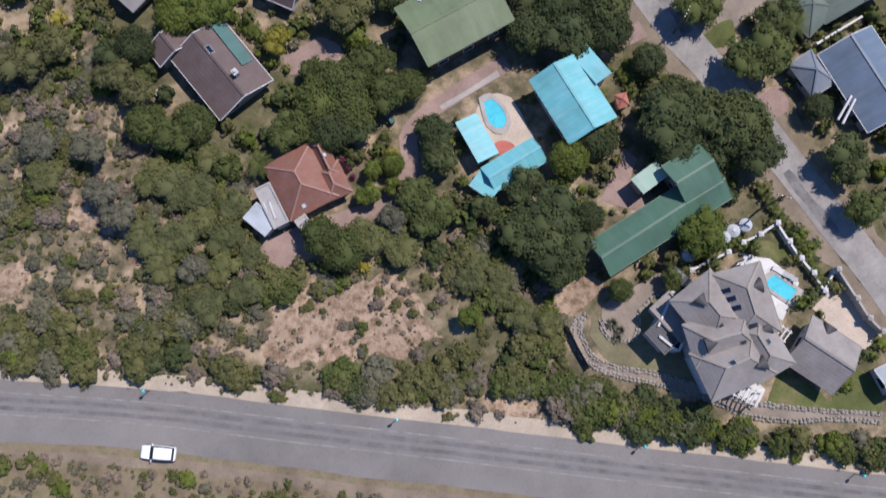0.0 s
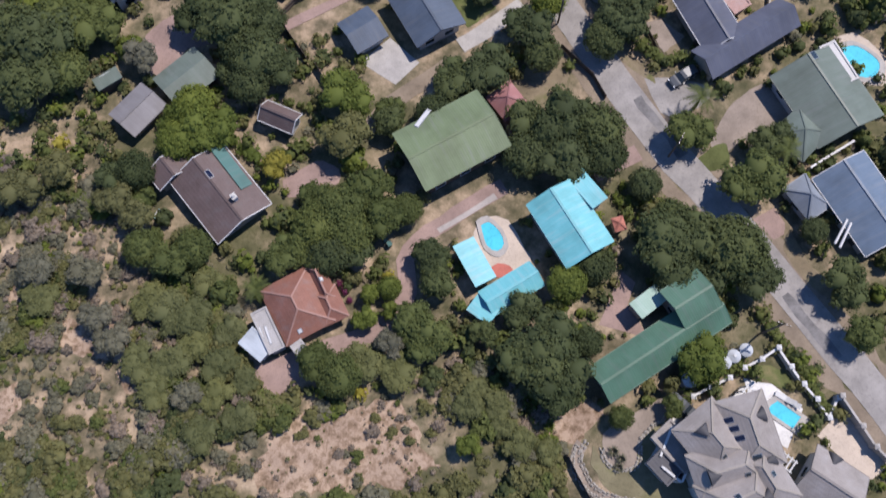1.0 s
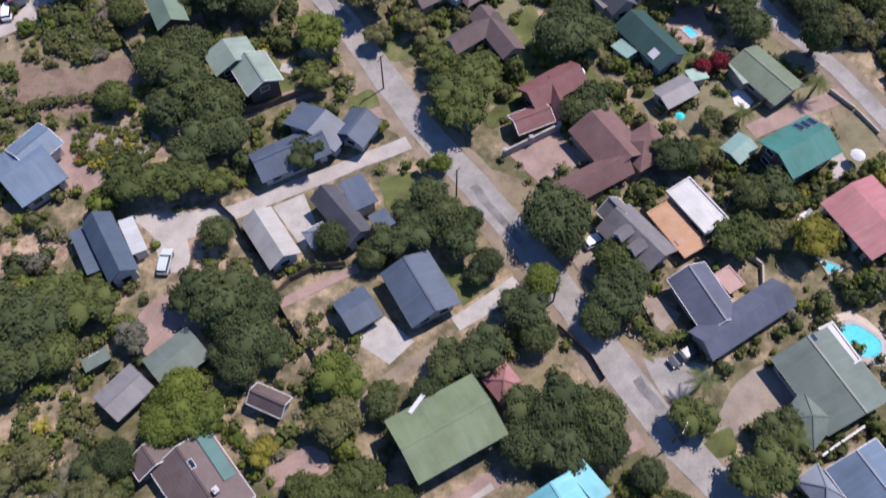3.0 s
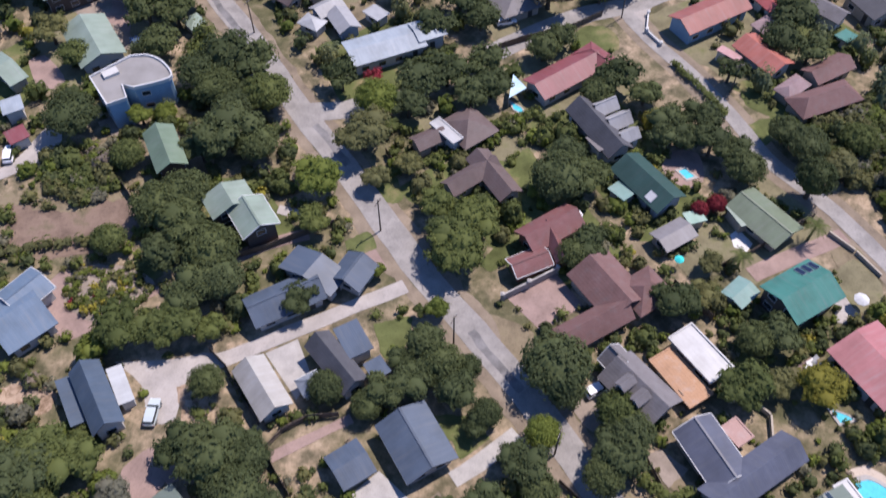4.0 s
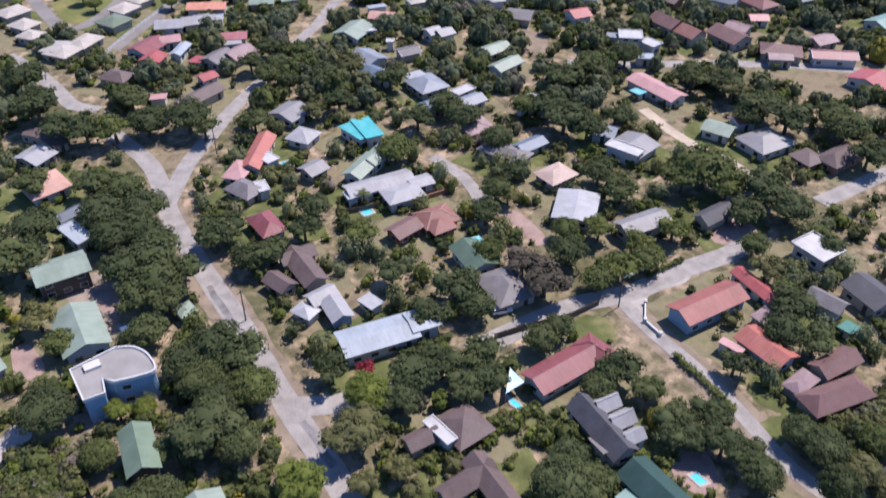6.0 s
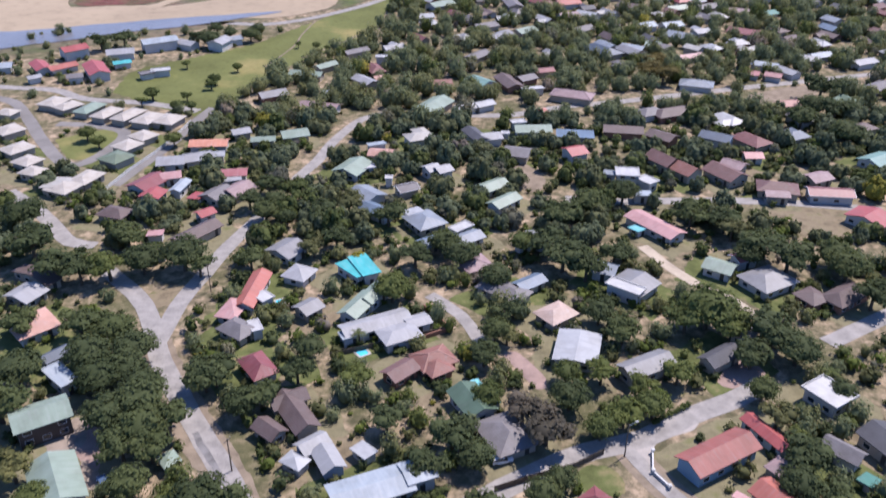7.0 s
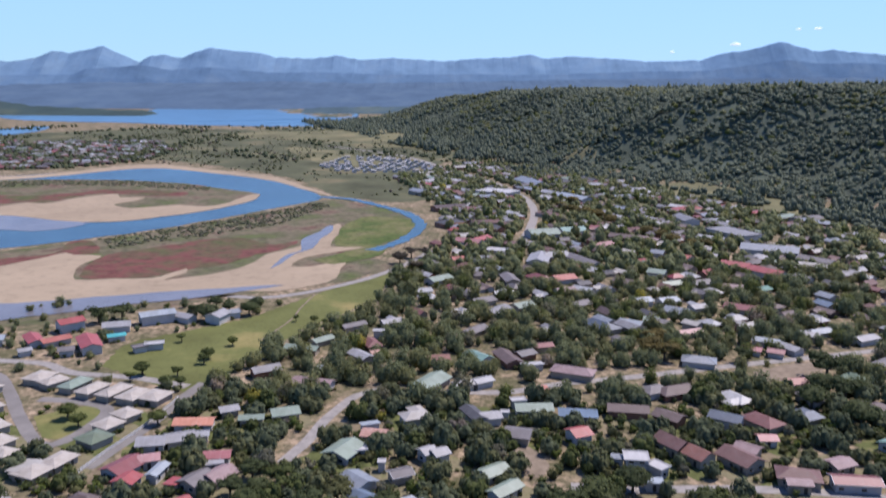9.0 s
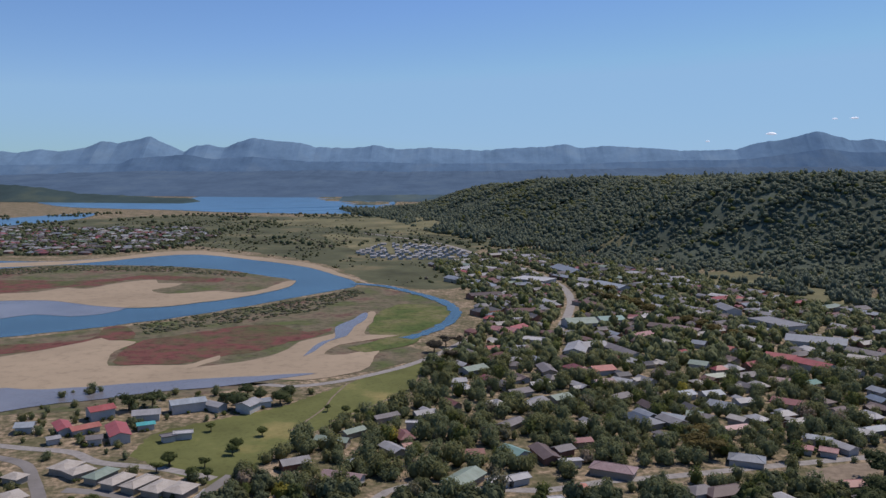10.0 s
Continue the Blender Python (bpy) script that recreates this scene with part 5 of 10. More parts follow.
yard("yard", [(42.1, 33.7), (45.3, 35.3), (47.1, 32.0), (44.7, 30.9)], BRICK_PAVE, 0.0, 0, "brick paved forecourt")
yard("lawn", [(46.7, 34.3), (48.2, 28.8), (51.8, 23.4), (49.6, 23.5), (46.0, 28.9)], DRY_GRASS, 0.3, 1, "dry grass bank beside the street")
yard("yard", [(-45.1, 79.7), (-37.0, 79.9), (-30.3, 80.9), (-34.0, 76.2), (-34.6, 70.3), (-38.3, 70.2), (-40.3, 75.7)], PALE_PAVE, 0.0, 1, "pale cobbled yard with a parked car")
yard("yard", [(-58.4, 94.2), (-56.2, 96.8), (-52.2, 92.0), (-48.5, 87.8), (-50.4, 84.7), (-54.1, 84.0), (-57.6, 89.8)], BRICK_PAVE, 0.0, 1, "pink brick paved yard")
yard("lawn", [(-46.0, 98.3), (-42.3, 98.2), (-40.6, 95.3), (-43.7, 92.9)], LAWN, 0.1, 0, "small bright small green green back garden lawn")
yard("field", [(-77.0, 112.5), (-59.4, 109.6), (-46.7, 106.6), (-50.5, 104.0), (-55.1, 101.4), (-73.6, 98.1)], DRY_GRASS, 1.5, 1, "dry grass field with pinkish seed heads")
yard("clearing", [(-64.6, 73.9), (-56.9, 77.1), (-52.9, 75.5), (-53.4, 71.7), (-60.3, 69.0)], SAND_SOIL, 0.6, 1, "sandy terrace below a hedge")
yard("clearing", [(-35.2, 75.1), (-31.5, 76.0), (-30.3, 72.1), (-33.4, 70.2)], SAND_SOIL, 0.5, 1, "sandy garden bed")
yard("yard", [(-23.0, 80.6), (-18.4, 82.9), (-15.9, 76.6), (-17.8, 72.9)], CONCRETE, 0.0, 0, "pale concrete terrace")
yard("lawn", [(-7.3, 85.0), (-1.4, 86.3), (-2.8, 80.8), (-5.3, 79.3)], LAWN, 0.3, 1, "dry small green green back garden lawn")
yard("court", [(13.1, 89.9), (21.2, 94.4), (25.1, 87.7), (18.1, 83.4)], BRICK_PAVE, 0.0, 0, "brick paved court with a wall")
yard("lawn", [(10.9, 86.7), (17.2, 82.9), (15.6, 78.3), (12.7, 79.9)], DRY_GRASS, 0.3, 1, "dry orange grass verge")
yard("lawn", [(0.9, 70.4), (6.7, 69.5), (7.8, 66.4), (3.7, 66.0)], LAWN, 0.3, 0, "green lawn below the slate roof")
yard("lawn", [(32.0, 99.2), (36.9, 99.8), (38.0, 96.8), (33.8, 95.3)], DRY_GRASS, 0.2, 1, "round patch of dry grass")
yard("lawn", [(42.9, 95.3), (50.5, 98.3), (51.7, 96.0), (45.1, 93.5)], DRY_GRASS, 0.3, 1, "dry back green back garden lawn")
yard("patio", [(55.1, 76.6), (57.6, 78.0), (59.3, 74.2), (56.6, 73.6)], BRICK_PAVE, 0.0, 0, "paved terrace with loungers")
yard("lawn", [(66.1, 98.1), (70.6, 97.4), (70.8, 91.2), (67.0, 90.2)], DRY_GRASS, 0.4, 1, "dry grass garden")
yard("yard", [(63.9, 88.6), (67.4, 90.2), (68.1, 87.4), (64.1, 85.7)], CONCRETE, 0.0, 1, "grey paved corner")
yard("field", [(-74.0, 111.9), (-51.5, 112.8), (-48.1, 105.3), (-55.0, 104.3), (-69.7, 99.1)], DRY_GRASS, 1.5, 1, "dry grass field beside trees")
yard("yard", [(-75.7, 116.9), (-71.0, 120.7), (-68.1, 127.5), (-66.1, 129.6), (-63.9, 125.3), (-66.9, 120.0), (-73.3, 115.6)], PALE_PAVE, 0.0, 1, "pale paved court")
yard("yard", [(-69.1, 168.4), (-63.9, 169.1), (-58.9, 161.0), (-58.1, 153.8), (-65.0, 161.2)], BRICK_PAVE, 0.0, 1, "paved yard between houses")
yard("yard", [(-75.8, 146.7), (-72.9, 148.3), (-67.1, 140.8), (-71.3, 138.6)], BRICK_PAVE, 0.0, 1, "brick yard behind the villa")
yard("court", [(41.8, 156.2), (46.0, 160.5), (57.3, 166.5), (56.8, 164.0), (48.3, 160.1), (46.0, 153.8), (48.4, 148.5), (46.6, 147.7)], PALE_PAVE, 0.0, 1, "pale kerbed corner of the street")
yard("lawn", [(30.2, 151.2), (34.6, 154.3), (39.2, 150.5), (39.2, 147.1), (33.9, 148.9)], LAWN, 0.3, 1, "green corner lawn")
yard("lawn", [(58.3, 125.4), (63.5, 127.3), (64.0, 123.0), (60.8, 121.2)], LAWN, 0.3, 1, "small green green back garden lawn")
yard("lawn", [(11.9, 116.7), (18.8, 117.1), (19.3, 112.0), (13.5, 112.2)], LAWN, 0.3, 1, "green back garden lawn")
yard("lawn", [(-12.2, 101.0), (-8.7, 103.1), (-7.2, 99.2), (-10.7, 97.6)], LAWN, 0.3, 1, "garden lawn with shrubs")
yard("lawn", [(-26.6, 188.6), (-21.4, 187.3), (-22.2, 180.8), (-28.4, 179.9)], DRY_GRASS, 0.3, 1, "dry grass back garden")
yard("lawn", [(-98.6, 198.5), (-91.4, 200.8), (-87.2, 188.9), (-94.2, 186.8)], LAWN, 0.3, 1, "green garden among trees")
yard("field", [(69.5, 118.5), (83.7, 122.2), (88.3, 115.4), (83.8, 109.1), (73.5, 112.5)], DRY_GRASS, 1.0, 1, "dry vacant plot")
yard("field", [(-67.3, 217.4), (-57.1, 221.4), (-59.5, 212.5), (-64.3, 211.8)], DRY_GRASS, 0.8, 1, "triangular dry green at the fork")
yard("lawn", [(106.2, 262.7), (126.9, 258.4), (126.8, 245.8), (114.5, 243.4), (107.2, 255.2)], DRY_GRASS, 0.5, 1, "dry vegetable plot")
yard("yard", [(66.1, 179.4), (72.9, 187.7), (77.7, 182.0), (68.5, 176.8)], BRICK_PAVE, 0.0, 1, "brick paved parking bays")
yard("yard", [(20.9, 190.0), (24.0, 191.1), (29.5, 180.9), (27.2, 177.3)], BRICK_PAVE, 0.0, 1, "brick paved parking court")
yard("lawn", [(-129.4, 323.0), (-114.7, 332.8), (-107.2, 327.1), (-108.5, 314.8), (-111.9, 305.3), (-119.0, 306.4)], PARK, 0.3, 1, "green lawn in the loop road")
yard("park", [(-125.5, 374.9), (-125.1, 403.7), (-107.3, 422.7), (-80.3, 447.7), (-59.7, 482.9), (-38.4, 518.6), (-16.9, 550.4), (-18.4, 505.0), (-27.9, 457.8), (-51.7, 420.4), (-69.0, 385.5), (-73.9, 351.8), (-88.2, 347.5)], PARK, 0.8, 1, "green riverside park with worn paths")
yard("yard", [(137.2, 368.4), (160.5, 379.2), (168.6, 375.3), (155.1, 354.4), (133.4, 344.9)], VERGE, 0.0, 1, "pale school yard")
yard("yard", [(-71.3, 163.2), (-67.6, 169.8), (-64.0, 167.2), (-63.2, 161.1), (-68.0, 159.4)], GRAVEL, 0.2, 1, "brown gravel forecourt of the sage house")
yard("yard", [(-61.9, 157.8), (-57.0, 153.8), (-56.6, 149.4), (-59.8, 151.3)], GRAVEL, 0.2, 1, "gravel drive beside the flat villa")
yard("yard", [(-58.6, 129.4), (-54.4, 132.2), (-51.0, 130.6), (-51.2, 127.1), (-55.6, 126.3)], GRAVEL, 0.2, 1, "gravel yard below the flat villa")
yard("lawn", [(41.0, 94.9), (45.5, 98.9), (49.3, 99.9), (52.1, 97.3), (53.0, 95.6), (47.5, 93.3), (43.0, 92.4)], DRY_LAWN, 0.3, 1, "dry brown green back lawn")
yard("patio", [(50.7, 100.9), (52.4, 102.0), (54.0, 98.9), (52.6, 97.3), (50.8, 98.4)], WHITE_PAVE, 0.0, 0, "white paved terrace behind the bungalow")
yard("patio", [(63.9, 87.2), (66.5, 88.6), (67.6, 86.7), (65.7, 83.9), (63.0, 83.8)], PALE_PAVE, 0.0, 1, "pale round terrace beside the teal house")
yard("lawn", [(-29.1, 185.7), (-23.6, 191.5), (-19.4, 183.2), (-24.3, 179.5)], LAWN, 0.3, 1, "green lawn behind hedges")
yard("lawn", [(-10.0, 182.2), (-6.3, 187.4), (-3.7, 184.6), (-5.4, 176.5), (-9.2, 176.6)], DRY_LAWN, 0.3, 1, "dry lawn beside the brick house")
yard("lawn", [(16.4, 117.9), (19.7, 121.1), (20.7, 112.2), (17.8, 111.1)], LAWN, 0.3, 1, "green lawn beside a brown roof")
yard("lawn", [(31.0, 150.0), (35.9, 154.0), (39.5, 151.5), (39.5, 147.7), (35.8, 145.8), (32.6, 146.5)], LAWN, 0.3, 1, "green front lawn above the street")
yard("yard", [(32.4, 294.2), (37.6, 298.9), (42.6, 285.0), (38.9, 277.3), (34.6, 278.6)], VERGE, 0.3, 1, "sandy yard between houses")
yard("patio", [(35.8, -4.6), (38.9, -3.5), (39.8, -4.5), (38.6, -6.6)], WHITE_PAVE, 0.0, 0, "pale terrace corner below the villa")
yard("patio", [(25.0, 2.0), (29.6, 8.6), (30.9, 7.7), (26.6, 1.6)], PALE_PAVE, 0.0, 0, "pale terrace beside the villa wing")
yard("patio", [(7.1, 28.0), (8.1, 28.6), (9.6, 28.2), (10.0, 27.3), (8.9, 26.7), (7.5, 26.8)], RED_TILE, 0.0, 1, "red tiled round patio beside the pool")
yard("field", [(-69.2, 110.5), (-58.5, 109.1), (-48.7, 111.2), (-46.3, 106.4), (-49.0, 101.9), (-64.6, 99.0)], DRY_FIELD, 0.8, 1, "pinkish brown dry field of cut grass")
claim_area([(-69.2, 109.5), (-58.5, 108.1), (-48.7, 110.2), (-46.3, 106.4), (-49.0, 102.9), (-64.6, 100.0)])
yard("flower_bed", [(-56.0, 93.5), (-54.1, 97.4), (-46.5, 96.9), (-41.6, 93.1), (-42.9, 90.3), (-47.3, 87.2), (-53.4, 88.4)], GRAVEL, 0.4, 1, "planted garden of low shrubs and pale stones")
yard("path", [(-46.6, 88.2), (-42.9, 90.2), (-38.9, 93.0), (-39.4, 94.3), (-43.0, 91.7), (-46.9, 89.7)], BRICK_PAVE, 0.0, 0, "brick garden path between shrubs")
yard("yard", [(-10.2, 98.1), (-7.2, 99.5), (-5.1, 95.5), (-7.9, 94.3)], BRICK_PAVE, 0.0, 0, "pink brick forecourt beside the street")
yard("lawn", [(-9.6, 115.3), (-5.8, 117.8), (-2.6, 111.3), (-4.6, 108.9), (-8.0, 110.5)], LAWN, 0.4, 1, "green corner lawn beside the street")
yard("yard", [(-23.9, 107.4), (-19.8, 105.8), (-16.2, 104.6), (-15.9, 106.4), (-19.3, 107.7), (-23.5, 109.2)], PALE_PAVE, 0.0, 0, "pale drive beside the sage gabled house")
yard("lawn", [(9.4, 96.0), (12.9, 100.1), (13.6, 97.0), (11.3, 94.4)], LAWN, 0.3, 1, "small lawn beside the stepped red roof")
yard("patio", [(42.3, 116.5), (44.9, 119.8), (49.2, 119.0), (48.8, 112.5), (45.5, 111.1), (42.7, 113.9)], BRICK_PAVE, 0.0, 1, "terracotta terrace round a dark pool")
yard("lawn", [(60.1, 124.2), (66.1, 129.1), (67.0, 126.2), (61.2, 120.7)], LAWN, 0.3, 1, "green lawn inside the bend of the lane")
yard("lawn", [(64.9, 92.5), (69.5, 95.6), (71.9, 90.3), (70.0, 85.3), (66.3, 86.4)], DRY_LAWN, 0.3, 1, "olive dry lawn between the lane and the teal house")
yard("yard", [(20.8, 74.6), (27.0, 73.5), (28.3, 70.5), (25.0, 66.7), (21.9, 68.8)], GRAVEL, 0.3, 1, "brown gravel parking in front of the dormer house")
yard("lawn", [(45.0, 80.0), (48.2, 81.2), (49.9, 78.4), (45.6, 76.2)], LAWN, 0.3, 1, "green lawn behind the white annex")
yard("yard", [(29.9, 63.0), (32.9, 64.3), (36.1, 61.1), (33.0, 58.9)], GRAVEL, 0.3, 0, "fenced bed of bare brown soil")
yard("yard", [(-36.0, 62.8), (-34.7, 65.2), (-22.6, 64.6), (-21.6, 62.9), (-28.6, 62.4), (-34.0, 60.8)], BRICK_PAVE, 0.2, 0, "brick yard between clipped thickets")
yard("lawn", [(18.8, 5.2), (18.3, 2.9), (19.8, 0.7), (24.2, -1.2), (30.8, -3.4), (31.6, -0.1), (26.5, 2.1), (28.9, 7.9), (26.2, 7.0), (24.6, 4.9), (24.1, 2.3), (21.6, 1.9), (19.7, 3.3)], DRY_LAWN, 0.1, 0, "mown dry lawn curving round a garden bed")
yard("flower_bed", [(20.1, 6.3), (22.0, 7.8), (25.7, 9.5), (28.6, 10.5), (28.8, 8.4), (25.8, 6.7), (24.5, 4.8), (23.7, 2.4), (21.4, 2.1), (20.0, 3.6)], GRAVEL, 0.1, 1, "brown garden bed with aloes and pale stones")
yard("patio", [(25.1, 2.5), (29.2, 8.3), (29.7, 7.9), (25.6, 1.9)], WHITE_PAVE, 0.0, 0, "white paved edge of the villa terrace")
yard("patio", [(35.3, 9.0), (38.1, 11.8), (38.6, 11.4), (35.9, 8.1)], WHITE_PAVE, 0.0, 0, "white paved walk beside the villa")
claim_line([(17.5, 5.3), (16.8, 3.0), (18.4, 0.0), (21.7, -1.7), (27.6, -3.5), (32.1, -5.0), (36.5, -6.8), (42.3, -7.9), (47.7, -8.4), (53.3, -8.6)], 3.4)
claim_area([(14.9, 9.5), (20.0, 10.1), (20.5, 7.2), (18.2, 4.5), (15.3, 3.8)])
pool([(6.0, 33.8), (7.1, 34.3), (8.5, 32.9), (9.0, 31.2), (8.1, 30.2), (6.7, 31.0)], 1, "turquoise kidney shaped pool")
pool([(41.3, 9.3), (42.3, 9.9), (45.0, 7.8), (43.8, 6.4), (40.9, 8.6)], 0, "bright blue rectangular pool with steps")
pool([(57.7, 58.6), (59.6, 59.1), (61.5, 58.0), (62.9, 56.2), (62.0, 54.3), (59.8, 54.2), (58.0, 56.3)], 1, "turquoise curved swimming pool")
pool([(-12.3, 191.4), (-10.3, 192.8), (-9.3, 190.9), (-11.1, 189.8)], 0, "small blue garden swimming pool")
pool([(-33.7, 213.6), (-31.8, 214.4), (-31.3, 212.2), (-33.2, 211.7)], 0, "small blue garden swimming pool")
pool([(17.0, 132.9), (18.9, 131.3), (19.6, 129.3), (17.6, 130.8)], 0, "small blue garden pool")
pool([(57.8, 69.4), (59.9, 68.4), (60.5, 67.8), (58.5, 67.3)], 0, "blue garden pool beside a yellow tree")
pool([(44.9, 114.9), (46.2, 115.4), (47.5, 113.6), (46.0, 113.1)], 0, "dark blue pool in a brick terrace")


# ---- houses ----
building("house", "brown corrugated roof house with a teal skylight strip",
         (-28.2, 38.6, -52, 11.0, 8.6, 2.2, 1.6, "g", "brown", "cream"),
         (-35.0, 42.0, -52, 3.2, 5.4, 2.2, 1.2, "g", "brown", "cream"),
         (-26.9, 42.2, -53, 7.6, 1.5, 2.4, 0.7, "m", "dkteal", "cream"))
building("shed", "dark green corrugated shed roof among trees",
         (-33.7, 55.6, 41, 7.3, 5.9, 2.1, 1.0, "g", "sagedk", "timber"))
building("shed", "small green corrugated garden shed",
         (-44.6, 55.7, 33, 3.7, 2.3, 1.8, 0.4, "m", "sagedk", "timber"))
building("shed", "weathered grey sheet roof outbuilding",
         (-40.0, 50.9, 48, 6.1, 5.0, 2.1, 0.9, "g", "lilac", "cream"))
building("house", "small brown roofed cottage with white barge boards",
         (-20.7, 49.3, -25, 5.2, 3.1, 2.1, 1.3, "g", "brown", "white"))
building("house", "olive green metal roof house on stilts",
         (2.4, 44.4, 28, 12.8, 9.0, 4.6, 1.3, "g", "olive", "timber"))
building("shed", "dusty red hipped pavilion roof",
         (10.2, 50.9, 35, 4.2, 4.3, 2.1, 1.5, "p", "dusty", "cream"))
building("house", "turquoise metal roof two storey house",
         (17.2, 32.7, -61, 9.8, 7.0, 4.2, 1.3, "g", "turq", "white"),
         (19.7, 37.2, 35, 2.5, 5.2, 4.2, 0.5, "m", "turq", "white"))
building("house", "turquoise roof pool house with three wings",
         (4.9, 28.3, -63, 6.1, 3.1, 2.3, 0.5, "m", "turq", "white"),
         (9.5, 24.7, 30, 7.7, 3.6, 2.3, 1.1, "g", "turq", "white"),
         (5.8, 22.1, 52, 2.6, 3.5, 2.2, 0.3, "m", "turq", "white"))
building("house", "long green metal roof house with a lean-to",
         (27.6, 16.9, 31, 18.6, 5.0, 2.7, 1.5, "g", "green", "cream"),
         (31.6, 22.4, 30, 5.6, 5.6, 4.2, 1.1, "g", "green", "cream"),
         (26.7, 22.5, 35, 4.4, 2.5, 2.6, 0.3, "m", "ltgreen", "cream"))
building("house", "slate violet roof house with white fascia",
         (43.6, 59.3, 31, 15.3, 5.1, 2.6, 1.7, "g", "violet", "cream"),
         (38.8, 62.6, -66, 9.2, 6.3, 2.6, 1.7, "g", "violet", "cream"),
         (42.9, 65.4, 31, 3.0, 3.6, 2.2, 0.12, "f", "clay", "cream"))
building("house", "grey green roof villa beside a pool",
         (53.4, 50.3, -64, 11.8, 10.5, 2.7, 2.0, "g", "sagedk", "white"),
         (49.3, 45.0, -46, 5.6, 6.0, 2.6, 1.5, "h", "sagedk", "white"),
         (55.5, 54.9, 24, 2.5, 6.3, 3.0, 0.2, "f", "white", "white"))
building("house", "blue metal roof house with white flue pipes",
         (56.1, 34.9, -63, 12.0, 8.3, 2.7, 1.8, "g", "slate", "white"))
building("shed", "blue grey pyramid roof garage",
         (48.9, 36.0, 32, 3.9, 5.3, 2.2, 1.6, "p", "bluegrey", "white"))
building("shed", "terracotta tiled garden kiosk roof",
         (24.0, 33.1, 13, 1.6, 1.8, 1.8, 0.5, "h", "terra", "cream"))
building("house", "pale blue metal roof house with two wings",
         (-60.2, 86.5, 42, 7.9, 10.9, 2.7, 1.5, "g", "bluemid", "white"),
         (-59.8, 90.7, 51, 6.4, 6.1, 3.0, 1.2, "g", "bluemid", "white"))
building("house", "navy metal roof house with lean-to verandas",
         (-45.2, 72.6, -60, 11.2, 4.5, 3.0, 1.9, "g", "navy", "white"),
         (-49.0, 72.4, -61, 8.1, 2.0, 2.2, 0.3, "m", "navy", "white"),
         (-42.5, 74.8, -62, 6.4, 2.2, 2.2, 0.3, "m", "ltgrey", "white"))
building("house", "cream metal roof house with white trim",
         (-22.3, 73.7, -58, 9.3, 5.1, 2.7, 1.7, "g", "creamroof", "white"))
building("house", "charcoal and slate roof house with white gables",
         (-12.1, 77.3, -53, 10.1, 4.4, 2.9, 1.9, "g", "charcoal", "white"),
         (-9.8, 81.1, 27, 3.9, 6.0, 2.7, 0.5, "m", "slatedk", "white"),
         (-6.2, 76.3, 31, 2.9, 3.4, 2.6, 0.4, "m", "slatedk", "white"),
         (-15.7, 74.4, 30, 3.5, 3.0, 2.2, 0.9, "p", "bluegrey", "white"))
building("house", "slate blue metal roof house beside a lawn",
         (-0.7, 65.0, -62, 9.5, 7.6, 2.7, 1.6, "g", "slatedk", "white"))
building("shed", "slate roof garage with a pale lean-to",
         (-9.5, 62.2, 32, 5.1, 5.6, 2.2, 1.0, "g", "slatedk", "white"))
building("house", "dark slate roof house with three wings",
         (-20.5, 88.7, 27, 11.5, 5.9, 2.6, 1.7, "g", "slatedk", "white"),
         (-16.4, 93.6, 56, 5.0, 10.2, 2.7, 1.6, "g", "slatedk", "white"),
         (-10.2, 93.3, 59, 5.7, 5.6, 2.6, 1.6, "g", "slatedk", "white"))
building("house", "sage roof double gabled timber house",
         (-30.8, 106.8, -60, 5.3, 7.7, 4.6, 1.6, "g", "sage", "timber"),
         (-26.5, 103.2, -60, 6.9, 6.3, 4.6, 1.6, "g", "sage", "timber"))
building("house", "red brown tiled house with stepped roofs",
         (21.0, 101.0, 32, 10.5, 5.5, 2.7, 1.7, "g", "redbrown", "brick"),
         (17.2, 94.8, 23, 6.5, 4.1, 2.3, 1.1, "g", "redbrown", "brick"),
         (21.4, 98.1, -74, 7.7, 2.4, 2.6, 1.4, "g", "redbrown", "brick"))
building("house", "large brown tiled roof house with a brick court",
         (28.8, 89.7, -59, 10.2, 8.3, 2.6, 2.2, "g", "brownred", "cream"),
         (25.7, 83.0, 29, 11.9, 4.8, 2.6, 2.0, "g", "brownred", "cream"),
         (34.2, 88.6, 32, 7.3, 6.6, 2.6, 2.0, "h", "brownred", "cream"))
dormers = building("house", "grey tiled house with dormers",
         (30.6, 72.0, -53, 10.0, 6.9, 2.9, 2.4, "g", "greytile", "white"),
         (28.0, 76.6, -55, 3.4, 4.2, 2.9, 2.0, "g", "greytile", "white"))
dormer(dormers, 28.3, 71.9, 4.2, -143)
dormer(dormers, 29.9, 69.6, 4.2, -143)
building("shed", "long white flat roof annex",
         (40.4, 77.6, 32, 4.7, 8.9, 2.7, 0.3, "f", "white", "white"))
building("shed", "raised terrace of orange tiles between two houses",
         (37.0, 74.2, -60, 9.0, 4.4, 1.9, 0.12, "f", "decktile", "timber"))
building("house", "teal metal roof house with solar panels",
         (57.3, 86.9, 29, 9.9, 8.0, 4.2, 1.6, "g", "teal", "timber"))
building("shed", "pale teal metal roof shed",
         (48.9, 88.3, 40, 4.7, 4.1, 2.1, 0.6, "g", "tealpale", "white"))
building("house", "rose red metal roof house",
         (65.6, 75.0, -62, 11.0, 10.2, 2.9, 1.5, "g", "rose", "white"))
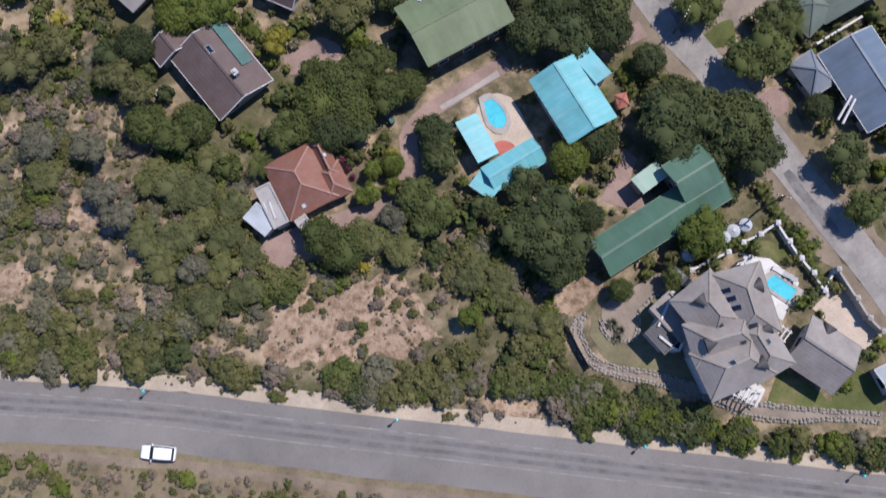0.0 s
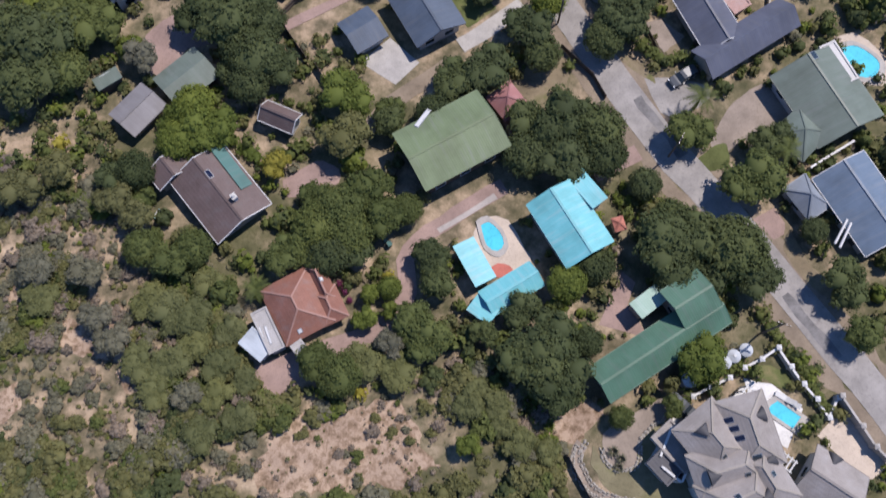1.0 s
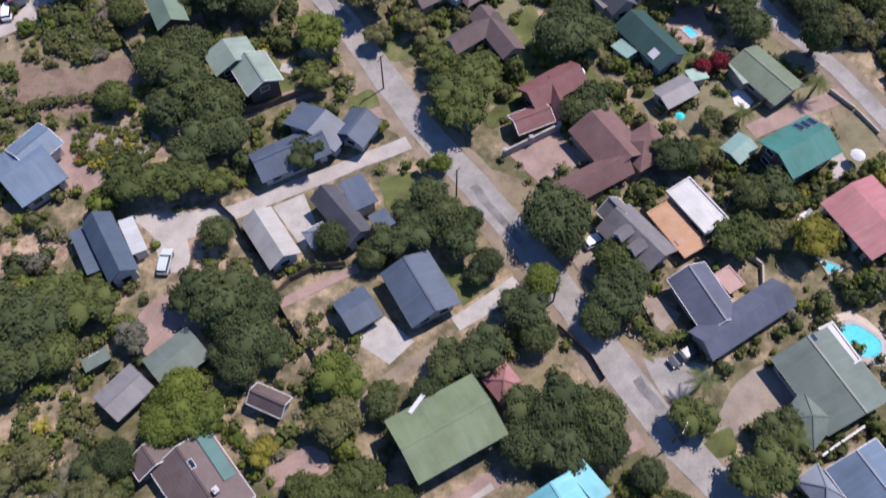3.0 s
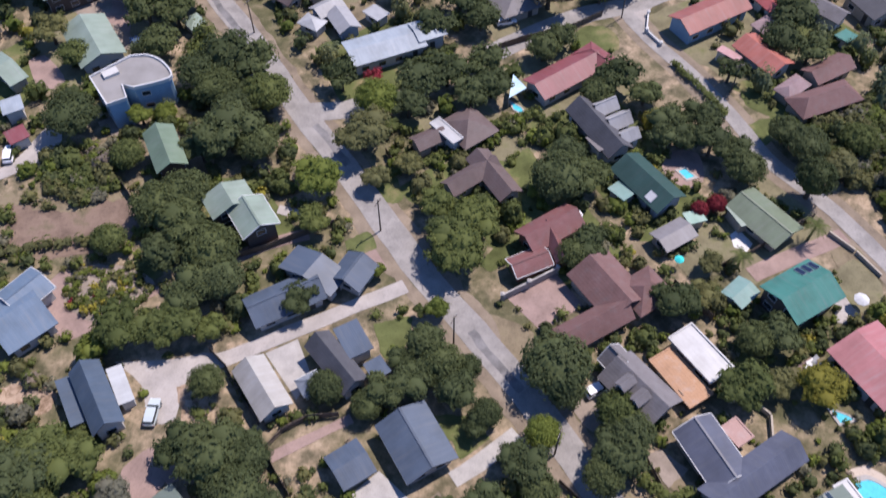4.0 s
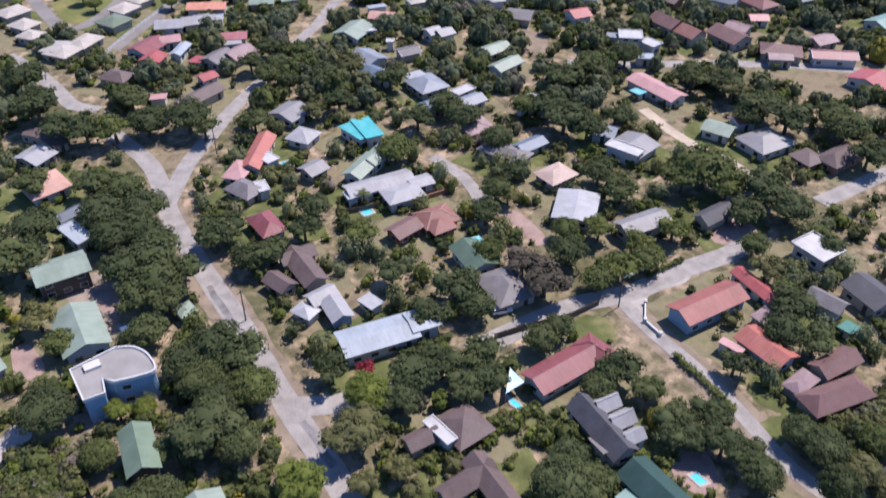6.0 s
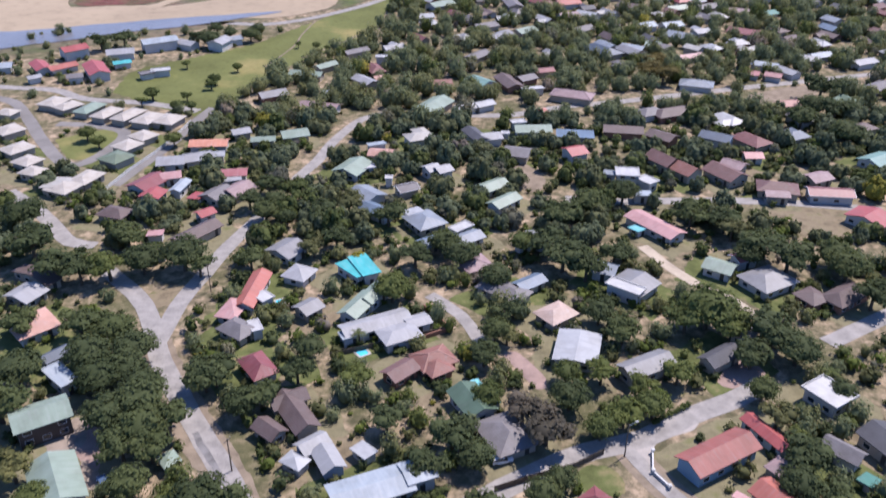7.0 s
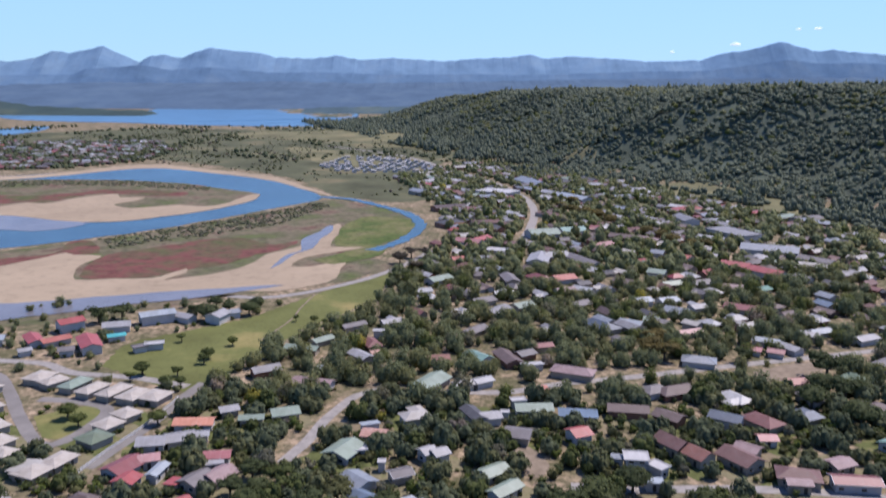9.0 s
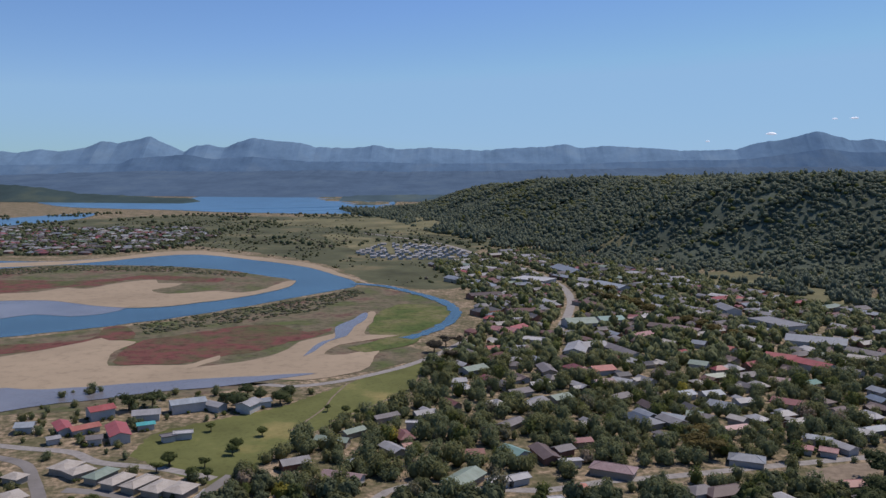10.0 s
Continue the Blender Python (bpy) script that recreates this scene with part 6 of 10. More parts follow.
building("house", "long olive green roof bungalow",
         (56.0, 102.6, -55, 10.6, 6.9, 2.4, 1.3, "g", "olivedk", "cream"),
         (52.3, 103.2, -68, 4.4, 2.7, 2.2, 0.3, "m", "sage", "cream"))
building("shed", "grey sheet roof shed",
         (40.8, 99.6, 30, 6.5, 4.5, 2.2, 0.7, "g", "lilac", "cream"))
building("shed", "pale green roof lean-to shed",
         (44.9, 103.2, 15, 3.2, 2.7, 2.0, 0.3, "m", "ltgreen", "cream"))
building("house", "dark green roof house with a roof light",
         (38.3, 110.3, -57, 11.8, 6.6, 2.7, 1.9, "g", "dkgreen", "white"),
         (34.0, 109.1, 37, 3.4, 3.8, 2.2, 0.3, "m", "tealpale", "white"))
building("house", "brown tiled bungalow with an L plan",
         (8.9, 112.9, 36, 10.5, 4.0, 2.4, 1.5, "g", "brown", "cream"),
         (12.7, 112.9, -61, 11.1, 4.6, 2.4, 1.5, "g", "brown", "cream"))
building("house", "brown hipped roof house with a white flat link",
         (8.8, 124.4, 36, 7.7, 8.2, 2.4, 1.8, "h", "brown", "cream"),
         (1.8, 121.8, 31, 6.1, 3.9, 2.4, 1.2, "g", "brown", "cream"),
         (4.9, 122.7, 39, 2.4, 6.6, 3.2, 0.2, "f", "white", "white"))
building("house", "charcoal roof house with pale dormers",
         (31.8, 122.9, -63, 13.5, 5.4, 2.9, 2.2, "g", "charcoal", "white"),
         (33.4, 128.2, 27, 4.6, 3.4, 2.9, 1.5, "g", "ltgreyroof", "white"),
         (35.3, 124.6, 27, 4.6, 3.4, 2.9, 1.5, "g", "ltgreyroof", "white"),
         (36.6, 121.0, 27, 3.8, 3.0, 2.9, 1.3, "g", "ltgreyroof", "white"),
         (31.6, 119.8, 27, 3.4, 4.2, 2.7, 0.4, "m", "greytile", "white"))
building("house", "long maroon metal roof house",
         (27.6, 137.6, 34, 15.5, 6.6, 2.7, 1.4, "g", "maroon", "white"),
         (34.0, 141.2, -50, 8.5, 5.6, 2.7, 1.3, "h", "maroon", "white"))
building("house", "long white metal roof hall",
         (-6.4, 146.4, 22, 15.0, 7.6, 3.0, 0.8, "g", "bluepale", "white"),
         (2.0, 150.0, 22, 6.0, 6.0, 3.5, 0.6, "g", "bluepale", "white"))
building("house", "grey gabled house with blue walls",
         (-18.1, 158.7, 39, 6.3, 4.6, 2.4, 1.2, "g", "ltgreyroof", "bluewall"),
         (-14.7, 154.5, -63, 7.1, 4.8, 2.4, 1.2, "g", "ltgreyroof", "bluewall"))
building("shed", "white pyramid roof pavilion",
         (-20.9, 154.5, 56, 3.8, 5.0, 2.1, 0.8, "p", "whitegrey", "white"))
building("shed", "white sheet roof carport",
         (-8.3, 157.1, 43, 3.4, 4.7, 2.0, 0.3, "m", "whitegrey", "white"))
building("house", "brown tiled house with crossing gables",
         (-22.6, 168.0, -59, 13.0, 5.6, 2.4, 1.6, "g", "brown", "cream"),
         (-27.0, 163.2, -42, 6.6, 4.6, 2.3, 1.3, "g", "brown", "cream"),
         (-24.6, 172.2, 30, 8.0, 4.8, 2.4, 1.4, "g", "brown", "cream"))
building("house", "maroon tiled hipped roof house",
         (-32.7, 183.5, -56, 9.5, 6.0, 2.6, 1.6, "h", "maroon", "white"))
building("house", "brown box gabled cottage",
         (-2.0, 181.5, 43, 7.6, 5.5, 2.4, 1.2, "g", "brownred", "brick"))
building("house", "red brown hipped roof house",
         (5.2, 185.8, 28, 8.9, 7.4, 2.4, 1.6, "h", "redtile", "brick"),
         (5.8, 182.8, -58, 6.3, 6.2, 2.4, 1.4, "h", "redtile", "brick"))
building("house", "green metal roof house with a teal veranda strip",
         (12.9, 170.9, -64, 10.0, 7.0, 2.7, 1.4, "g", "greendk", "white"),
         (15.8, 174.0, -61, 9.0, 2.1, 2.2, 0.3, "m", "turq", "white"))
building("house", "purple grey hipped roof house",
         (18.9, 161.0, 26, 9.1, 11.0, 2.4, 1.6, "h", "greytile", "cream"))
building("house", "pale grey modern house with low roofs",
         (-8.2, 199.6, 26, 17.0, 6.0, 2.7, 0.9, "g", "ltgreyroof", "white"),
         (-2.6, 195.0, 26, 9.4, 7.0, 2.9, 0.9, "h", "ltgreyroof", "white"),
         (-13.2, 195.4, 26, 6.0, 3.6, 2.5, 0.3, "f", "bluepale", "white"),
         (1.6, 200.4, 26, 6.0, 5.0, 2.6, 0.6, "g", "ltgreyroof", "white"))
building("house", "green metal roof house with stepped wings",
         (-12.4, 207.6, 62, 12.0, 5.6, 2.7, 1.3, "g", "sage", "white"),
         (-9.4, 212.0, 62, 9.0, 5.0, 3.0, 1.2, "g", "sage", "white"))
building("house", "bright turquoise roof two storey house",
         (-15.2, 224.1, 38, 4.3, 10.5, 3.0, 0.6, "m", "turqbr", "white"),
         (-12.3, 225.2, 24, 5.1, 12.1, 3.4, 0.6, "m", "turqbr", "white"))
building("house", "red orange roof house with white terraces",
         (-39.2, 214.9, 83, 16.8, 5.2, 2.7, 1.4, "g", "redorange", "white"),
         (-42.7, 206.8, 74, 8.7, 5.6, 2.4, 1.0, "p", "pinkroof", "white"),
         (-36.1, 211.5, 45, 3.8, 4.6, 2.8, 0.2, "f", "white", "white"))
building("house", "dark grey hipped roof house",
         (-39.9, 198.2, 53, 6.4, 8.4, 2.4, 1.6, "h", "greytile", "cream"),
         (-35.9, 198.8, 25, 2.8, 5.0, 2.7, 0.2, "f", "white", "white"))
building("house", "salmon tiled hipped roof house",
         (-87.8, 200.8, 42, 9.7, 10.3, 2.6, 1.8, "h", "salmon", "white"))
building("house", "slate roof house with a pale flat wing",
         (-77.7, 188.3, 50, 6.5, 4.1, 2.7, 1.0, "g", "slatedk", "white"),
         (-73.7, 180.3, 47, 4.1, 9.3, 3.2, 0.2, "f", "bluepale", "white"))
building("house", "sage roof house with a dark balcony",
         (-71.7, 165.8, 31, 10.9, 8.1, 4.6, 1.5, "g", "sage", "timber"))
building("house", "sage green gabled house with a paved yard",
         (-62.7, 149.0, -60, 13.5, 8.9, 3.0, 1.7, "g", "sage", "white"))
curved_villa([(-59.1, 134.8), (-52.8, 140.3), (-49.4, 140.4), (-46.2, 138.3), (-44.2, 134.6), (-47.3, 132.8), (-50.5, 131.8), (-52.6, 132.6), (-51.2, 129.3), (-54.5, 127.6)], 6.2)
building("house", "green gabled timber house",
         (-43.2, 118.6, -66, 10.2, 5.5, 4.4, 1.6, "g", "greenmid", "timber"))
building("shed", "small grey green roof garage",
         (-44.4, 155.3, 39, 3.6, 4.1, 2.1, 0.7, "h", "sage", "cream"))
building("house", "grey roof house with a red annex",
         (-77.5, 141.6, 45, 3.8, 10.0, 2.7, 1.3, "g", "sage", "cream"))
building("shed", "pale blue roof outbuilding",
         (-73.6, 131.7, 27, 3.8, 4.7, 2.6, 0.5, "m", "bluepale", "white"))
building("shed", "red metal roof carport",
         (-71.0, 124.8, 36, 3.6, 4.1, 2.1, 0.3, "m", "maroon", "white"))
building("house", "orange red roof house with blue walls",
         (58.1, 154.1, 29, 16.1, 6.8, 3.2, 1.5, "g", "redorangedk", "bluewall2"))
building("house", "red roof rear wing beside a yard",
         (69.6, 160.4, -64, 10.9, 3.8, 2.4, 0.9, "g", "red", "white"))
building("house", "orange red gabled house with white parapets",
         (65.7, 141.9, -58, 10.3, 6.4, 2.7, 1.4, "g", "redorange", "white"),
         (59.6, 142.7, -45, 4.7, 2.3, 2.2, 0.3, "m", "pinkroof", "white"))
building("house", "mauve hipped roof house with three wings",
         (69.2, 133.3, 37, 6.7, 3.8, 2.2, 1.1, "h", "mauve", "cream"),
         (76.9, 137.5, 28, 9.7, 4.8, 2.6, 1.3, "g", "brownred", "cream"),
         (73.8, 129.6, 21, 13.4, 5.8, 2.6, 1.8, "h", "brownred", "cream"))
building("shed", "mauve pyramid roof outbuilding",
         (68.6, 151.1, 35, 4.8, 3.6, 2.2, 0.9, "p", "mauve", "cream"))
building("house", "white flat roofed garden house",
         (86.5, 171.5, 31, 7.5, 8.5, 3.2, 0.4, "f", "white", "white"))
building("house", "charcoal tiled roof house",
         (91.8, 156.8, -67, 9.3, 8.0, 2.9, 1.8, "g", "charcoal", "cream"))
building("house", "grey gabled house with white parapets",
         (82.0, 154.7, -48, 7.6, 4.9, 2.7, 1.4, "g", "greytile", "white"))
building("shed", "small teal roof shed",
         (83.7, 147.6, 33, 3.4, 3.1, 1.9, 0.3, "m", "teal", "white"))
building("house", "mid grey metal roof house",
         (51.1, 182.0, 27, 12.5, 6.3, 2.9, 1.4, "g", "grey", "cream"))
building("house", "white and grey low roofed house",
         (37.4, 189.1, 74, 12.2, 9.9, 2.7, 0.6, "g", "whitegrey", "white"))
building("house", "peach tiled hipped roof house",
         (34.6, 203.4, 36, 8.8, 7.3, 2.4, 1.4, "h", "peach", "cream"))
building("house", "grey and blue roof house",
         (23.1, 214.4, 51, 7.3, 13.1, 2.4, 1.3, "h", "greytile", "cream"),
         (29.8, 217.7, 36, 8.7, 5.1, 2.4, 1.0, "g", "slate", "cream"))
building("house", "mauve brown roof bungalow",
         (16.2, 228.3, 26, 8.2, 9.2, 2.4, 1.3, "h", "mauve", "cream"))
building("house", "pale slate hipped roof house",
         (3.4, 252.7, 32, 9.5, 10.9, 2.6, 1.5, "h", "bluegrey", "cream"),
         (5.2, 240.0, 33, 7.2, 5.8, 2.4, 1.0, "g", "slate", "cream"))
building("house", "sage gabled house with green walls",
         (27.4, 265.0, 44, 11.0, 5.9, 2.6, 1.2, "g", "sage", "white"),
         (25.0, 276.3, 38, 9.4, 6.6, 2.6, 1.2, "g", "sage", "white"))
building("house", "white gabled house with grey ridges",
         (56.0, 216.4, 44, 9.9, 10.3, 2.7, 1.2, "g", "grey", "white"),
         (53.1, 213.0, 51, 4.3, 9.4, 3.8, 0.3, "f", "white", "white"))
building("house", "slate grey hipped roof house",
         (90.7, 218.1, 28, 12.1, 10.2, 2.6, 1.6, "h", "grey", "white"))
building("house", "brown tiled hipped roof house with a garage",
         (107.4, 210.3, 33, 13.6, 6.8, 2.6, 1.8, "h", "brown", "brick"),
         (98.8, 209.8, 28, 7.0, 6.9, 2.4, 1.2, "h", "brown", "brick"))
building("house", "long pink metal roof bungalow",
         (69.3, 248.8, -56, 17.9, 7.3, 2.6, 1.0, "g", "pinkroof", "white"))
building("shed", "sea green canvas canopy",
         (64.6, 247.9, 32, 5.2, 4.3, 1.9, 0.4, "m", "turq", "white"))
building("house", "dark grey tiled roof house",
         (68.3, 185.3, 34, 10.1, 5.1, 2.6, 1.4, "g", "charcoal", "cream"),
         (76.7, 194.2, 38, 6.2, 4.5, 2.4, 1.0, "g", "grey", "cream"))
building("house", "bright red roof house with white gables",
         (133.2, 252.3, 38, 9.4, 11.6, 2.7, 1.5, "g", "red", "white"))
building("house", "brown tiled bungalow among trees",
         (-87.4, 259.5, 69, 7.1, 9.2, 2.4, 1.4, "h", "brown", "cream"))
building("house", "red metal roof bungalow",
         (-80.0, 272.1, 77, 6.5, 7.2, 2.4, 1.0, "g", "red", "white"))
building("shed", "small red metal roof garage",
         (-66.1, 270.5, 68, 5.1, 4.7, 2.2, 0.4, "m", "red", "white"))
building("shed", "small pink metal roof garage",
         (-72.1, 246.3, 93, 3.4, 4.7, 2.2, 0.3, "m", "pinkroof", "white"))
building("shed", "small rose metal roof outbuilding",
         (-67.9, 235.5, 100, 4.5, 3.4, 2.1, 0.3, "m", "dusty", "white"))
building("house", "brown roof house with grey gable",
         (-60.7, 245.9, 54, 15.1, 6.4, 2.6, 1.4, "g", "brown", "cream"))
building("house", "cream flat roofed townhouse",
         (-110.5, 279.2, 74, 8.6, 10.3, 2.6, 0.5, "g", "creamroof", "cream"))
building("house", "grey gabled houses with pale trim",
         (-33.8, 236.1, 55, 8.6, 9.1, 2.6, 1.4, "g", "grey", "white"),
         (-28.9, 223.6, 64, 7.3, 7.2, 2.4, 1.3, "h", "ltgreyroof", "white"))
building("house", "brown gabled roof wing",
         (-96.1, 223.6, 59, 4.5, 14.8, 2.4, 1.3, "g", "brown", "cream"),
         (-95.1, 214.7, 64, 7.4, 8.5, 2.4, 1.2, "g", "ltgreyroof", "cream"))
building("house", "large grey tiled villa with many hipped roofs",
         (32.1, 5.2, -54, 7.8, 6.4, 5.4, 1.9, "h", "greybrown", "white"),
         (36.4, 6.0, -77, 8.8, 6.2, 5.5, 1.9, "h", "greybrown", "white"),
         (33.2, 1.9, 14, 8.4, 5.4, 5.6, 1.8, "h", "greybrown", "white"),
         (34.2, -1.2, 22, 8.6, 6.2, 5.6, 1.9, "h", "greybrown", "white"),
         (37.6, 0.8, 28, 5.4, 7.6, 5.3, 1.7, "h", "greybrown", "white"),
         (28.4, 4.6, -50, 5.8, 3.4, 3.0, 0.25, "f", "greybrown", "white"),
         # charcoal roof in place of the shaded void behind the balcony parapet
         (26.6, 2.2, -50, 3.6, 2.6, 2.9, 0.3, "f", "charcoal", "white"))
building("house", "grey tiled garage block with a dormer",
         (46.2, -0.4, -36, 6.9, 6.9, 2.7, 2.0, "g", "greybrown", "white"))
building("house", "terracotta tiled house with hipped roofs and a carport",
         (-17.7, 23.1, 27, 6.9, 8.0, 2.6, 2.0, "h", "tile", "cream"),
         (-14.6, 25.9, 25, 2.3, 5.4, 2.4, 1.3, "h", "tile", "cream"),
         (-13.6, 23.1, 24, 3.4, 4.5, 2.4, 1.2, "h", "tile", "cream"),
         (-21.3, 20.0, 26, 2.2, 5.8, 2.7, 0.2, "f", "concrete", "white"),
         (-22.7, 18.3, 49, 2.7, 3.8, 2.5, 0.1, "f", "whiteblue", "white"),
         (-17.4, 17.8, 35, 1.7, 1.6, 2.4, 0.1, "f", "concrete", "white"))
building("shed", "blue and white metal roof shed beside lawn",
         (54.5, -3.7, 23, 2.5, 3.8, 2.1, 0.7, "g", "bluepale", "white"))
far_house(-142.2, 357.0, 72, 10.6, 9.1, 2.6, 1.1, "h", "stonetile", "cream")
far_house(-135.0, 352.3, 54, 9.7, 7.8, 2.6, 1.1, "h", "stonetile", "cream")
far_house(-125.7, 349.4, 69, 12.4, 7.0, 2.6, 1.1, "h", "sage", "cream")
far_house(-117.3, 344.1, 67, 12.2, 7.2, 2.6, 1.1, "h", "stonetile", "cream")
far_house(-108.6, 342.0, 66, 13.6, 7.3, 2.6, 1.1, "h", "stonetile", "cream")
far_house(-100.1, 338.0, 68, 11.8, 8.8, 2.6, 1.1, "h", "stonetile", "cream")
far_house(-92.2, 336.7, 70, 10.3, 9.6, 2.6, 1.1, "h", "stonetile", "cream")
far_house(-96.8, 320.3, 56, 7.9, 8.8, 2.6, 1.1, "h", "stonetile", "cream")
far_house(-99.7, 311.5, 58, 8.5, 8.4, 2.6, 1.1, "h", "stonetile", "cream")
far_house(-100.1, 300.6, 58, 9.2, 9.4, 2.6, 1.1, "h", "olivedk", "cream")
far_house(-104.5, 284.3, 68, 10.3, 7.7, 2.6, 1.1, "h", "stonetile", "cream")
far_house(-108.9, 277.1, 66, 9.0, 9.4, 2.6, 1.1, "h", "stonetile", "cream")
far_house(-155.4, 345.2, 72, 6.6, 8.1, 2.6, 1.1, "h", "stonetile", "cream")
far_house(-147.1, 326.9, 49, 9.0, 9.8, 2.6, 1.1, "h", "stonetile", "cream")
far_house(-136.7, 309.2, 52, 9.6, 8.9, 2.6, 1.1, "h", "stonetile", "cream")
far_house(-128.7, 298.1, 61, 7.6, 8.5, 2.6, 1.1, "h", "stonetile", "cream")
far_house(-123.4, 289.5, 69, 6.7, 7.5, 2.6, 1.1, "h", "stonetile", "cream")
far_house(-158.5, 424.8, 42, 11.9, 9.0, 4.6, 1.5, "g", "red", "white")
far_house(-166.1, 404.4, -55, 15.0, 7.0, 2.6, 1.2, "g", "red", "white")
far_house(-156.3, 403.4, 44, 12.7, 7.0, 2.6, 1.2, "g", "redorange", "white")
far_house(-139.0, 396.9, -61, 19.0, 9.0, 3.6, 1.5, "g", "red", "white")
far_house(-137.0, 423.9, 18, 12.7, 9.0, 3.2, 1.5, "g", "ltgreyroof", "white")
far_house(-131.8, 408.9, 28, 8.1, 5.0, 2.7, 0.9, "g", "turqbr", "white")
far_house(-122.9, 438.0, 30, 16.8, 9.0, 4.6, 1.5, "g", "bluepale", "white")
far_house(-110.8, 439.9, -31, 12.9, 7.0, 3.0, 1.2, "g", "ltgreyroof", "white")
far_house(-94.3, 438.9, 72, 11.3, 9.0, 4.0, 1.5, "g", "ltgreyroof", "white")
far_house(-89.7, 446.8, 32, 8.5, 7.0, 3.0, 1.2, "g", "bluegrey", "white")
far_house(-116.5, 393.5, 35, 6.2, 5.0, 2.6, 0.3, "f", "greytile", "white")
far_house(-111.4, 397.2, 18, 8.4, 5.0, 2.8, 0.3, "f", "white", "white")
far_house(-182.0, 403.5, 13, 8.2, 8.0, 3.0, 1.4, "g", "bluepale", "white")
far_house(-145.3, 388.5, 22, 6.9, 6.0, 2.9, 1.1, "g", "greytile", "white")
far_house(-162.7, 388.5, 38, 5.9, 5.0, 2.5, 0.9, "g", "ltgreyroof", "white")
far_house(-71.7, 312.9, 2, 13.5, 7.0, 2.5, 1.2, "g", "orange", "white")
far_house(-80.7, 296.6, 9, 9.3, 8.0, 2.9, 1.4, "g", "ltgreyroof", "white")
far_house(-72.9, 300.4, 22, 9.5, 8.0, 2.7, 1.4, "g", "ltgreyroof", "white")
far_house(-67.2, 302.9, 10, 6.0, 5.0, 2.6, 0.9, "g", "whitegrey", "white")
far_house(-83.7, 280.1, 62, 11.5, 9.0, 2.6, 1.5, "g", "maroon", "white")
far_house(-77.7, 284.7, 17, 6.7, 6.0, 2.9, 1.1, "g", "pinkroof", "white")
far_house(-72.7, 276.8, 79, 9.0, 4.0, 2.9, 0.7, "g", "bluepale", "white")
far_house(-57.8, 286.6, 6, 8.5, 6.0, 2.9, 1.1, "g", "rose", "white")
far_house(-58.1, 281.9, 16, 6.8, 5.0, 2.6, 0.5, "m", "ltgreyroof", "white")
far_house(-60.1, 271.6, 61, 9.2, 8.0, 2.6, 1.4, "g", "greytile", "cream")
far_house(-54.4, 274.6, 55, 9.4, 8.0, 2.6, 1.4, "g", "mauve", "cream")
far_house(-60.7, 257.8, 44, 5.5, 5.0, 2.9, 0.9, "g", "red", "white")
far_house(-43.2, 321.6, 20, 10.0, 8.0, 2.5, 1.4, "g", "sage", "cream")
far_house(-53.5, 316.4, 7, 8.8, 5.0, 2.5, 0.9, "g", "sage", "cream")
far_house(-62.9, 323.8, 26, 7.0, 6.0, 2.6, 1.1, "g", "ltgreyroof", "cream")
far_house(-37.2, 350.7, -18, 16.1, 8.0, 2.5, 1.4, "g", "mauve", "white")
far_house(-47.2, 391.7, -14, 15.0, 7.0, 2.7, 1.2, "g", "sage", "cream")
far_house(-40.3, 404.0, 46, 11.3, 6.0, 2.5, 1.1, "g", "sage", "cream")
far_house(-36.1, 366.2, 21, 4.6, 5.0, 2.7, 0.9, "g", "bluepale", "white")
far_house(-28.4, 424.9, 38, 13.0, 6.0, 2.9, 1.1, "g", "greytile", "cream")
far_house(-16.0, 414.2, -1, 5.4, 4.0, 3.4, 0.3, "f", "white", "white")
far_house(-21.5, 381.4, -52, 12.6, 7.0, 2.9, 1.2, "g", "ltgreyroof", "cream")
far_house(-16.1, 384.6, 25, 4.4, 5.0, 2.9, 0.9, "g", "salmon", "white")
far_house(9.9, 377.9, 8, 10.4, 7.0, 2.9, 1.2, "g", "redtile", "white")
far_house(7.0, 350.2, 59, 16.8, 10.0, 2.9, 1.7, "g", "sage", "cream")
far_house(19.1, 348.6, 24, 8.6, 6.0, 2.6, 1.1, "g", "white", "white")
far_house(26.7, 351.9, 31, 8.3, 6.0, 2.7, 1.1, "g", "whitegrey", "white")
far_house(27.9, 418.6, 53, 15.0, 7.0, 2.5, 1.2, "g", "greytile", "cream")
far_house(27.1, 381.1, -50, 11.9, 8.0, 2.5, 1.4, "g", "tealpale", "white")
far_house(39.1, 379.6, -73, 16.9, 8.0, 2.6, 1.4, "g", "brown", "brick")
far_house(46.7, 383.6, 34, 9.0, 7.0, 2.9, 1.2, "g", "greytile", "brick")
far_house(48.2, 370.5, 14, 9.2, 5.0, 2.6, 0.5, "m", "white", "white")
far_house(55.6, 394.6, 16, 9.3, 6.0, 2.7, 1.1, "g", "maroon", "cream")
far_house(63.2, 362.2, -24, 17.3, 9.0, 2.9, 1.7, "h", "mauve", "cream")
far_house(48.7, 343.6, 9, 4.4, 5.0, 2.7, 1.0, "p", "terra", "cream")
far_house(21.8, 318.6, -68, 13.0, 6.0, 2.9, 1.1, "g", "charcoal", "white")
far_house(27.0, 316.9, 13, 7.7, 7.0, 2.9, 1.2, "g", "ltgreyroof", "white")
far_house(32.5, 319.7, -1, 3.0, 3.0, 3.0, 0.3, "f", "white", "white")
far_house(42.9, 324.6, 2, 13.6, 8.0, 2.7, 1.4, "g", "sage", "white")
far_house(38.2, 331.4, 13, 5.7, 4.0, 2.9, 0.3, "f", "white", "white")
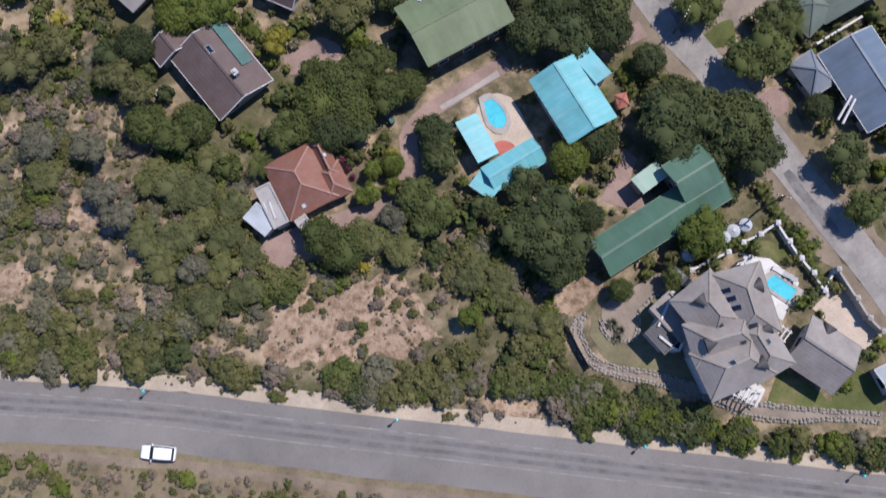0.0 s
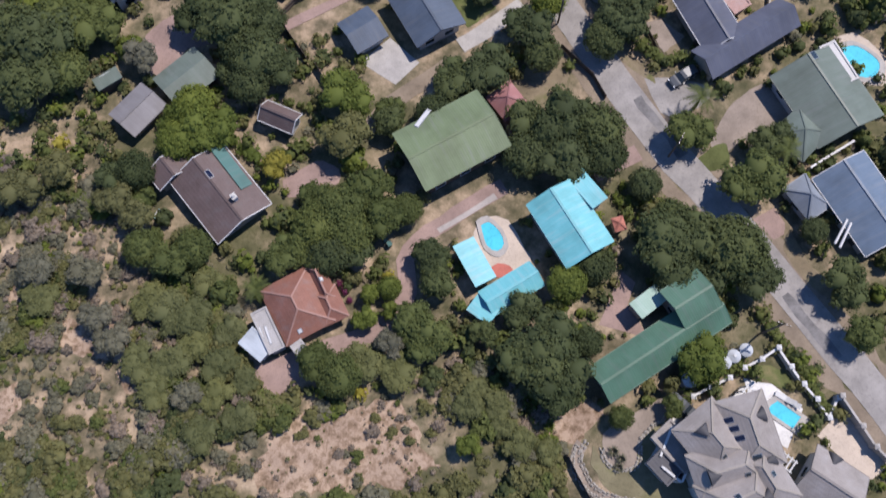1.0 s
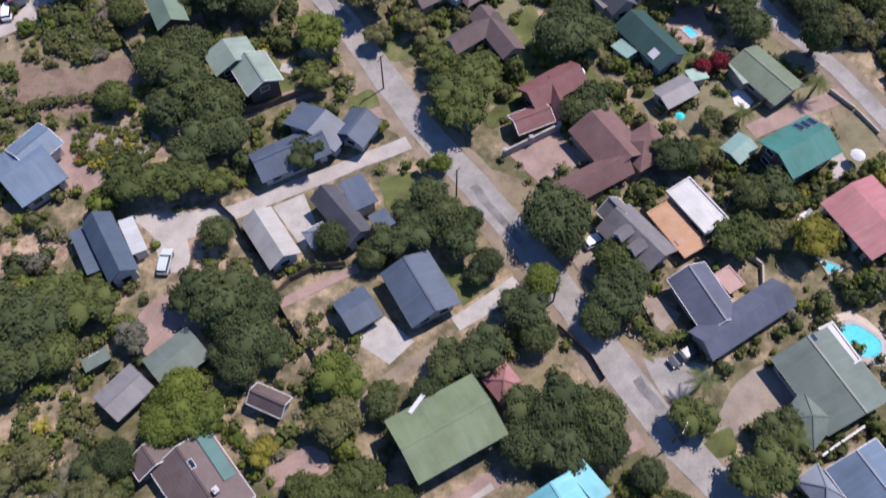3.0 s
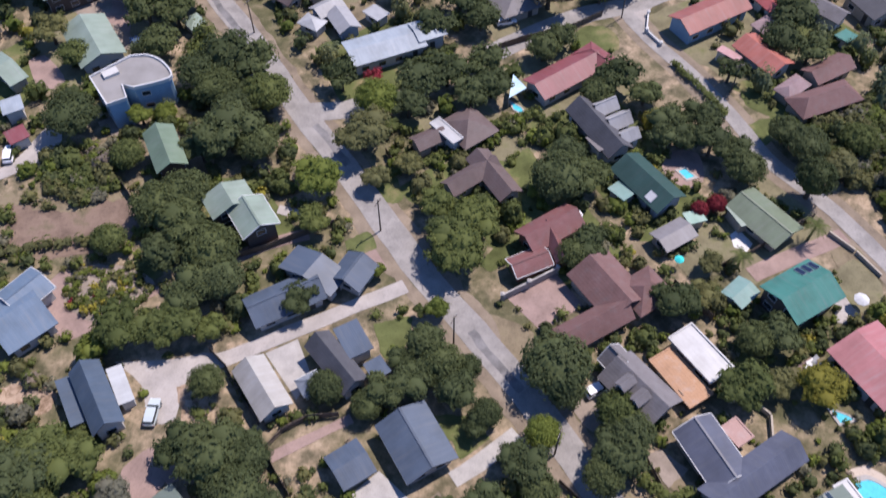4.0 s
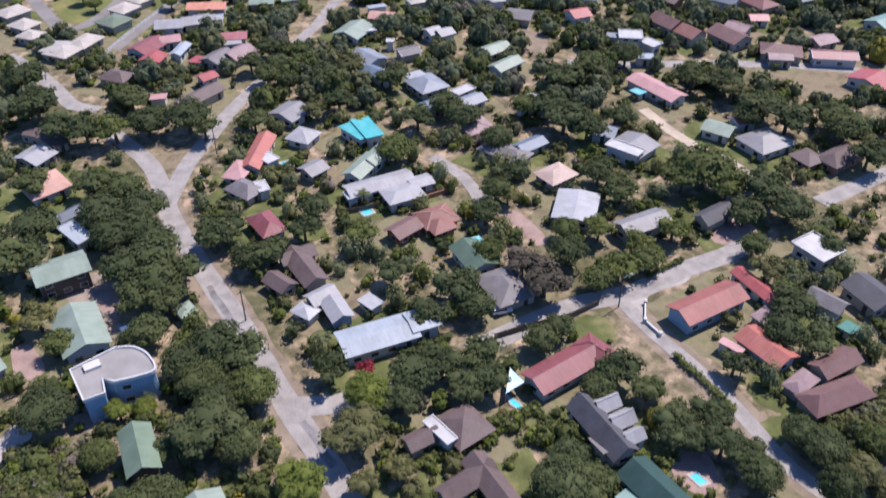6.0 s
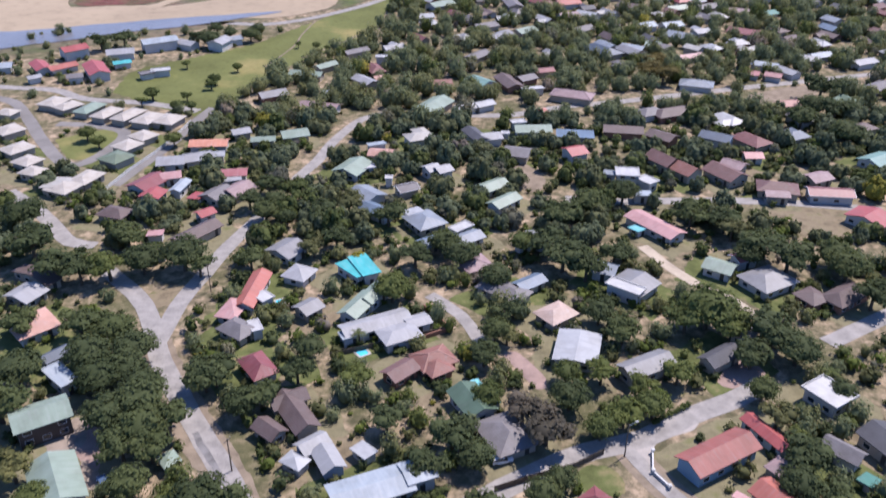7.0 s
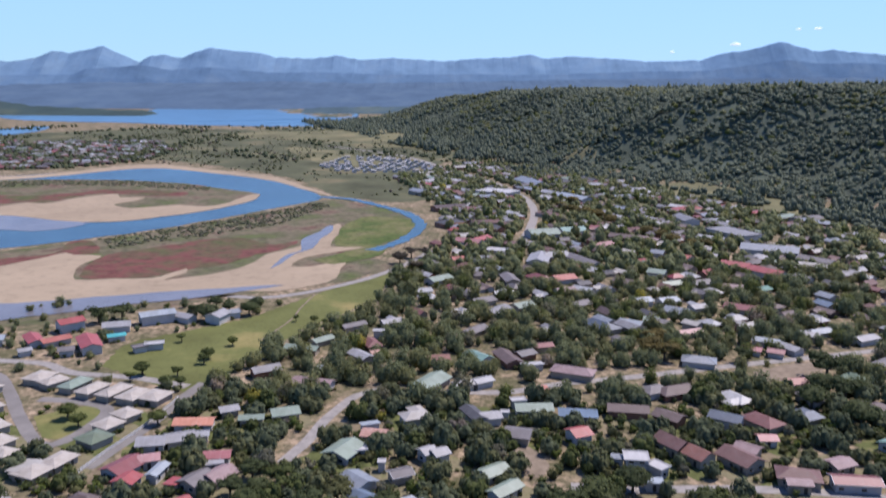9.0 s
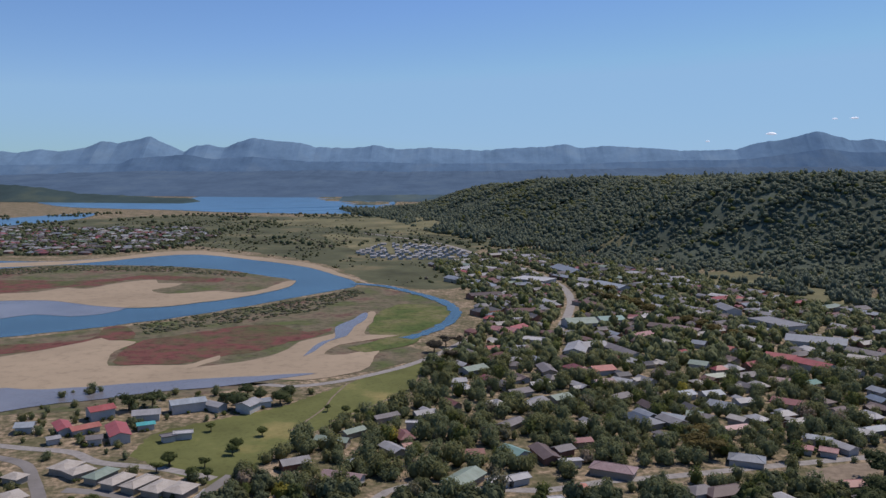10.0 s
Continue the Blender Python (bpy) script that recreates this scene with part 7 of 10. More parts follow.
far_house(57.5, 319.1, -8, 13.6, 9.0, 2.6, 0.5, "m", "bluemid", "white")
far_house(35.2, 302.9, -18, 9.2, 9.0, 2.7, 1.5, "g", "greytile", "cream")
far_house(54.6, 301.8, 23, 7.1, 8.0, 3.4, 1.4, "g", "red", "white")
far_house(-11.3, 303.3, -12, 8.5, 7.0, 2.5, 1.2, "g", "salmon", "bluewall")
far_house(-13.3, 310.5, 20, 6.6, 4.0, 2.7, 0.5, "m", "bluepale", "white")
far_house(-20.0, 291.0, 62, 11.8, 10.0, 2.6, 1.7, "g", "sage", "white")
far_house(-15.7, 291.6, 17, 5.4, 5.0, 2.7, 0.3, "f", "white", "white")
far_house(-7.9, 281.6, -1, 2.6, 3.0, 3.0, 0.3, "f", "white", "white")
far_house(-14.3, 270.6, -48, 10.2, 9.0, 2.5, 1.5, "g", "bluegrey", "white")
far_house(-10.5, 259.5, -41, 10.9, 6.0, 2.6, 1.1, "g", "slate", "white")
far_house(5.6, 288.6, 36, 5.4, 6.0, 3.2, 1.1, "g", "ltgreyroof", "white")
far_house(9.3, 287.6, 32, 5.8, 6.0, 3.2, 1.1, "g", "ltgreyroof", "white")
far_house(-2.2, 274.7, 27, 7.1, 6.0, 2.7, 1.1, "g", "greytile", "cream")
far_house(0.1, 257.6, 30, 5.9, 5.0, 2.7, 0.5, "m", "whitegrey", "white")
far_house(13.8, 248.3, 41, 7.0, 4.0, 2.5, 0.3, "f", "white", "white")
far_house(15.2, 241.8, 36, 9.2, 6.0, 2.5, 1.1, "g", "bluegrey", "white")
far_house(35.1, 240.4, -34, 8.8, 6.0, 2.9, 1.1, "g", "ltgreyroof", "white")
far_house(30.3, 237.8, 21, 4.3, 4.0, 2.9, 0.3, "f", "white", "white")
far_house(-24.6, 207.0, 46, 6.0, 6.0, 2.5, 1.1, "g", "grey", "cream")
far_house(50.3, 224.1, -25, 6.6, 7.0, 2.7, 1.2, "g", "bluegrey", "white")
far_house(68.3, 282.1, -8, 7.7, 7.0, 4.2, 0.3, "f", "white", "white")
far_house(73.9, 278.1, -53, 6.3, 5.0, 3.2, 0.3, "f", "white", "white")
far_house(70.3, 269.4, -5, 5.9, 5.0, 2.5, 0.5, "m", "bluepale", "white")
far_house(63.3, 284.2, -15, 4.4, 5.0, 2.9, 0.5, "m", "bluegrey", "white")
far_house(82.9, 293.9, -58, 11.0, 8.0, 3.4, 2.2, "g", "brownred", "cream")
far_house(88.3, 286.8, -58, 10.0, 8.0, 3.0, 2.0, "g", "redtile", "cream")
far_house(100.9, 284.3, -60, 12.5, 9.5, 2.8, 2.0, "g", "brownred", "cream")
far_house(106.0, 291.6, -43, 7.9, 7.0, 2.5, 1.2, "g", "mauve", "cream")
far_house(113.7, 273.1, -17, 12.8, 9.0, 2.7, 1.7, "h", "brownred", "cream")
far_house(111.4, 267.7, -8, 7.5, 5.0, 2.9, 0.9, "g", "mauve", "cream")
far_house(128.3, 268.8, -8, 13.8, 7.0, 2.9, 1.2, "g", "maroon", "white")
far_house(129.5, 280.9, 23, 8.5, 7.0, 2.5, 1.2, "g", "mauve", "cream")
far_house(119.0, 313.1, -60, 13.0, 9.0, 2.6, 1.9, "h", "redbrown", "cream")
far_house(114.8, 299.1, -1, 6.6, 6.0, 2.5, 1.1, "g", "rose", "white")
far_house(107.0, 314.1, -35, 11.3, 8.0, 3.4, 1.4, "g", "slatedk", "white")
far_house(75.6, 322.8, -10, 14.5, 8.0, 2.9, 1.4, "g", "brown", "brick")
far_house(88.4, 317.0, -44, 10.4, 8.0, 2.7, 1.4, "g", "brown", "brick")
far_house(90.0, 341.9, 24, 10.5, 8.0, 2.7, 1.5, "h", "greytile", "white")
far_house(98.4, 341.8, 21, 16.7, 9.0, 2.6, 1.7, "h", "brown", "brick")
far_house(146.6, 347.0, 10, 11.8, 7.0, 4.0, 1.2, "g", "redorangedk", "cream")
far_house(117.7, 376.2, -20, 14.1, 9.0, 2.5, 1.7, "h", "bluegrey", "white")
far_house(155.9, 402.1, -33, 12.1, 7.0, 2.7, 1.2, "g", "bluepale", "white")
far_house(162.3, 393.5, -64, 12.9, 7.0, 2.5, 1.2, "g", "ltgreyroof", "white")
far_house(145.3, 390.5, -27, 8.1, 6.0, 2.5, 1.1, "g", "rose", "white")
far_house(154.3, 387.1, -30, 7.3, 6.0, 2.5, 1.1, "g", "dusty", "white")
far_house(156.4, 294.5, 29, 12.6, 10.0, 2.5, 1.7, "g", "tealpale", "white")
far_house(80.5, 224.7, -36, 8.0, 7.0, 2.6, 1.2, "g", "sage", "white")
far_house(88.2, 228.9, 20, 6.7, 5.0, 2.9, 0.9, "g", "rose", "white")
far_house(125.7, 415.4, 22, 12.8, 6.0, 2.7, 1.1, "g", "pinkroof", "white")
far_house(201.9, 405.5, 25, 13.0, 7.0, 2.7, 1.2, "g", "ltgreyroof", "white")
far_house(192.8, 371.5, 35, 13.7, 8.0, 2.6, 1.4, "g", "greytile", "cream")
far_house(91.1, 435.5, -65, 11.8, 7.0, 2.5, 1.2, "g", "bluegrey", "cream")
far_house(102.9, 430.7, -34, 11.5, 7.0, 2.7, 1.2, "g", "bluepale", "white")
far_house(116.5, 432.5, -36, 11.0, 7.0, 2.7, 1.2, "g", "greytile", "white")
far_house(130.1, 424.7, -48, 8.7, 7.0, 4.0, 1.2, "g", "creamroof", "cream")
far_house(186.4, 416.0, 23, 12.0, 7.0, 2.7, 1.2, "g", "bluepale", "white")
far_house(36.2, 634.1, -30, 19.9, 12.0, 3.0, 2.0, "g", "dusty", "white")
far_house(45.0, 643.9, 53, 18.1, 10.0, 3.0, 1.7, "g", "red", "white")
far_house(52.9, 601.0, -22, 14.0, 12.0, 3.6, 0.3, "f", "white", "white")
far_house(92.8, 666.1, 15, 24.0, 18.0, 3.6, 3.0, "g", "sage", "white")
far_house(116.9, 678.5, 18, 20.5, 14.0, 3.6, 2.3, "g", "tealpale", "white")
far_house(77.8, 573.2, 76, 27.6, 14.0, 3.6, 2.3, "g", "ltgreyroof", "white")
far_house(90.0, 583.9, 16, 16.5, 13.0, 3.6, 2.2, "g", "ltgreyroof", "white")
far_house(105.7, 569.7, -67, 32.7, 11.0, 3.2, 1.9, "g", "greytile", "white")
far_house(71.9, 522.2, -61, 18.3, 11.0, 2.6, 2.1, "h", "maroon", "white")
far_house(85.0, 521.8, 21, 14.2, 11.0, 2.9, 1.9, "g", "redorange", "white")
far_house(80.9, 490.7, 22, 11.8, 11.0, 2.9, 1.9, "g", "mauve", "white")
far_house(91.9, 494.3, -38, 12.0, 9.0, 2.9, 1.5, "g", "whitegrey", "white")
far_house(12.6, 518.7, 42, 16.0, 10.0, 2.9, 1.7, "g", "sage", "white")
far_house(2.5, 492.0, 15, 12.6, 8.0, 2.5, 1.4, "g", "whitegrey", "white")
far_house(25.9, 574.6, 15, 9.0, 9.0, 2.7, 1.5, "g", "redorange", "white")
far_house(118.4, 470.9, 25, 9.4, 9.0, 2.9, 1.5, "g", "bluepale", "white")
far_house(131.9, 472.7, 20, 11.7, 9.0, 2.6, 1.5, "g", "bluepale", "white")
far_house(130.9, 450.8, -39, 12.7, 11.0, 2.7, 1.9, "g", "bluegrey", "cream")
far_house(100.5, 424.4, -60, 13.5, 9.0, 2.9, 1.5, "g", "grey", "cream")
far_house(87.1, 426.6, -59, 20.0, 11.0, 2.7, 2.1, "h", "slatedk", "cream")
far_house(113.6, 435.0, -20, 7.8, 8.0, 2.7, 1.4, "g", "sage", "cream")
far_house(197.4, 553.2, -36, 18.0, 12.0, 4.0, 2.0, "g", "red", "white")
far_house(209.5, 535.2, -57, 24.0, 12.0, 4.0, 2.0, "g", "red", "white")
far_house(165.0, 457.6, -36, 15.5, 10.0, 2.7, 1.7, "g", "maroon", "white")
far_house(174.6, 582.3, -45, 10.0, 10.0, 2.5, 1.7, "g", "redorange", "white")
far_house(160.8, 596.4, -34, 9.7, 10.0, 2.9, 1.7, "g", "bluegrey", "white")
far_house(144.6, 538.6, -31, 11.2, 10.0, 2.7, 1.7, "g", "sage", "white")
far_house(162.0, 512.1, 22, 13.0, 10.0, 2.5, 1.7, "g", "greytile", "cream")
far_house(176.3, 499.2, -26, 11.0, 10.0, 2.9, 1.7, "g", "mauve", "cream")
far_house(191.0, 496.4, 31, 11.0, 8.0, 2.6, 1.4, "g", "teal", "white")
far_house(237.0, 666.5, -67, 39.8, 22.0, 5.0, 0.3, "f", "grey", "white")
far_house(237.9, 600.7, -27, 37.4, 18.0, 4.5, 3.0, "g", "bluegrey", "white")
far_house(215.5, 651.6, -45, 21.1, 10.0, 2.5, 1.7, "g", "whitegrey", "white")
far_house(257.5, 573.7, -55, 24.0, 11.0, 2.7, 1.9, "g", "greytile", "white")
far_house(247.9, 556.8, -37, 17.6, 9.0, 2.9, 1.5, "g", "creamroof", "cream")
far_house(199.1, 612.6, -65, 17.2, 9.0, 2.7, 1.5, "g", "creamroof", "cream")
far_house(220.9, 481.8, -67, 10.4, 9.0, 2.7, 1.5, "g", "bluegrey", "white")
far_house(212.2, 464.6, -68, 10.7, 9.0, 2.7, 1.5, "g", "slate", "white")
far_house(179.2, 410.3, -28, 8.6, 8.0, 2.9, 1.4, "g", "ltgreyroof", "white")
far_house(79.3, 903.6, -32, 38.1, 30.0, 4.5, 0.3, "f", "white", "white")
far_house(125.0, 986.8, -74, 60.0, 22.0, 4.0, 3.6, "g", "bluegrey", "white")
far_house(151.1, 861.2, -61, 41.1, 16.0, 4.0, 2.7, "g", "bluepale", "white")
far_house(134.5, 893.4, -65, 28.8, 14.0, 3.5, 2.3, "g", "ltgreyroof", "white")
far_house(180.8, 787.7, -51, 13.0, 14.0, 3.5, 2.3, "g", "bluegrey", "white")
far_house(36.7, 1003.5, -39, 25.0, 12.0, 3.0, 2.0, "g", "white", "white")
far_house(4.9, 992.6, 61, 40.3, 12.0, 3.0, 2.0, "g", "ltgreyroof", "white")
far_house(23.9, 941.1, 43, 31.9, 12.0, 2.5, 2.0, "g", "ltgreyroof", "white")
far_house(35.0, 865.2, -70, 30.4, 11.0, 2.5, 1.9, "g", "bluepale", "white")
far_house(54.1, 522.0, -82, 19.0, 9.0, 2.5, 1.5, "g", "greytile", "cream")
far_house(34.8, 471.3, 34, 13.5, 9.0, 2.7, 1.5, "g", "greytile", "cream")
far_house(41.0, 451.7, 54, 16.3, 9.0, 2.7, 1.5, "g", "grey", "cream")
far_house(54.3, 460.8, 37, 12.1, 9.0, 2.9, 1.5, "g", "sage", "cream")
far_house(84.0, 464.1, 39, 13.4, 8.0, 2.7, 1.4, "g", "greytile", "cream")
far_house(101.1, 469.1, -33, 8.2, 9.0, 2.7, 1.5, "g", "brown", "cream")
far_house(118.9, 514.1, -39, 12.6, 10.0, 2.6, 1.7, "g", "brown", "cream")
far_house(129.1, 624.3, 38, 18.4, 10.0, 2.7, 1.7, "g", "dusty", "cream")
far_house(150.9, 656.4, -33, 19.7, 12.0, 2.6, 2.0, "g", "brown", "cream")
far_house(167.3, 645.4, -50, 19.5, 10.0, 2.7, 1.7, "g", "mauve", "cream")
far_house(221.5, 733.5, -85, 29.4, 14.0, 4.0, 2.3, "g", "grey", "white")


# ---- houses of the farther town ----
def house_arrays(L, W, e, r, hip):
    a, b, i = L / 2, W / 2, (W / 2 if hip else 0.0)
    v = [(-a, -b, -0.5), (a, -b, -0.5), (a, b, -0.5), (-a, b, -0.5), (-a, -b, e), (a, -b, e), (a, b, e), (-a, b, e), (-a + i, 0, e + r), (a - i, 0, e + r)]
    o = 0.5
    v += [(-a - o, -b - o, e - 0.1), (a + o, -b - o, e - 0.1), (a + o, b + o, e - 0.1), (-a - o, b + o, e - 0.1), (-a - o + i, 0, e + r + 0.15), (a + o - i, 0, e + r + 0.15)]
    walls = [(0, 1, 5), (0, 5, 4), (1, 2, 6), (1, 6, 5), (2, 3, 7), (2, 7, 6), (3, 0, 4), (3, 4, 7), (4, 8, 7), (5, 6, 9)]
    roof = [(10, 11, 15), (10, 15, 14), (12, 13, 14), (12, 14, 15), (11, 12, 15), (13, 10, 14)] if hip else [(10, 11, 15), (10, 15, 14), (12, 13, 14), (12, 14, 15)]
    return np.array(v, float), np.array(walls), np.array(roof)


def far_town(name, places, tones, label, first="brick"):
    """Small houses of a far quarter, past the ones that can be told apart, in one object."""
    mats = [WALLS[first], WALLS["cream"]] + [ROOFS[t] for t in tones]
    vs, fs, ms, n0 = [], [], [], 0
    for x, y, yaw, L, W, e, r, hip, wall, tone in places:
        v, w, f = house_arrays(L, W, e, r, hip)
        c, s = math.cos(yaw), math.sin(yaw)
        vs.append(np.stack([v[:, 0] * c - v[:, 1] * s + x, v[:, 0] * s + v[:, 1] * c + y, v[:, 2] + ground_z(x, y)], 1))
        fs += [w + n0, f + n0]
        ms += [np.full(len(w), wall), np.full(len(f), 2 + tone)]
        n0 += len(v)
    me = mesh_from(name, np.concatenate(vs), np.concatenate(fs), mats, np.concatenate(ms))
    return tagged(new(name, me), label, "houses", kind="stuff")


def wings(x, y, yaw, L, W, e, r, kind, roof, wall):
    """A main range, and for most houses a lower wing across it."""
    out = [(x, y, yaw, L, W, e, r, kind, roof, wall)]
    if L < 16 and rng.random() < 0.7:
        a, s = radians(yaw), rng.choice((-1, 1)) * L * 0.22
        out.append((x + s * math.cos(a) - W * 0.45 * math.sin(a), y + s * math.sin(a) + W * 0.45 * math.cos(a), yaw + 90, W * 1.1, W * 0.7, e - 0.1, r * 0.75, kind, roof, wall))
    return out


TOWN = [(-150, 240), (-95, 330), (-71, 382), (-40, 435), (-16, 532), (24, 679), (13, 823), (-32, 1050), (72, 1235), (185, 1125), (245, 960), (300, 803), (330, 730),
        (345, 690), (350, 600), (300, 420), (200, 240)]
QUARTER = [(-962, 1600), (-648, 1590), (-492, 1640), (-397, 1430), (-389, 1248), (-447, 1140), (-620, 1090)]
WHITE_ROWS = [(-172, 1211), (-116, 1373), (-16, 1268), (30, 1154), (-6, 1064), (-84, 1095)]
TONES = ["grey", "greytile", "brown", "ltgreyroof", "maroon", "redbrown", "whitegrey", "sage", "bluegrey", "red", "brownred", "greenmid", "white", "charcoal", "creamroof"]
WEIGHT = [18, 17, 16, 10, 5, 6, 6, 6, 8, 3, 8, 4, 5, 10, 5]
rng = random.Random(21)
places, tries = [], 0
while len(places) < 440 and tries < 20000:
    tries += 1
    y = 270 + 960 * rng.random() ** 0.9
    x = rng.uniform(-90, 350)
    if not inside(TOWN, x, y) or not is_free(x, y, 9 if y < 430 else 5):
        continue
    big = rng.random() < (0.25 if y > 700 else 0.03)
    L, W = (rng.uniform(15, 32), rng.uniform(8, 13)) if big else (rng.uniform(7, 12), rng.uniform(5, 7))
    yaw = radians(28 + rng.choice((0, 90)) + rng.uniform(-9, 9))
    places.append((x, y, yaw, L, W, rng.uniform(2.2, 2.8) + (1.2 if big else 0), rng.uniform(1.2, 2.1), rng.random() < 0.4, rng.randrange(2), rng.choices(range(15), WEIGHT)[0]))
    h = 2.6
    claim_area([(x - h, y - h), (x + h, y - h), (x + h, y + h), (x - h, y + h)])
for x, y, yaw, L, W, e, r, hip, wall, tone in places:
    if y < 530:
        building("house", f"small {TONE.get(TONES[tone], TONES[tone])} {'hipped' if hip else 'gabled'} roof house among trees",
                 *wings(x, y, math.degrees(yaw), L + 1, W + 1, e, r, "h" if hip else "g", TONES[tone], rng.choice(("cream", "brick", "timber", "white", "cream"))), detail=0)
places = [p for p in places if p[1] >= 530]
for x, y, yaw, L, W, e, r, hip, wall, tone in list(places):
    if L < 15 and rng.random() < 0.6:
        s = rng.choice((-1, 1)) * L * 0.22
        places.append((x + s * math.cos(yaw) - W * 0.4 * math.sin(yaw), y + s * math.sin(yaw) + W * 0.4 * math.cos(yaw), yaw + math.pi / 2, W * 1.1, W * 0.75, e - 0.1, r * 0.75, hip, wall, tone))
far_town("distant_houses", places, TONES, "small grey, brown, red and white roofed houses of the farther town")
places = []
while len(places) < 420:
    x, y = rng.uniform(-960, -380), rng.uniform(1080, 1650)
    if inside(QUARTER, x, y):
        places.append((x, y, rng.uniform(0, 3), rng.uniform(9, 15), rng.uniform(7, 9), 3.0, 1.6, rng.random() < 0.5, 0, rng.choices(range(15), WEIGHT)[0]))
far_town("distant_houses", places, TONES, "far houses among trees across the river")
places = []
for i in range(14):
    for j in range(11):
        x, y = -150 + i * 13 + j * 4, 1100 + j * 21 + i * 2
        if inside(WHITE_ROWS, x, y) and rng.random() < 0.85:
            places.append((x + rng.uniform(-2, 2), y, radians(20 + 90 * rng.randrange(2)), rng.uniform(6, 8), 4.6, 2.8, 1.0, False, 0, rng.choice((0, 3, 3, 6, 6, 12, 14))))
far_town("distant_houses", places, TONES, "far rows of white roofed cottages", "white")

# ---- trees of the suburb ----
rng = random.Random(5)
tree(13.1, 47.2, 3.4, "dark")
tree(65.2, 108.4, 3.4, "dark", 1.5)
tree(71.6, 113.0, 3.0, "olive")
tree(76.4, 118.6, 3.4, "mid")
tree(80.6, 110.4, 2.8, "olive")
tree(17.6, 47.3, 4.0, "dark")
tree(22.0, 45.7, 3.7, "dark")
tree(12.1, 42.5, 3.2, "dark")
tree(17.2, 41.4, 3.6, "dark")
tree(22.5, 42.2, 3.2, "dark")
tree(15.2, 44.3, 3.4, "dark")
tree(29.3, 29.8, 4.3, "dark")
tree(33.8, 30.5, 3.9, "dark")
tree(37.8, 28.8, 4.4, "dark")
tree(40.6, 25.2, 3.2, "dark")
tree(30.7, 33.3, 2.7, "dark")
tree(27.7, 38.3, 2.3, "dark")
tree(34.2, 25.5, 2.9, "dark")
tree(30.3, 26.2, 3.3, "dark")
tree(10.7, 21.7, 2.6, "dark")
tree(13.2, 17.8, 4.0, "dark")
tree(11.3, 15.1, 4.1, "dark")
tree(15.5, 14.3, 3.5, "dark")
tree(18.7, 17.6, 2.0, "dark")
tree(14.0, 11.7, 3.2, "dark")
tree(-0.7, 29.0, 2.6, "dark")
tree(0.1, 25.7, 2.3, "dark")
tree(2.7, 53.8, 3.3, "dark")
tree(7.4, 55.2, 3.8, "dark")
tree(13.4, 61.1, 3.6, "dark")
tree(15.3, 57.5, 2.7, "dark")
tree(51.9, 24.2, 3.3, "dark")
tree(-25.9, 59.2, 3.3, "dark")
tree(-23.7, 57.6, 3.9, "dark")
tree(-20.7, 56.2, 3.0, "dark")
tree(-24.9, 53.8, 2.9, "dark")
tree(-27.8, 56.1, 2.0, "dark")
tree(-28.1, 63.5, 4.6, "dark")
tree(-32.2, 64.9, 3.6, "dark")
tree(-24.4, 64.4, 3.3, "dark")
tree(0.3, 49.0, 2.8, "dark")
tree(26.4, 62.4, 3.8, "dark")
tree(23.9, 59.4, 2.9, "dark")
tree(28.2, 65.2, 3.4, "dark")
tree(-5.8, 48.1, 2.3, "dark")
tree(46.8, 44.7, 2.1, "dark")
tree(43.8, 43.1, 2.6, "dark")
tree(20.4, 27.4, 2.5, "dark")
tree(-13.9, 29.6, 2.9, "dark")
tree(-11.0, 30.3, 2.8, "dark")
tree(5.7, 19.0, 1.9, "dark")
tree(49.1, 31.3, 1.9, "dark")
tree(-39.4, 41.9, 2.7, "dark")
tree(-42.4, 41.3, 2.4, "dark")
tree(-22.9, 63.2, 3.0, "dark")
tree(34.3, 45.6, 3.2, "mid")
tree(41.6, 37.9, 4.1, "mid")
tree(53.3, 17.8, 2.5, "mid")
tree(-3.2, 20.6, 2.7, "mid")
tree(-1.1, 18.0, 3.0, "mid")
tree(-12.3, 14.1, 2.8, "mid")
tree(-12.4, 35.6, 3.4, "mid")
tree(-8.8, 37.8, 3.4, "mid")
tree(-15.3, 33.4, 3.2, "mid")
tree(-6.6, 34.4, 2.9, "mid")
tree(-11.0, 32.2, 3.1, "mid")
tree(-3.7, 35.6, 2.2, "mid")
tree(-16.8, 30.5, 2.8, "mid")
tree(-19.7, 29.8, 2.7, "mid")
tree(-5.8, 50.2, 2.0, "mid")
tree(-15.1, 15.9, 2.6, "mid")
tree(-31.3, 30.9, 2.6, "mid")
tree(-34.1, 29.5, 2.6, "mid")
tree(-37.9, 31.1, 2.5, "mid")
tree(-15.5, 37.4, 2.5, "mid")
tree(22.2, 8.2, 1.6, "mid")
tree(28.6, 9.4, 1.5, "mid")
tree(-29.4, 7.4, 2.5, "scrub")
tree(-24.7, 9.3, 2.3, "scrub")
tree(-37.5, 16.5, 2.6, "scrub")
tree(-35.2, 13.0, 2.5, "scrub")
tree(-31.1, 12.2, 2.2, "scrub")
tree(-27.6, 12.1, 2.3, "scrub")
tree(-33.6, 22.8, 3.0, "scrub")
tree(-30.8, 22.0, 2.7, "scrub")
tree(-36.7, 24.4, 2.6, "scrub")
tree(-26.2, 20.2, 2.2, "scrub")
tree(-27.4, 15.9, 2.5, "scrub")
tree(-33.3, 16.4, 2.7, "scrub")
tree(-28.9, 26.4, 2.5, "scrub")
tree(-30.7, 18.5, 2.2, "scrub")
tree(-24.3, 14.1, 1.9, "scrub")
tree(32.6, 15.0, 3.2, "bright")
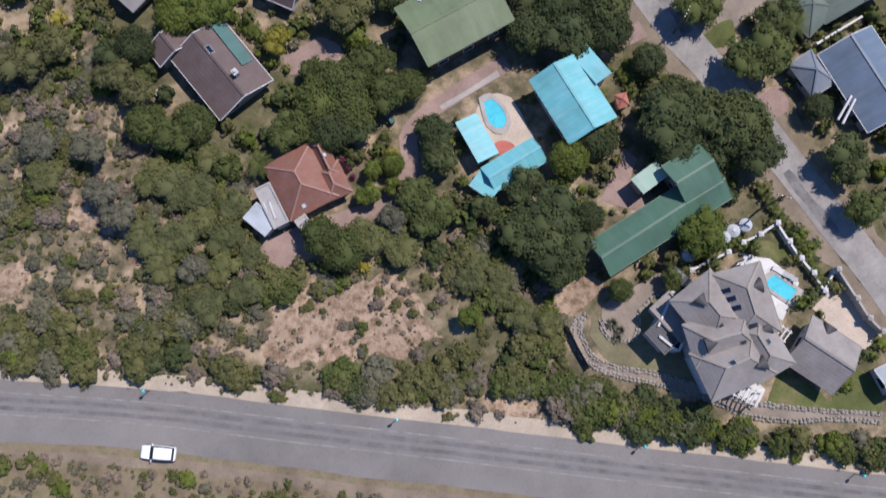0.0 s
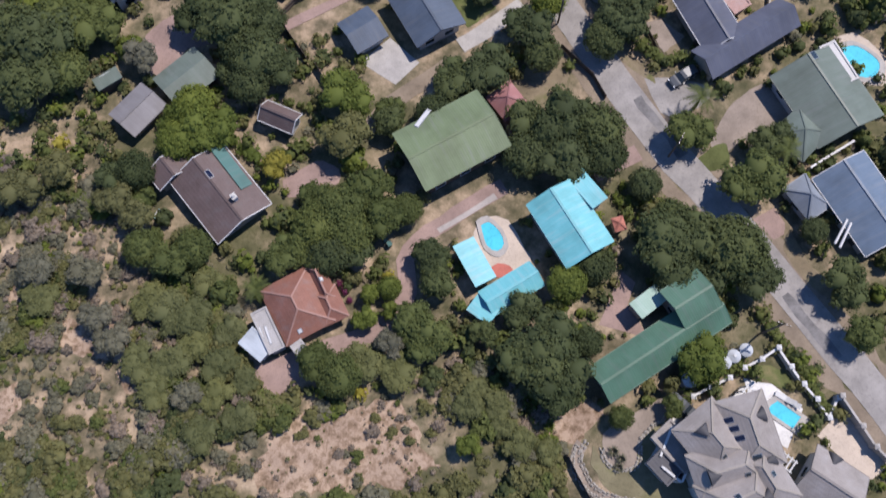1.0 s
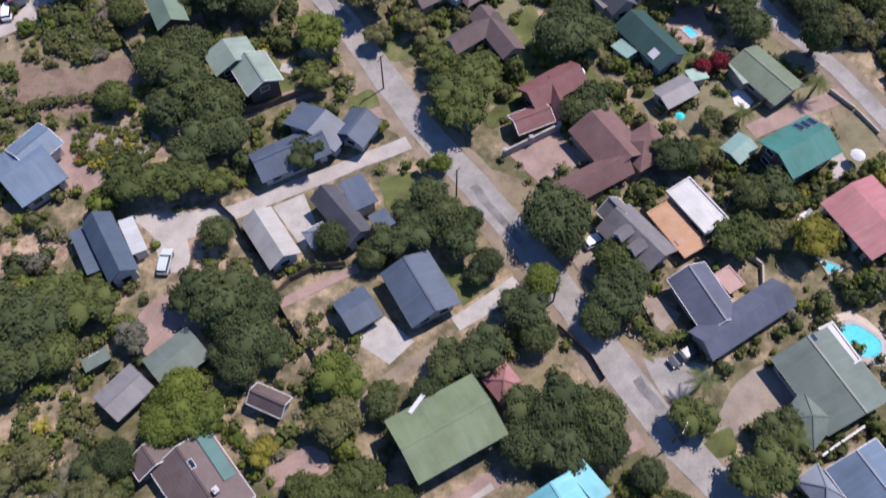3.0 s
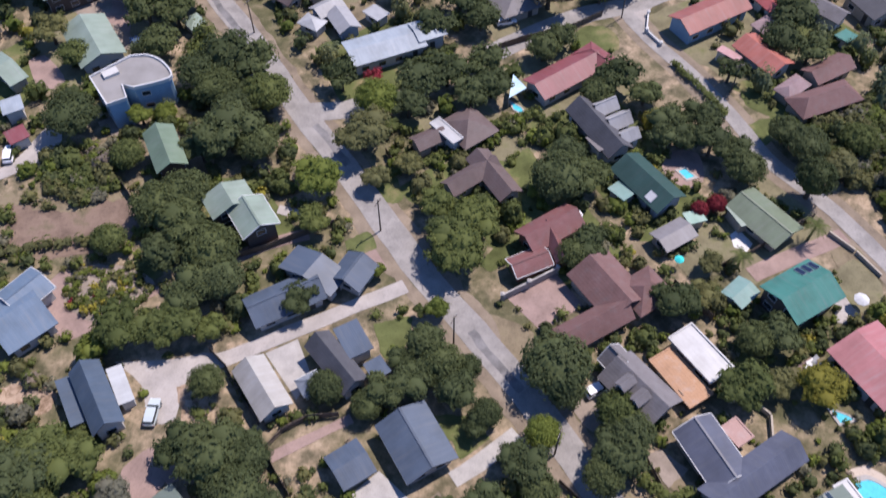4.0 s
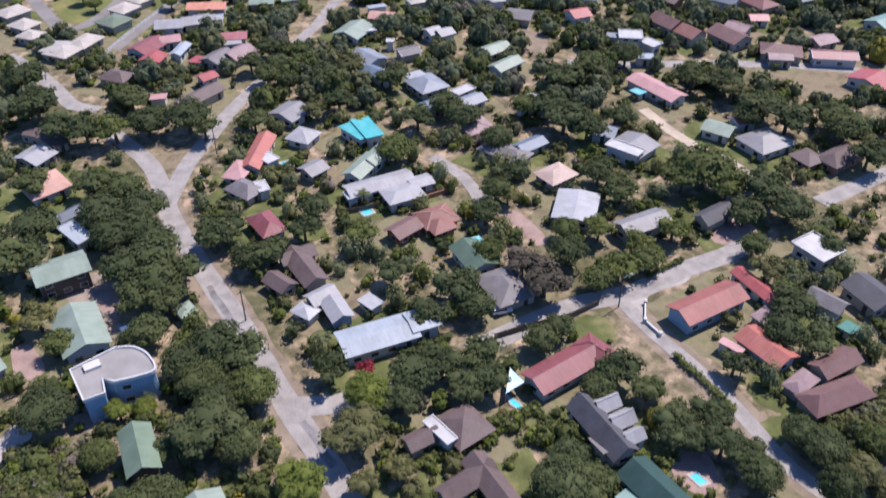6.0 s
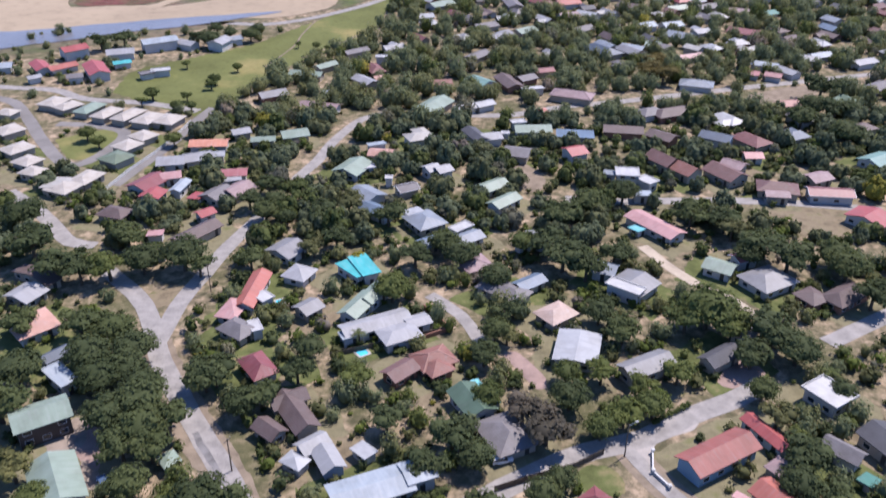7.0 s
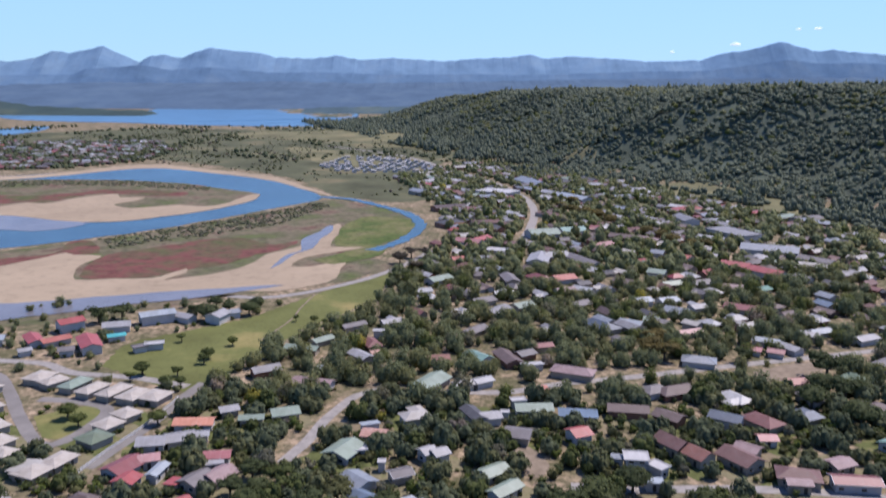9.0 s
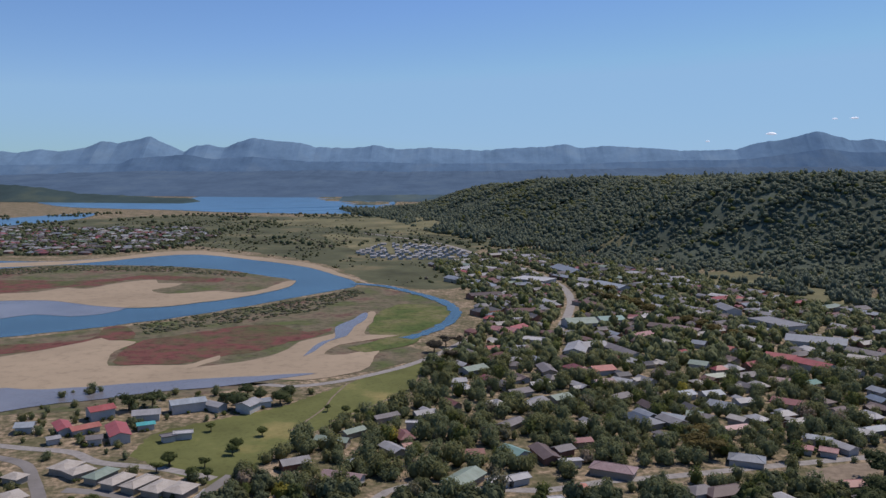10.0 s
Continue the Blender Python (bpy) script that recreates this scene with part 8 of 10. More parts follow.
tree(-11.4, 51.9, 3.7, "bright")
tree(16.6, 25.2, 2.6, "bright")
tree(-34.8, 49.1, 2.3, "bright")
tree(-32.0, 50.7, 3.1, "bright")
tree(-28.8, 47.6, 3.0, "bright")
tree(-34.0, 45.8, 2.9, "bright")
tree(-31.3, 46.8, 3.3, "bright")
tree(-9.2, 21.2, 1.7, "bright")
tree(-6.0, 22.3, 1.2, "bright")
tree(-6.0, 25.2, 1.6, "bright")
tree(-8.5, 24.5, 1.4, "bright")
tree(3.4, 5.3, 1.6, "bright")
tree(-11.8, 45.9, 3.4, "olive")
tree(-1.8, 19.9, 1.9, "olive")
tree(-42.1, 38.1, 2.5, "olive")
tree(-32.4, 32.6, 1.7, "olive")
tree(-49.9, 42.3, 2.5, "olive")
tree(-54.6, 39.9, 3.0, "olive")
tree(-39.0, 35.7, 2.4, "olive")
tree(4.4, 12.0, 1.8, "scrub")
tree(7.1, 10.2, 2.0, "scrub")
tree(9.6, 5.4, 2.1, "scrub")
tree(13.0, 4.4, 1.7, "scrub")
tree(8.0, 7.5, 1.7, "scrub")
tree(-51.0, 25.4, 2.7, "scrub")
tree(-9.5, 15.8, 2.8, "scrub")
tree(-5.3, 14.6, 2.8, "scrub")
tree(3.6, 10.0, 2.0, "scrub")
tree(-6.1, 17.9, 1.9, "grey")
tree(-40.6, 19.4, 2.3, "grey")
tree(-44.9, 28.3, 2.4, "grey")
tree(-51.4, 28.4, 2.4, "grey")
tree(-43.0, 22.4, 2.2, "grey")
tree(-31.1, 12.2, 1.9, "grey")
tree(-39.9, 58.6, 2.5, "grey")
tree(-20.9, 42.3, 2.0, "yellow")
tree(5.8, 96.0, 4.5, "mid")
tree(-49.4, 100.4, 2.9, "mid")
tree(-43.9, 83.8, 4.2, "mid")
tree(-39.0, 83.0, 3.4, "mid")
tree(-35.7, 84.4, 3.6, "mid")
tree(-31.2, 83.8, 2.5, "mid")
tree(45.3, 71.9, 4.0, "mid")
tree(27.1, 68.4, 3.3, "mid")
tree(-0.1, 86.3, 1.1, "mid")
tree(-17.1, 103.6, 2.9, "mid")
tree(16.5, 65.8, 2.6, "bright")
tree(2.5, 86.4, 1.9, "bright")
tree(-6.6, 94.0, 1.3, "bright")
tree(4.6, 100.2, 3.7, "dark")
tree(9.3, 103.7, 3.4, "dark")
tree(19.1, 75.3, 5.1, "dark")
tree(20.2, 72.0, 3.0, "dark")
tree(-42.6, 106.7, 4.4, "dark")
tree(-37.6, 102.9, 4.7, "dark")
tree(-32.6, 97.2, 4.5, "dark")
tree(-39.8, 97.7, 4.0, "dark")
tree(-34.5, 89.8, 4.2, "dark")
tree(-30.4, 92.0, 3.8, "dark")
tree(-38.4, 109.0, 4.4, "dark")
tree(0.7, 80.4, 3.0, "dark")
tree(3.1, 76.6, 3.2, "dark")
tree(-1.0, 74.2, 3.5, "dark")
tree(5.1, 72.3, 3.1, "dark")
tree(9.0, 69.0, 2.3, "dark")
tree(6.9, 76.4, 2.0, "dark")
tree(-5.1, 72.6, 3.0, "dark")
tree(-13.3, 73.4, 2.7, "dark")
tree(-18.2, 88.4, 3.0, "dark")
tree(-30.3, 74.7, 2.7, "dark")
tree(38.2, 86.2, 3.6, "dark")
tree(53.0, 80.3, 3.3, "dark")
tree(48.7, 79.6, 2.9, "dark")
tree(26.9, 97.5, 3.3, "dark")
tree(24.1, 95.7, 2.8, "dark")
tree(-7.6, 70.6, 2.3, "dark")
tree(-2.7, 77.7, 2.2, "dark")
tree(7.8, 67.5, 2.1, "dark")
tree(50.7, 72.4, 2.5, "olive")
tree(42.5, 87.7, 2.6, "olive")
tree(45.4, 93.9, 2.1, "olive")
tree(56.0, 71.3, 3.6, "yellow")
tree(-58.8, 166.0, 5.3, "dark")
tree(-53.6, 169.2, 5.9, "dark")
tree(-46.9, 163.9, 5.2, "dark")
tree(-53.6, 157.1, 4.9, "dark")
tree(-48.0, 156.5, 4.3, "dark")
tree(-51.1, 161.9, 5.4, "dark")
tree(-49.6, 147.3, 4.2, "dark")
tree(-35.7, 142.5, 5.5, "dark")
tree(-30.3, 140.6, 4.8, "dark")
tree(-40.6, 138.8, 4.4, "dark")
tree(-31.6, 133.0, 3.8, "dark")
tree(-32.7, 121.7, 5.8, "dark")
tree(-37.5, 119.4, 3.6, "dark")
tree(-27.9, 120.2, 4.0, "dark")
tree(-33.0, 128.7, 3.8, "dark")
tree(-36.8, 134.3, 4.3, "dark")
tree(-14.3, 136.9, 4.0, "dark")
tree(0.3, 135.3, 4.6, "dark")
tree(5.5, 137.6, 4.4, "dark")
tree(11.9, 139.8, 4.5, "dark")
tree(13.7, 134.1, 3.8, "dark")
tree(-1.8, 129.4, 3.7, "dark")
tree(24.1, 144.2, 3.6, "dark")
tree(27.8, 147.8, 3.2, "dark")
tree(36.7, 135.4, 4.3, "dark")
tree(32.7, 131.9, 3.2, "dark")
tree(8.4, 158.8, 5.1, "dark")
tree(3.7, 151.1, 4.1, "dark")
tree(12.7, 153.6, 3.9, "dark")
tree(32.6, 170.3, 4.5, "dark")
tree(-4.3, 164.2, 3.8, "dark")
tree(-42.7, 177.9, 5.0, "dark")
tree(-33.9, 169.6, 4.0, "dark")
tree(23.4, 110.6, 4.9, "dark")
tree(28.3, 111.2, 3.8, "dark")
tree(25.2, 116.5, 3.5, "dark")
tree(43.6, 122.3, 4.1, "dark")
tree(50.1, 124.5, 3.8, "dark")
tree(50.7, 118.4, 3.7, "dark")
tree(54.2, 116.6, 3.3, "dark")
tree(55.0, 112.5, 3.6, "dark")
tree(73.9, 152.0, 4.9, "dark")
tree(69.8, 144.9, 4.3, "dark")
tree(74.4, 141.7, 4.0, "dark")
tree(58.3, 137.1, 3.4, "dark")
tree(-61.3, 127.1, 5.0, "dark")
tree(-81.3, 168.6, 6.2, "dark")
tree(41.4, 131.6, 3.2, "dark")
tree(-82.5, 180.4, 5.6, "dark")
tree(-66.0, 181.7, 4.9, "dark")
tree(9.5, 132.0, 3.7, "dark")
tree(46.3, 120.3, 3.1, "dark")
tree(64.3, 121.1, 3.2, "dark")
tree(66.9, 117.3, 3.8, "dark")
tree(73.0, 172.4, 3.5, "dark")
tree(90.1, 172.4, 3.0, "dark")
tree(-27.3, 132.4, 4.4, "mid")
tree(9.1, 102.0, 4.3, "mid")
tree(5.4, 97.4, 4.8, "mid")
tree(2.9, 106.2, 3.1, "mid")
tree(-65.5, 145.1, 3.3, "mid")
tree(42.5, 164.5, 4.2, "mid")
tree(49.0, 167.7, 3.8, "mid")
tree(37.4, 161.4, 3.6, "mid")
tree(16.0, 171.6, 3.7, "mid")
tree(74.7, 157.1, 3.3, "mid")
tree(-50.0, 118.7, 3.1, "mid")
tree(-17.1, 112.1, 4.2, "bright")
tree(-7.4, 130.7, 4.1, "bright")
tree(-49.9, 128.8, 2.4, "bright")
tree(-45.5, 129.5, 2.1, "bright")
tree(34.9, 135.6, 2.2, "bright")
tree(-9.5, 121.6, 5.1, "olive")
tree(-71.4, 151.6, 3.7, "olive")
tree(-7.4, 112.9, 2.5, "olive")
tree(73.0, 164.0, 3.9, "olive")
tree(-1.7, 115.3, 2.5, "olive")
tree(26.7, 160.1, 6.1, "bare")
tree(22.8, 166.8, 4.4, "bare")
tree(49.1, 105.9, 1.7, "red")
tree(46.1, 104.9, 1.5, "red")
tree(-8.2, 138.1, 1.9, "red")
tree(-89.3, 198.9, 4.8, "dark")
tree(-75.5, 197.4, 5.8, "dark")
tree(-67.1, 195.3, 5.4, "dark")
tree(-60.2, 188.3, 5.2, "dark")
tree(-69.6, 185.9, 5.5, "dark")
tree(-60.0, 182.0, 4.8, "dark")
tree(-64.8, 177.4, 5.2, "dark")
tree(-54.7, 175.5, 4.9, "dark")
tree(-101.3, 234.9, 7.5, "dark")
tree(-90.4, 223.8, 6.5, "dark")
tree(-84.4, 222.1, 5.4, "dark")
tree(-111.1, 253.4, 6.6, "dark")
tree(-69.8, 227.3, 5.7, "dark")
tree(-77.7, 240.7, 5.4, "dark")
tree(-59.7, 228.9, 6.6, "dark")
tree(-54.9, 225.4, 4.7, "dark")
tree(-42.3, 229.1, 4.1, "dark")
tree(-40.9, 179.4, 4.9, "dark")
tree(-30.0, 171.4, 4.4, "dark")
tree(-22.2, 188.8, 3.9, "dark")
tree(-23.8, 180.1, 3.8, "dark")
tree(1.0, 229.6, 5.2, "dark")
tree(8.6, 236.5, 4.7, "dark")
tree(-7.1, 253.6, 5.0, "dark")
tree(13.0, 229.4, 5.2, "dark")
tree(39.5, 226.6, 6.7, "dark")
tree(44.8, 221.8, 5.7, "dark")
tree(36.0, 234.6, 5.7, "dark")
tree(53.5, 229.2, 4.7, "dark")
tree(79.9, 250.4, 5.9, "dark")
tree(88.9, 247.7, 5.2, "dark")
tree(93.4, 231.9, 6.6, "dark")
tree(98.4, 224.8, 7.2, "dark")
tree(89.5, 228.1, 4.9, "dark")
tree(81.7, 190.7, 6.5, "dark")
tree(85.0, 184.7, 5.5, "dark")
tree(74.6, 183.7, 4.6, "dark")
tree(111.8, 220.1, 5.9, "dark")
tree(112.2, 206.7, 5.4, "dark")
tree(111.6, 227.0, 5.4, "dark")
tree(21.2, 218.3, 4.4, "dark")
tree(22.8, 202.2, 4.1, "dark")
tree(16.3, 185.8, 3.9, "dark")
tree(19.5, 195.2, 3.7, "dark")
tree(44.5, 201.7, 4.2, "dark")
tree(48.4, 193.6, 4.6, "dark")
tree(-20.7, 239.9, 5.1, "dark")
tree(-26.6, 254.0, 5.1, "dark")
tree(42.8, 251.0, 6.0, "dark")
tree(52.1, 258.4, 5.9, "dark")
tree(63.6, 266.7, 5.4, "dark")
tree(-77.6, 224.1, 6.0, "mid")
tree(-4.6, 212.6, 4.9, "mid")
tree(69.5, 199.8, 7.4, "mid")
tree(73.8, 194.6, 5.4, "mid")
tree(63.9, 197.7, 5.1, "mid")
tree(-11.3, 177.6, 4.0, "mid")
tree(30.2, 236.5, 4.4, "mid")
tree(40.7, 178.7, 3.8, "mid")
tree(33.4, 179.4, 3.3, "mid")
tree(48.7, 174.6, 3.5, "mid")
tree(56.9, 178.3, 3.9, "mid")
tree(-18.9, 261.0, 5.2, "olive")
tree(89.3, 243.0, 4.8, "olive")
tree(22.1, 193.7, 2.9, "olive")
tree(-26.5, 235.4, 3.8, "olive")
tree(-14.2, 231.0, 2.2, "yellow")
tree(-53.1, 60.5, 5.1, "dark")
tree(-54.2, 54.8, 4.5, "dark")
tree(-57.3, 61.7, 4.5, "dark")
tree(-49.9, 56.4, 3.3, "mid")
tree(-46.8, 63.3, 4.0, "mid")
tree(-50.8, 64.3, 4.1, "mid")
tree(-100.0, 441.5, 5.8, "dark")
tree(-100.6, 461.4, 4.8, "dark")
tree(-150.3, 437.4, 5.9, "dark")
tree(-141.4, 443.0, 5.4, "dark")
tree(-81.8, 450.7, 4.7, "dark")
tree(-80.6, 463.9, 3.9, "dark")
tree(-108.7, 451.9, 3.6, "dark")
tree(-92.8, 456.1, 3.6, "dark")
tree(-12.4, 518.7, 5.3, "dark")
tree(-6.1, 526.7, 5.0, "dark")
tree(-117.1, 321.2, 3.5, "mid")
tree(-110.7, 314.1, 3.0, "mid")
tree(-84.7, 315.7, 3.3, "mid")
tree(-105.8, 364.7, 3.4, "mid")
tree(-91.9, 363.3, 2.4, "mid")
tree(-73.6, 352.6, 4.1, "mid")
tree(-85.1, 383.9, 3.0, "mid")
tree(100.0, 386.2, 6.6, "ochre")
tree(105.2, 382.7, 6.1, "ochre")
tree(106.7, 403.5, 5.3, "ochre")
tree(163.4, 360.6, 8.1, "dark")
tree(159.1, 337.0, 6.7, "dark")
tree(152.3, 341.3, 6.2, "dark")
tree(152.5, 312.5, 6.7, "dark")
tree(143.3, 329.5, 6.0, "dark")
tree(137.2, 380.2, 4.6, "dark")
tree(131.6, 774.6, 7.0, "ochre")
tree(140.6, 757.6, 7.3, "ochre")
tree(150.0, 745.9, 6.7, "ochre")
tree(156.1, 720.7, 6.0, "ochre")
tree(172.9, 674.2, 5.3, "ochre")
tree(178.5, 657.1, 5.6, "ochre")
tree(183.2, 638.8, 5.8, "ochre")
tree(191.3, 620.9, 5.3, "ochre")
tree(200.4, 619.8, 5.7, "ochre")
tree(143.9, 830.5, 6.4, "ochre")
tree(127.7, 795.1, 6.1, "ochre")
tree(-106.2, 364.7, 3.2, "mid")
tree(-102.6, 407.2, 2.2, "mid")
tree(-85.3, 377.7, 2.7, "mid")
tree(-79.0, 402.1, 2.4, "mid")
tree(-92.8, 351.2, 2.8, "mid")
tree(-87.4, 352.1, 2.3, "mid")
tree(-108.2, 357.5, 2.4, "mid")
tree(-48.0, 436.4, 2.2, "mid")
tree(-42.2, 432.3, 1.9, "mid")
tree(-57.1, 440.0, 1.7, "mid")


for x, y, r, tone in ((-43, 257, 4.2, "dark"), (-41, 265, 4.0, "dark"), (-37, 273, 4.4, "mid"), (-49, 265, 4.6, "dark"), (-37, 254, 3.4, "dark"), (-33, 267, 4.0, "mid"), (-45, 275, 4.5, "dark"),
                     (-11, 571, 5.5, "bare"), (-4, 589, 5.5, "bare"), (0, 548, 5.0, "bare"), (5, 590, 5.0, "bare")):
    tree(x, y, r, tone)


# ---- scrub, hedges and garden shrubs ----
KINDS = ["olive", "mid", "grey", "dead", "dark", "bright", "yellow", "red"]
SCRUB = [LEAVES[k] for k in KINDS]
DISTANT = [LEAVES[k] for k in ("faroak", "far", "grey", "dead", "far", "mid", "yellow", "red")]
WILD = [(-90, 46), (-47, 42), (-40, 35), (-39, 31), (-25, 23), (-25, 18), (-22, 11), (-10, 10), (-2, 15), (6, 16), (14, 11), (15, 4), (19, -2), (32, -5), (54, -10), (69, -16),
        (35, -12), (0, -8), (-27, -4), (-56, -1), (-90, 1)]
BARE = [[(-27, 6), (-10, 11), (3, 10), (10, 3), (0, 1), (-12, -1), (-26, -1)], [(-50, 23), (-42, 24), (-39, 19), (-35, 14), (-40, 12), (-46, 18)], [(-60, 14), (-50, 14), (-54, 9), (-62, 8)],
        [(13, 11), (21, 12), (22, 8), (15, 4)], [(4, -4), (12, -4), (11, -9), (4, -8)]]


def near_tree(x, y, k=0.75):
    return any((x - a) ** 2 + (y - b) ** 2 < (k * r) ** 2 for a, b, r in PLANTED if abs(x - a) < r)


def scatter(count, x0, x1, y0, y1, size, protos, keep, tall=0.75, clear=0.7):
    """Plants at random free spots: keep(x, y) gives None or the weights of the kinds of plants and a factor for the size."""
    items, tries = [], 0
    while len(items) < count and tries < count * 14:
        tries += 1
        x, y = rng.uniform(x0, x1), rng.uniform(y0, y1)
        got = keep(x, y)
        if got is None:
            continue
        weights, k = got
        r = rng.uniform(*size) * k
        if not is_free(x, y, r * clear):
            continue
        h = r * rng.uniform(0.8, 1.25) * tall
        items.append((x, y, ground_z(x, y) + h * 0.55, r, h * 1.25, rng.uniform(0, 6.28), rng.randrange(len(protos)), rng.choices(range(8), weights)[0]))
    return items


def wild(x, y):
    if not inside(WILD, x, y) or near_tree(x, y, 0.6):
        return None
    if any(inside(b, x, y) for b in BARE):
        return ((7, 1, 5, 6, 0, 0, 0, 0), rng.choice((0.25, 0.35, 0.5))) if noise.noise(Vector((x / 6, y / 6, 2))) > 0.12 else None
    n = noise.noise(Vector((x / 9, y / 9, 4)))
    open_left = smooth((-30 - x) / 14) * smooth((y - 4) / 6)
    if n < -0.18 + 0.34 * open_left:
        return ((3, 1, 5, 6, 0, 0, 0, 0), 0.6) if rng.random() < 0.3 else None
    return ((5, 2.5, 8, 3, 0.7, 0.3, 0, 0), 0.85) if open_left > 0.3 else ((8, 4, 4, 0.8, 2, 0.8, 0, 0), 1.0)


def tufts(x, y):
    if not inside(WILD, x, y) or near_tree(x, y, 0.6):
        return None
    if any(inside(b, x, y) for b in BARE):
        return ((5, 1, 4, 6, 0, 0, 0, 0), rng.choice((0.4, 0.5, 1.0))) if noise.noise(Vector((x / 3.5, y / 3.5, 12))) > -0.12 else None
    return (6, 2, 4, 5, 0, 0.6, 0, 0), 1.0


def gardens(x, y):
    if inside(WILD, x, y) or near_tree(x, y, 0.8) or ridge_height(x, y) > 0:
        return None
    if y < -2.5 + 0.0 * x and y < -6 - 0.16 * (x + 20):
        return None
    n = noise.noise(Vector((x / 14, y / 14, 8)))
    if n < -0.25 and rng.random() < 0.7:
        return None
    return (6, 8, 1.5, 0.3, 6, 4.5, 0.25, 0), 1.0


def south_side(x, y):
    d = -15.6 - 0.137 * (x + 10)
    n = noise.noise(Vector((x / 7, y / 5, 3)))
    return (((4, 2, 0, 0, 1, 7, 0, 0), 1.3) if n > 0.22 else ((4, 1, 6, 7, 0, 0, 0, 0), 0.7)) if y < d else None


items = scatter(1250, -100, 70, -16, 48, (0.6, 2.3), SCRAGGLY, wild, 0.62)
merged("scrub", items, SCRAGGLY, SCRUB, "dense olive and grey green coastal scrub bushes", "scrub")
items = scatter(2900, -88, 95, -6, 130, (0.4, 1.7), SHRUB, gardens, 0.9)
items += scatter(1500, -75, 60, -28, -8, (0.3, 1.2), SHRUB, south_side, 0.6)
items += scatter(3600, -95, 70, -14, 48, (0.16, 0.55), SHRUB, tufts, 0.7)
merged("shrubs", items, SHRUB, SCRUB, "green garden shrubs and hedges between the houses", "shrubs")
items = scatter(2700, -150, 190, 130, 330, (0.7, 2.6), SHRUB, gardens, 0.9)
merged("shrubs", items + PLANTING, SHRUB, SCRUB, "green hedges and shrubs of the farther gardens", "shrubs")


LANE_SIDE = [(66.5, 122.7), (76.5, 129.0), (92.0, 130.0), (92.0, 96.0), (81.0, 96.0), (76.0, 103.5), (72.0, 108.2), (66.9, 114.3)]
BED = [(-56.0, 93.5), (-54.1, 97.4), (-46.5, 96.9), (-41.6, 93.1), (-42.9, 90.3), (-47.3, 87.2), (-53.4, 88.4)]
FIELD_EDGE = [(-64.0, 121.0), (-54.0, 121.0), (-51.0, 113.0), (-54.0, 110.5), (-63.0, 111.0)]


def thicket(x, y):
    if inside(LANE_SIDE, x, y):
        return (9, 4, 2, 1.5, 1, 1, 0, 0), 1.0
    return ((5, 4, 2, 1, 1, 1, 0, 0), 1.0) if inside(FIELD_EDGE, x, y) and not near_tree(x, y, 0.8) else None


def bed(x, y):
    return ((3, 4, 2, 0.6, 2, 6, 3, 0.4), 1.0) if inside(BED, x, y) else None


BANK = [(17.0, -2.6), (21.0, -3.4), (27.0, -5.4), (32.0, -7.0), (36.5, -8.8), (43.0, -10.0), (48.0, -10.4), (56.0, -10.6), (60.0, -13.6), (48.0, -12.4), (40.0, -11.4), (32.0, -10.4), (24.0, -9.0), (17.0, -6.4)]


def bank(x, y):
    return ((3, 6, 0.6, 0.2, 6, 3, 0, 0), 1.0) if inside(BANK, x, y) else None


items = scatter(110, 16, 60, -14, -2, (0.9, 1.9), SCRAGGLY, bank, 0.8, 0.4)
merged("thicket", items, SCRAGGLY, SCRUB, "dense green thicket on the bank below the villa", "scrub")
items = scatter(300, -75, 93, 94, 131, (0.9, 2.4), MEDIUM, thicket, 0.8, 0.4)
merged("thicket", items, MEDIUM, SCRUB, "olive green thicket beside the lane and the dry field", "scrub")
free, taken = taken, np.zeros_like(taken)
items = scatter(150, -57, -41, 87, 98, (0.35, 1.0), SHRUB, bed, 0.9, 0.0)
taken = free
merged("bed_plants", items, SHRUB, SCRUB, "low green and yellow plants of a stony garden", "plants")
items = scatter(170, -85, 95, 20, 132, (1.1, 2.3), BUSH, gardens, 1.1, 0.8)
merged("garden_bushes", items, BUSH, SCRUB, "tall green bushes and small trees in the gardens", "bushes")


def town(x, y):
    if not inside(TOWN, x, y) or near_tree(x, y, 0.6):
        return None
    return (7, 6, 0.5, 0.1, 8, 2.6, 0.1, 0), 1.0


def park(x, y):
    if inside(TOWN, x, y) or x > 0 or x < -210 + (y - 330) * 0.1 or y > 475:
        return None
    return (4, 4, 0, 0, 8, 1, 0, 0), 0.7


items = scatter(600, -150, 200, 225, 350, (1.3, 4.2), BUSH, town, 1.1, 0.7)
merged("town_trees", items, BUSH, DISTANT, "green garden trees between the nearer roofs of the town", "trees")
items = scatter(1500, -100, 345, 335, 560, (1.6, 4.7), SMALL, town, 1.1, 0.55)
items += scatter(280, -125, 175, 128, 235, (1.5, 3.2), SMALL, gardens, 1.2, 0.7)
items += scatter(150, -230, -40, 300, 470, (1.2, 4.0), SMALL, park, 1.1)
merged("town_trees", items, SMALL, DISTANT, "dark green garden trees between the roofs of the town", "trees")
items = scatter(3900, -60, 350, 540, 1240, (1.5, 4.7), TINY, town, 1.2, 0.55)
merged("town_trees", items, TINY, DISTANT, "dark green trees of the far town", "trees")


def quarter(x, y):
    return ((4, 3, 0.5, 0.3, 12, 0, 0, 0), 1.0) if inside(QUARTER, x, y) else None


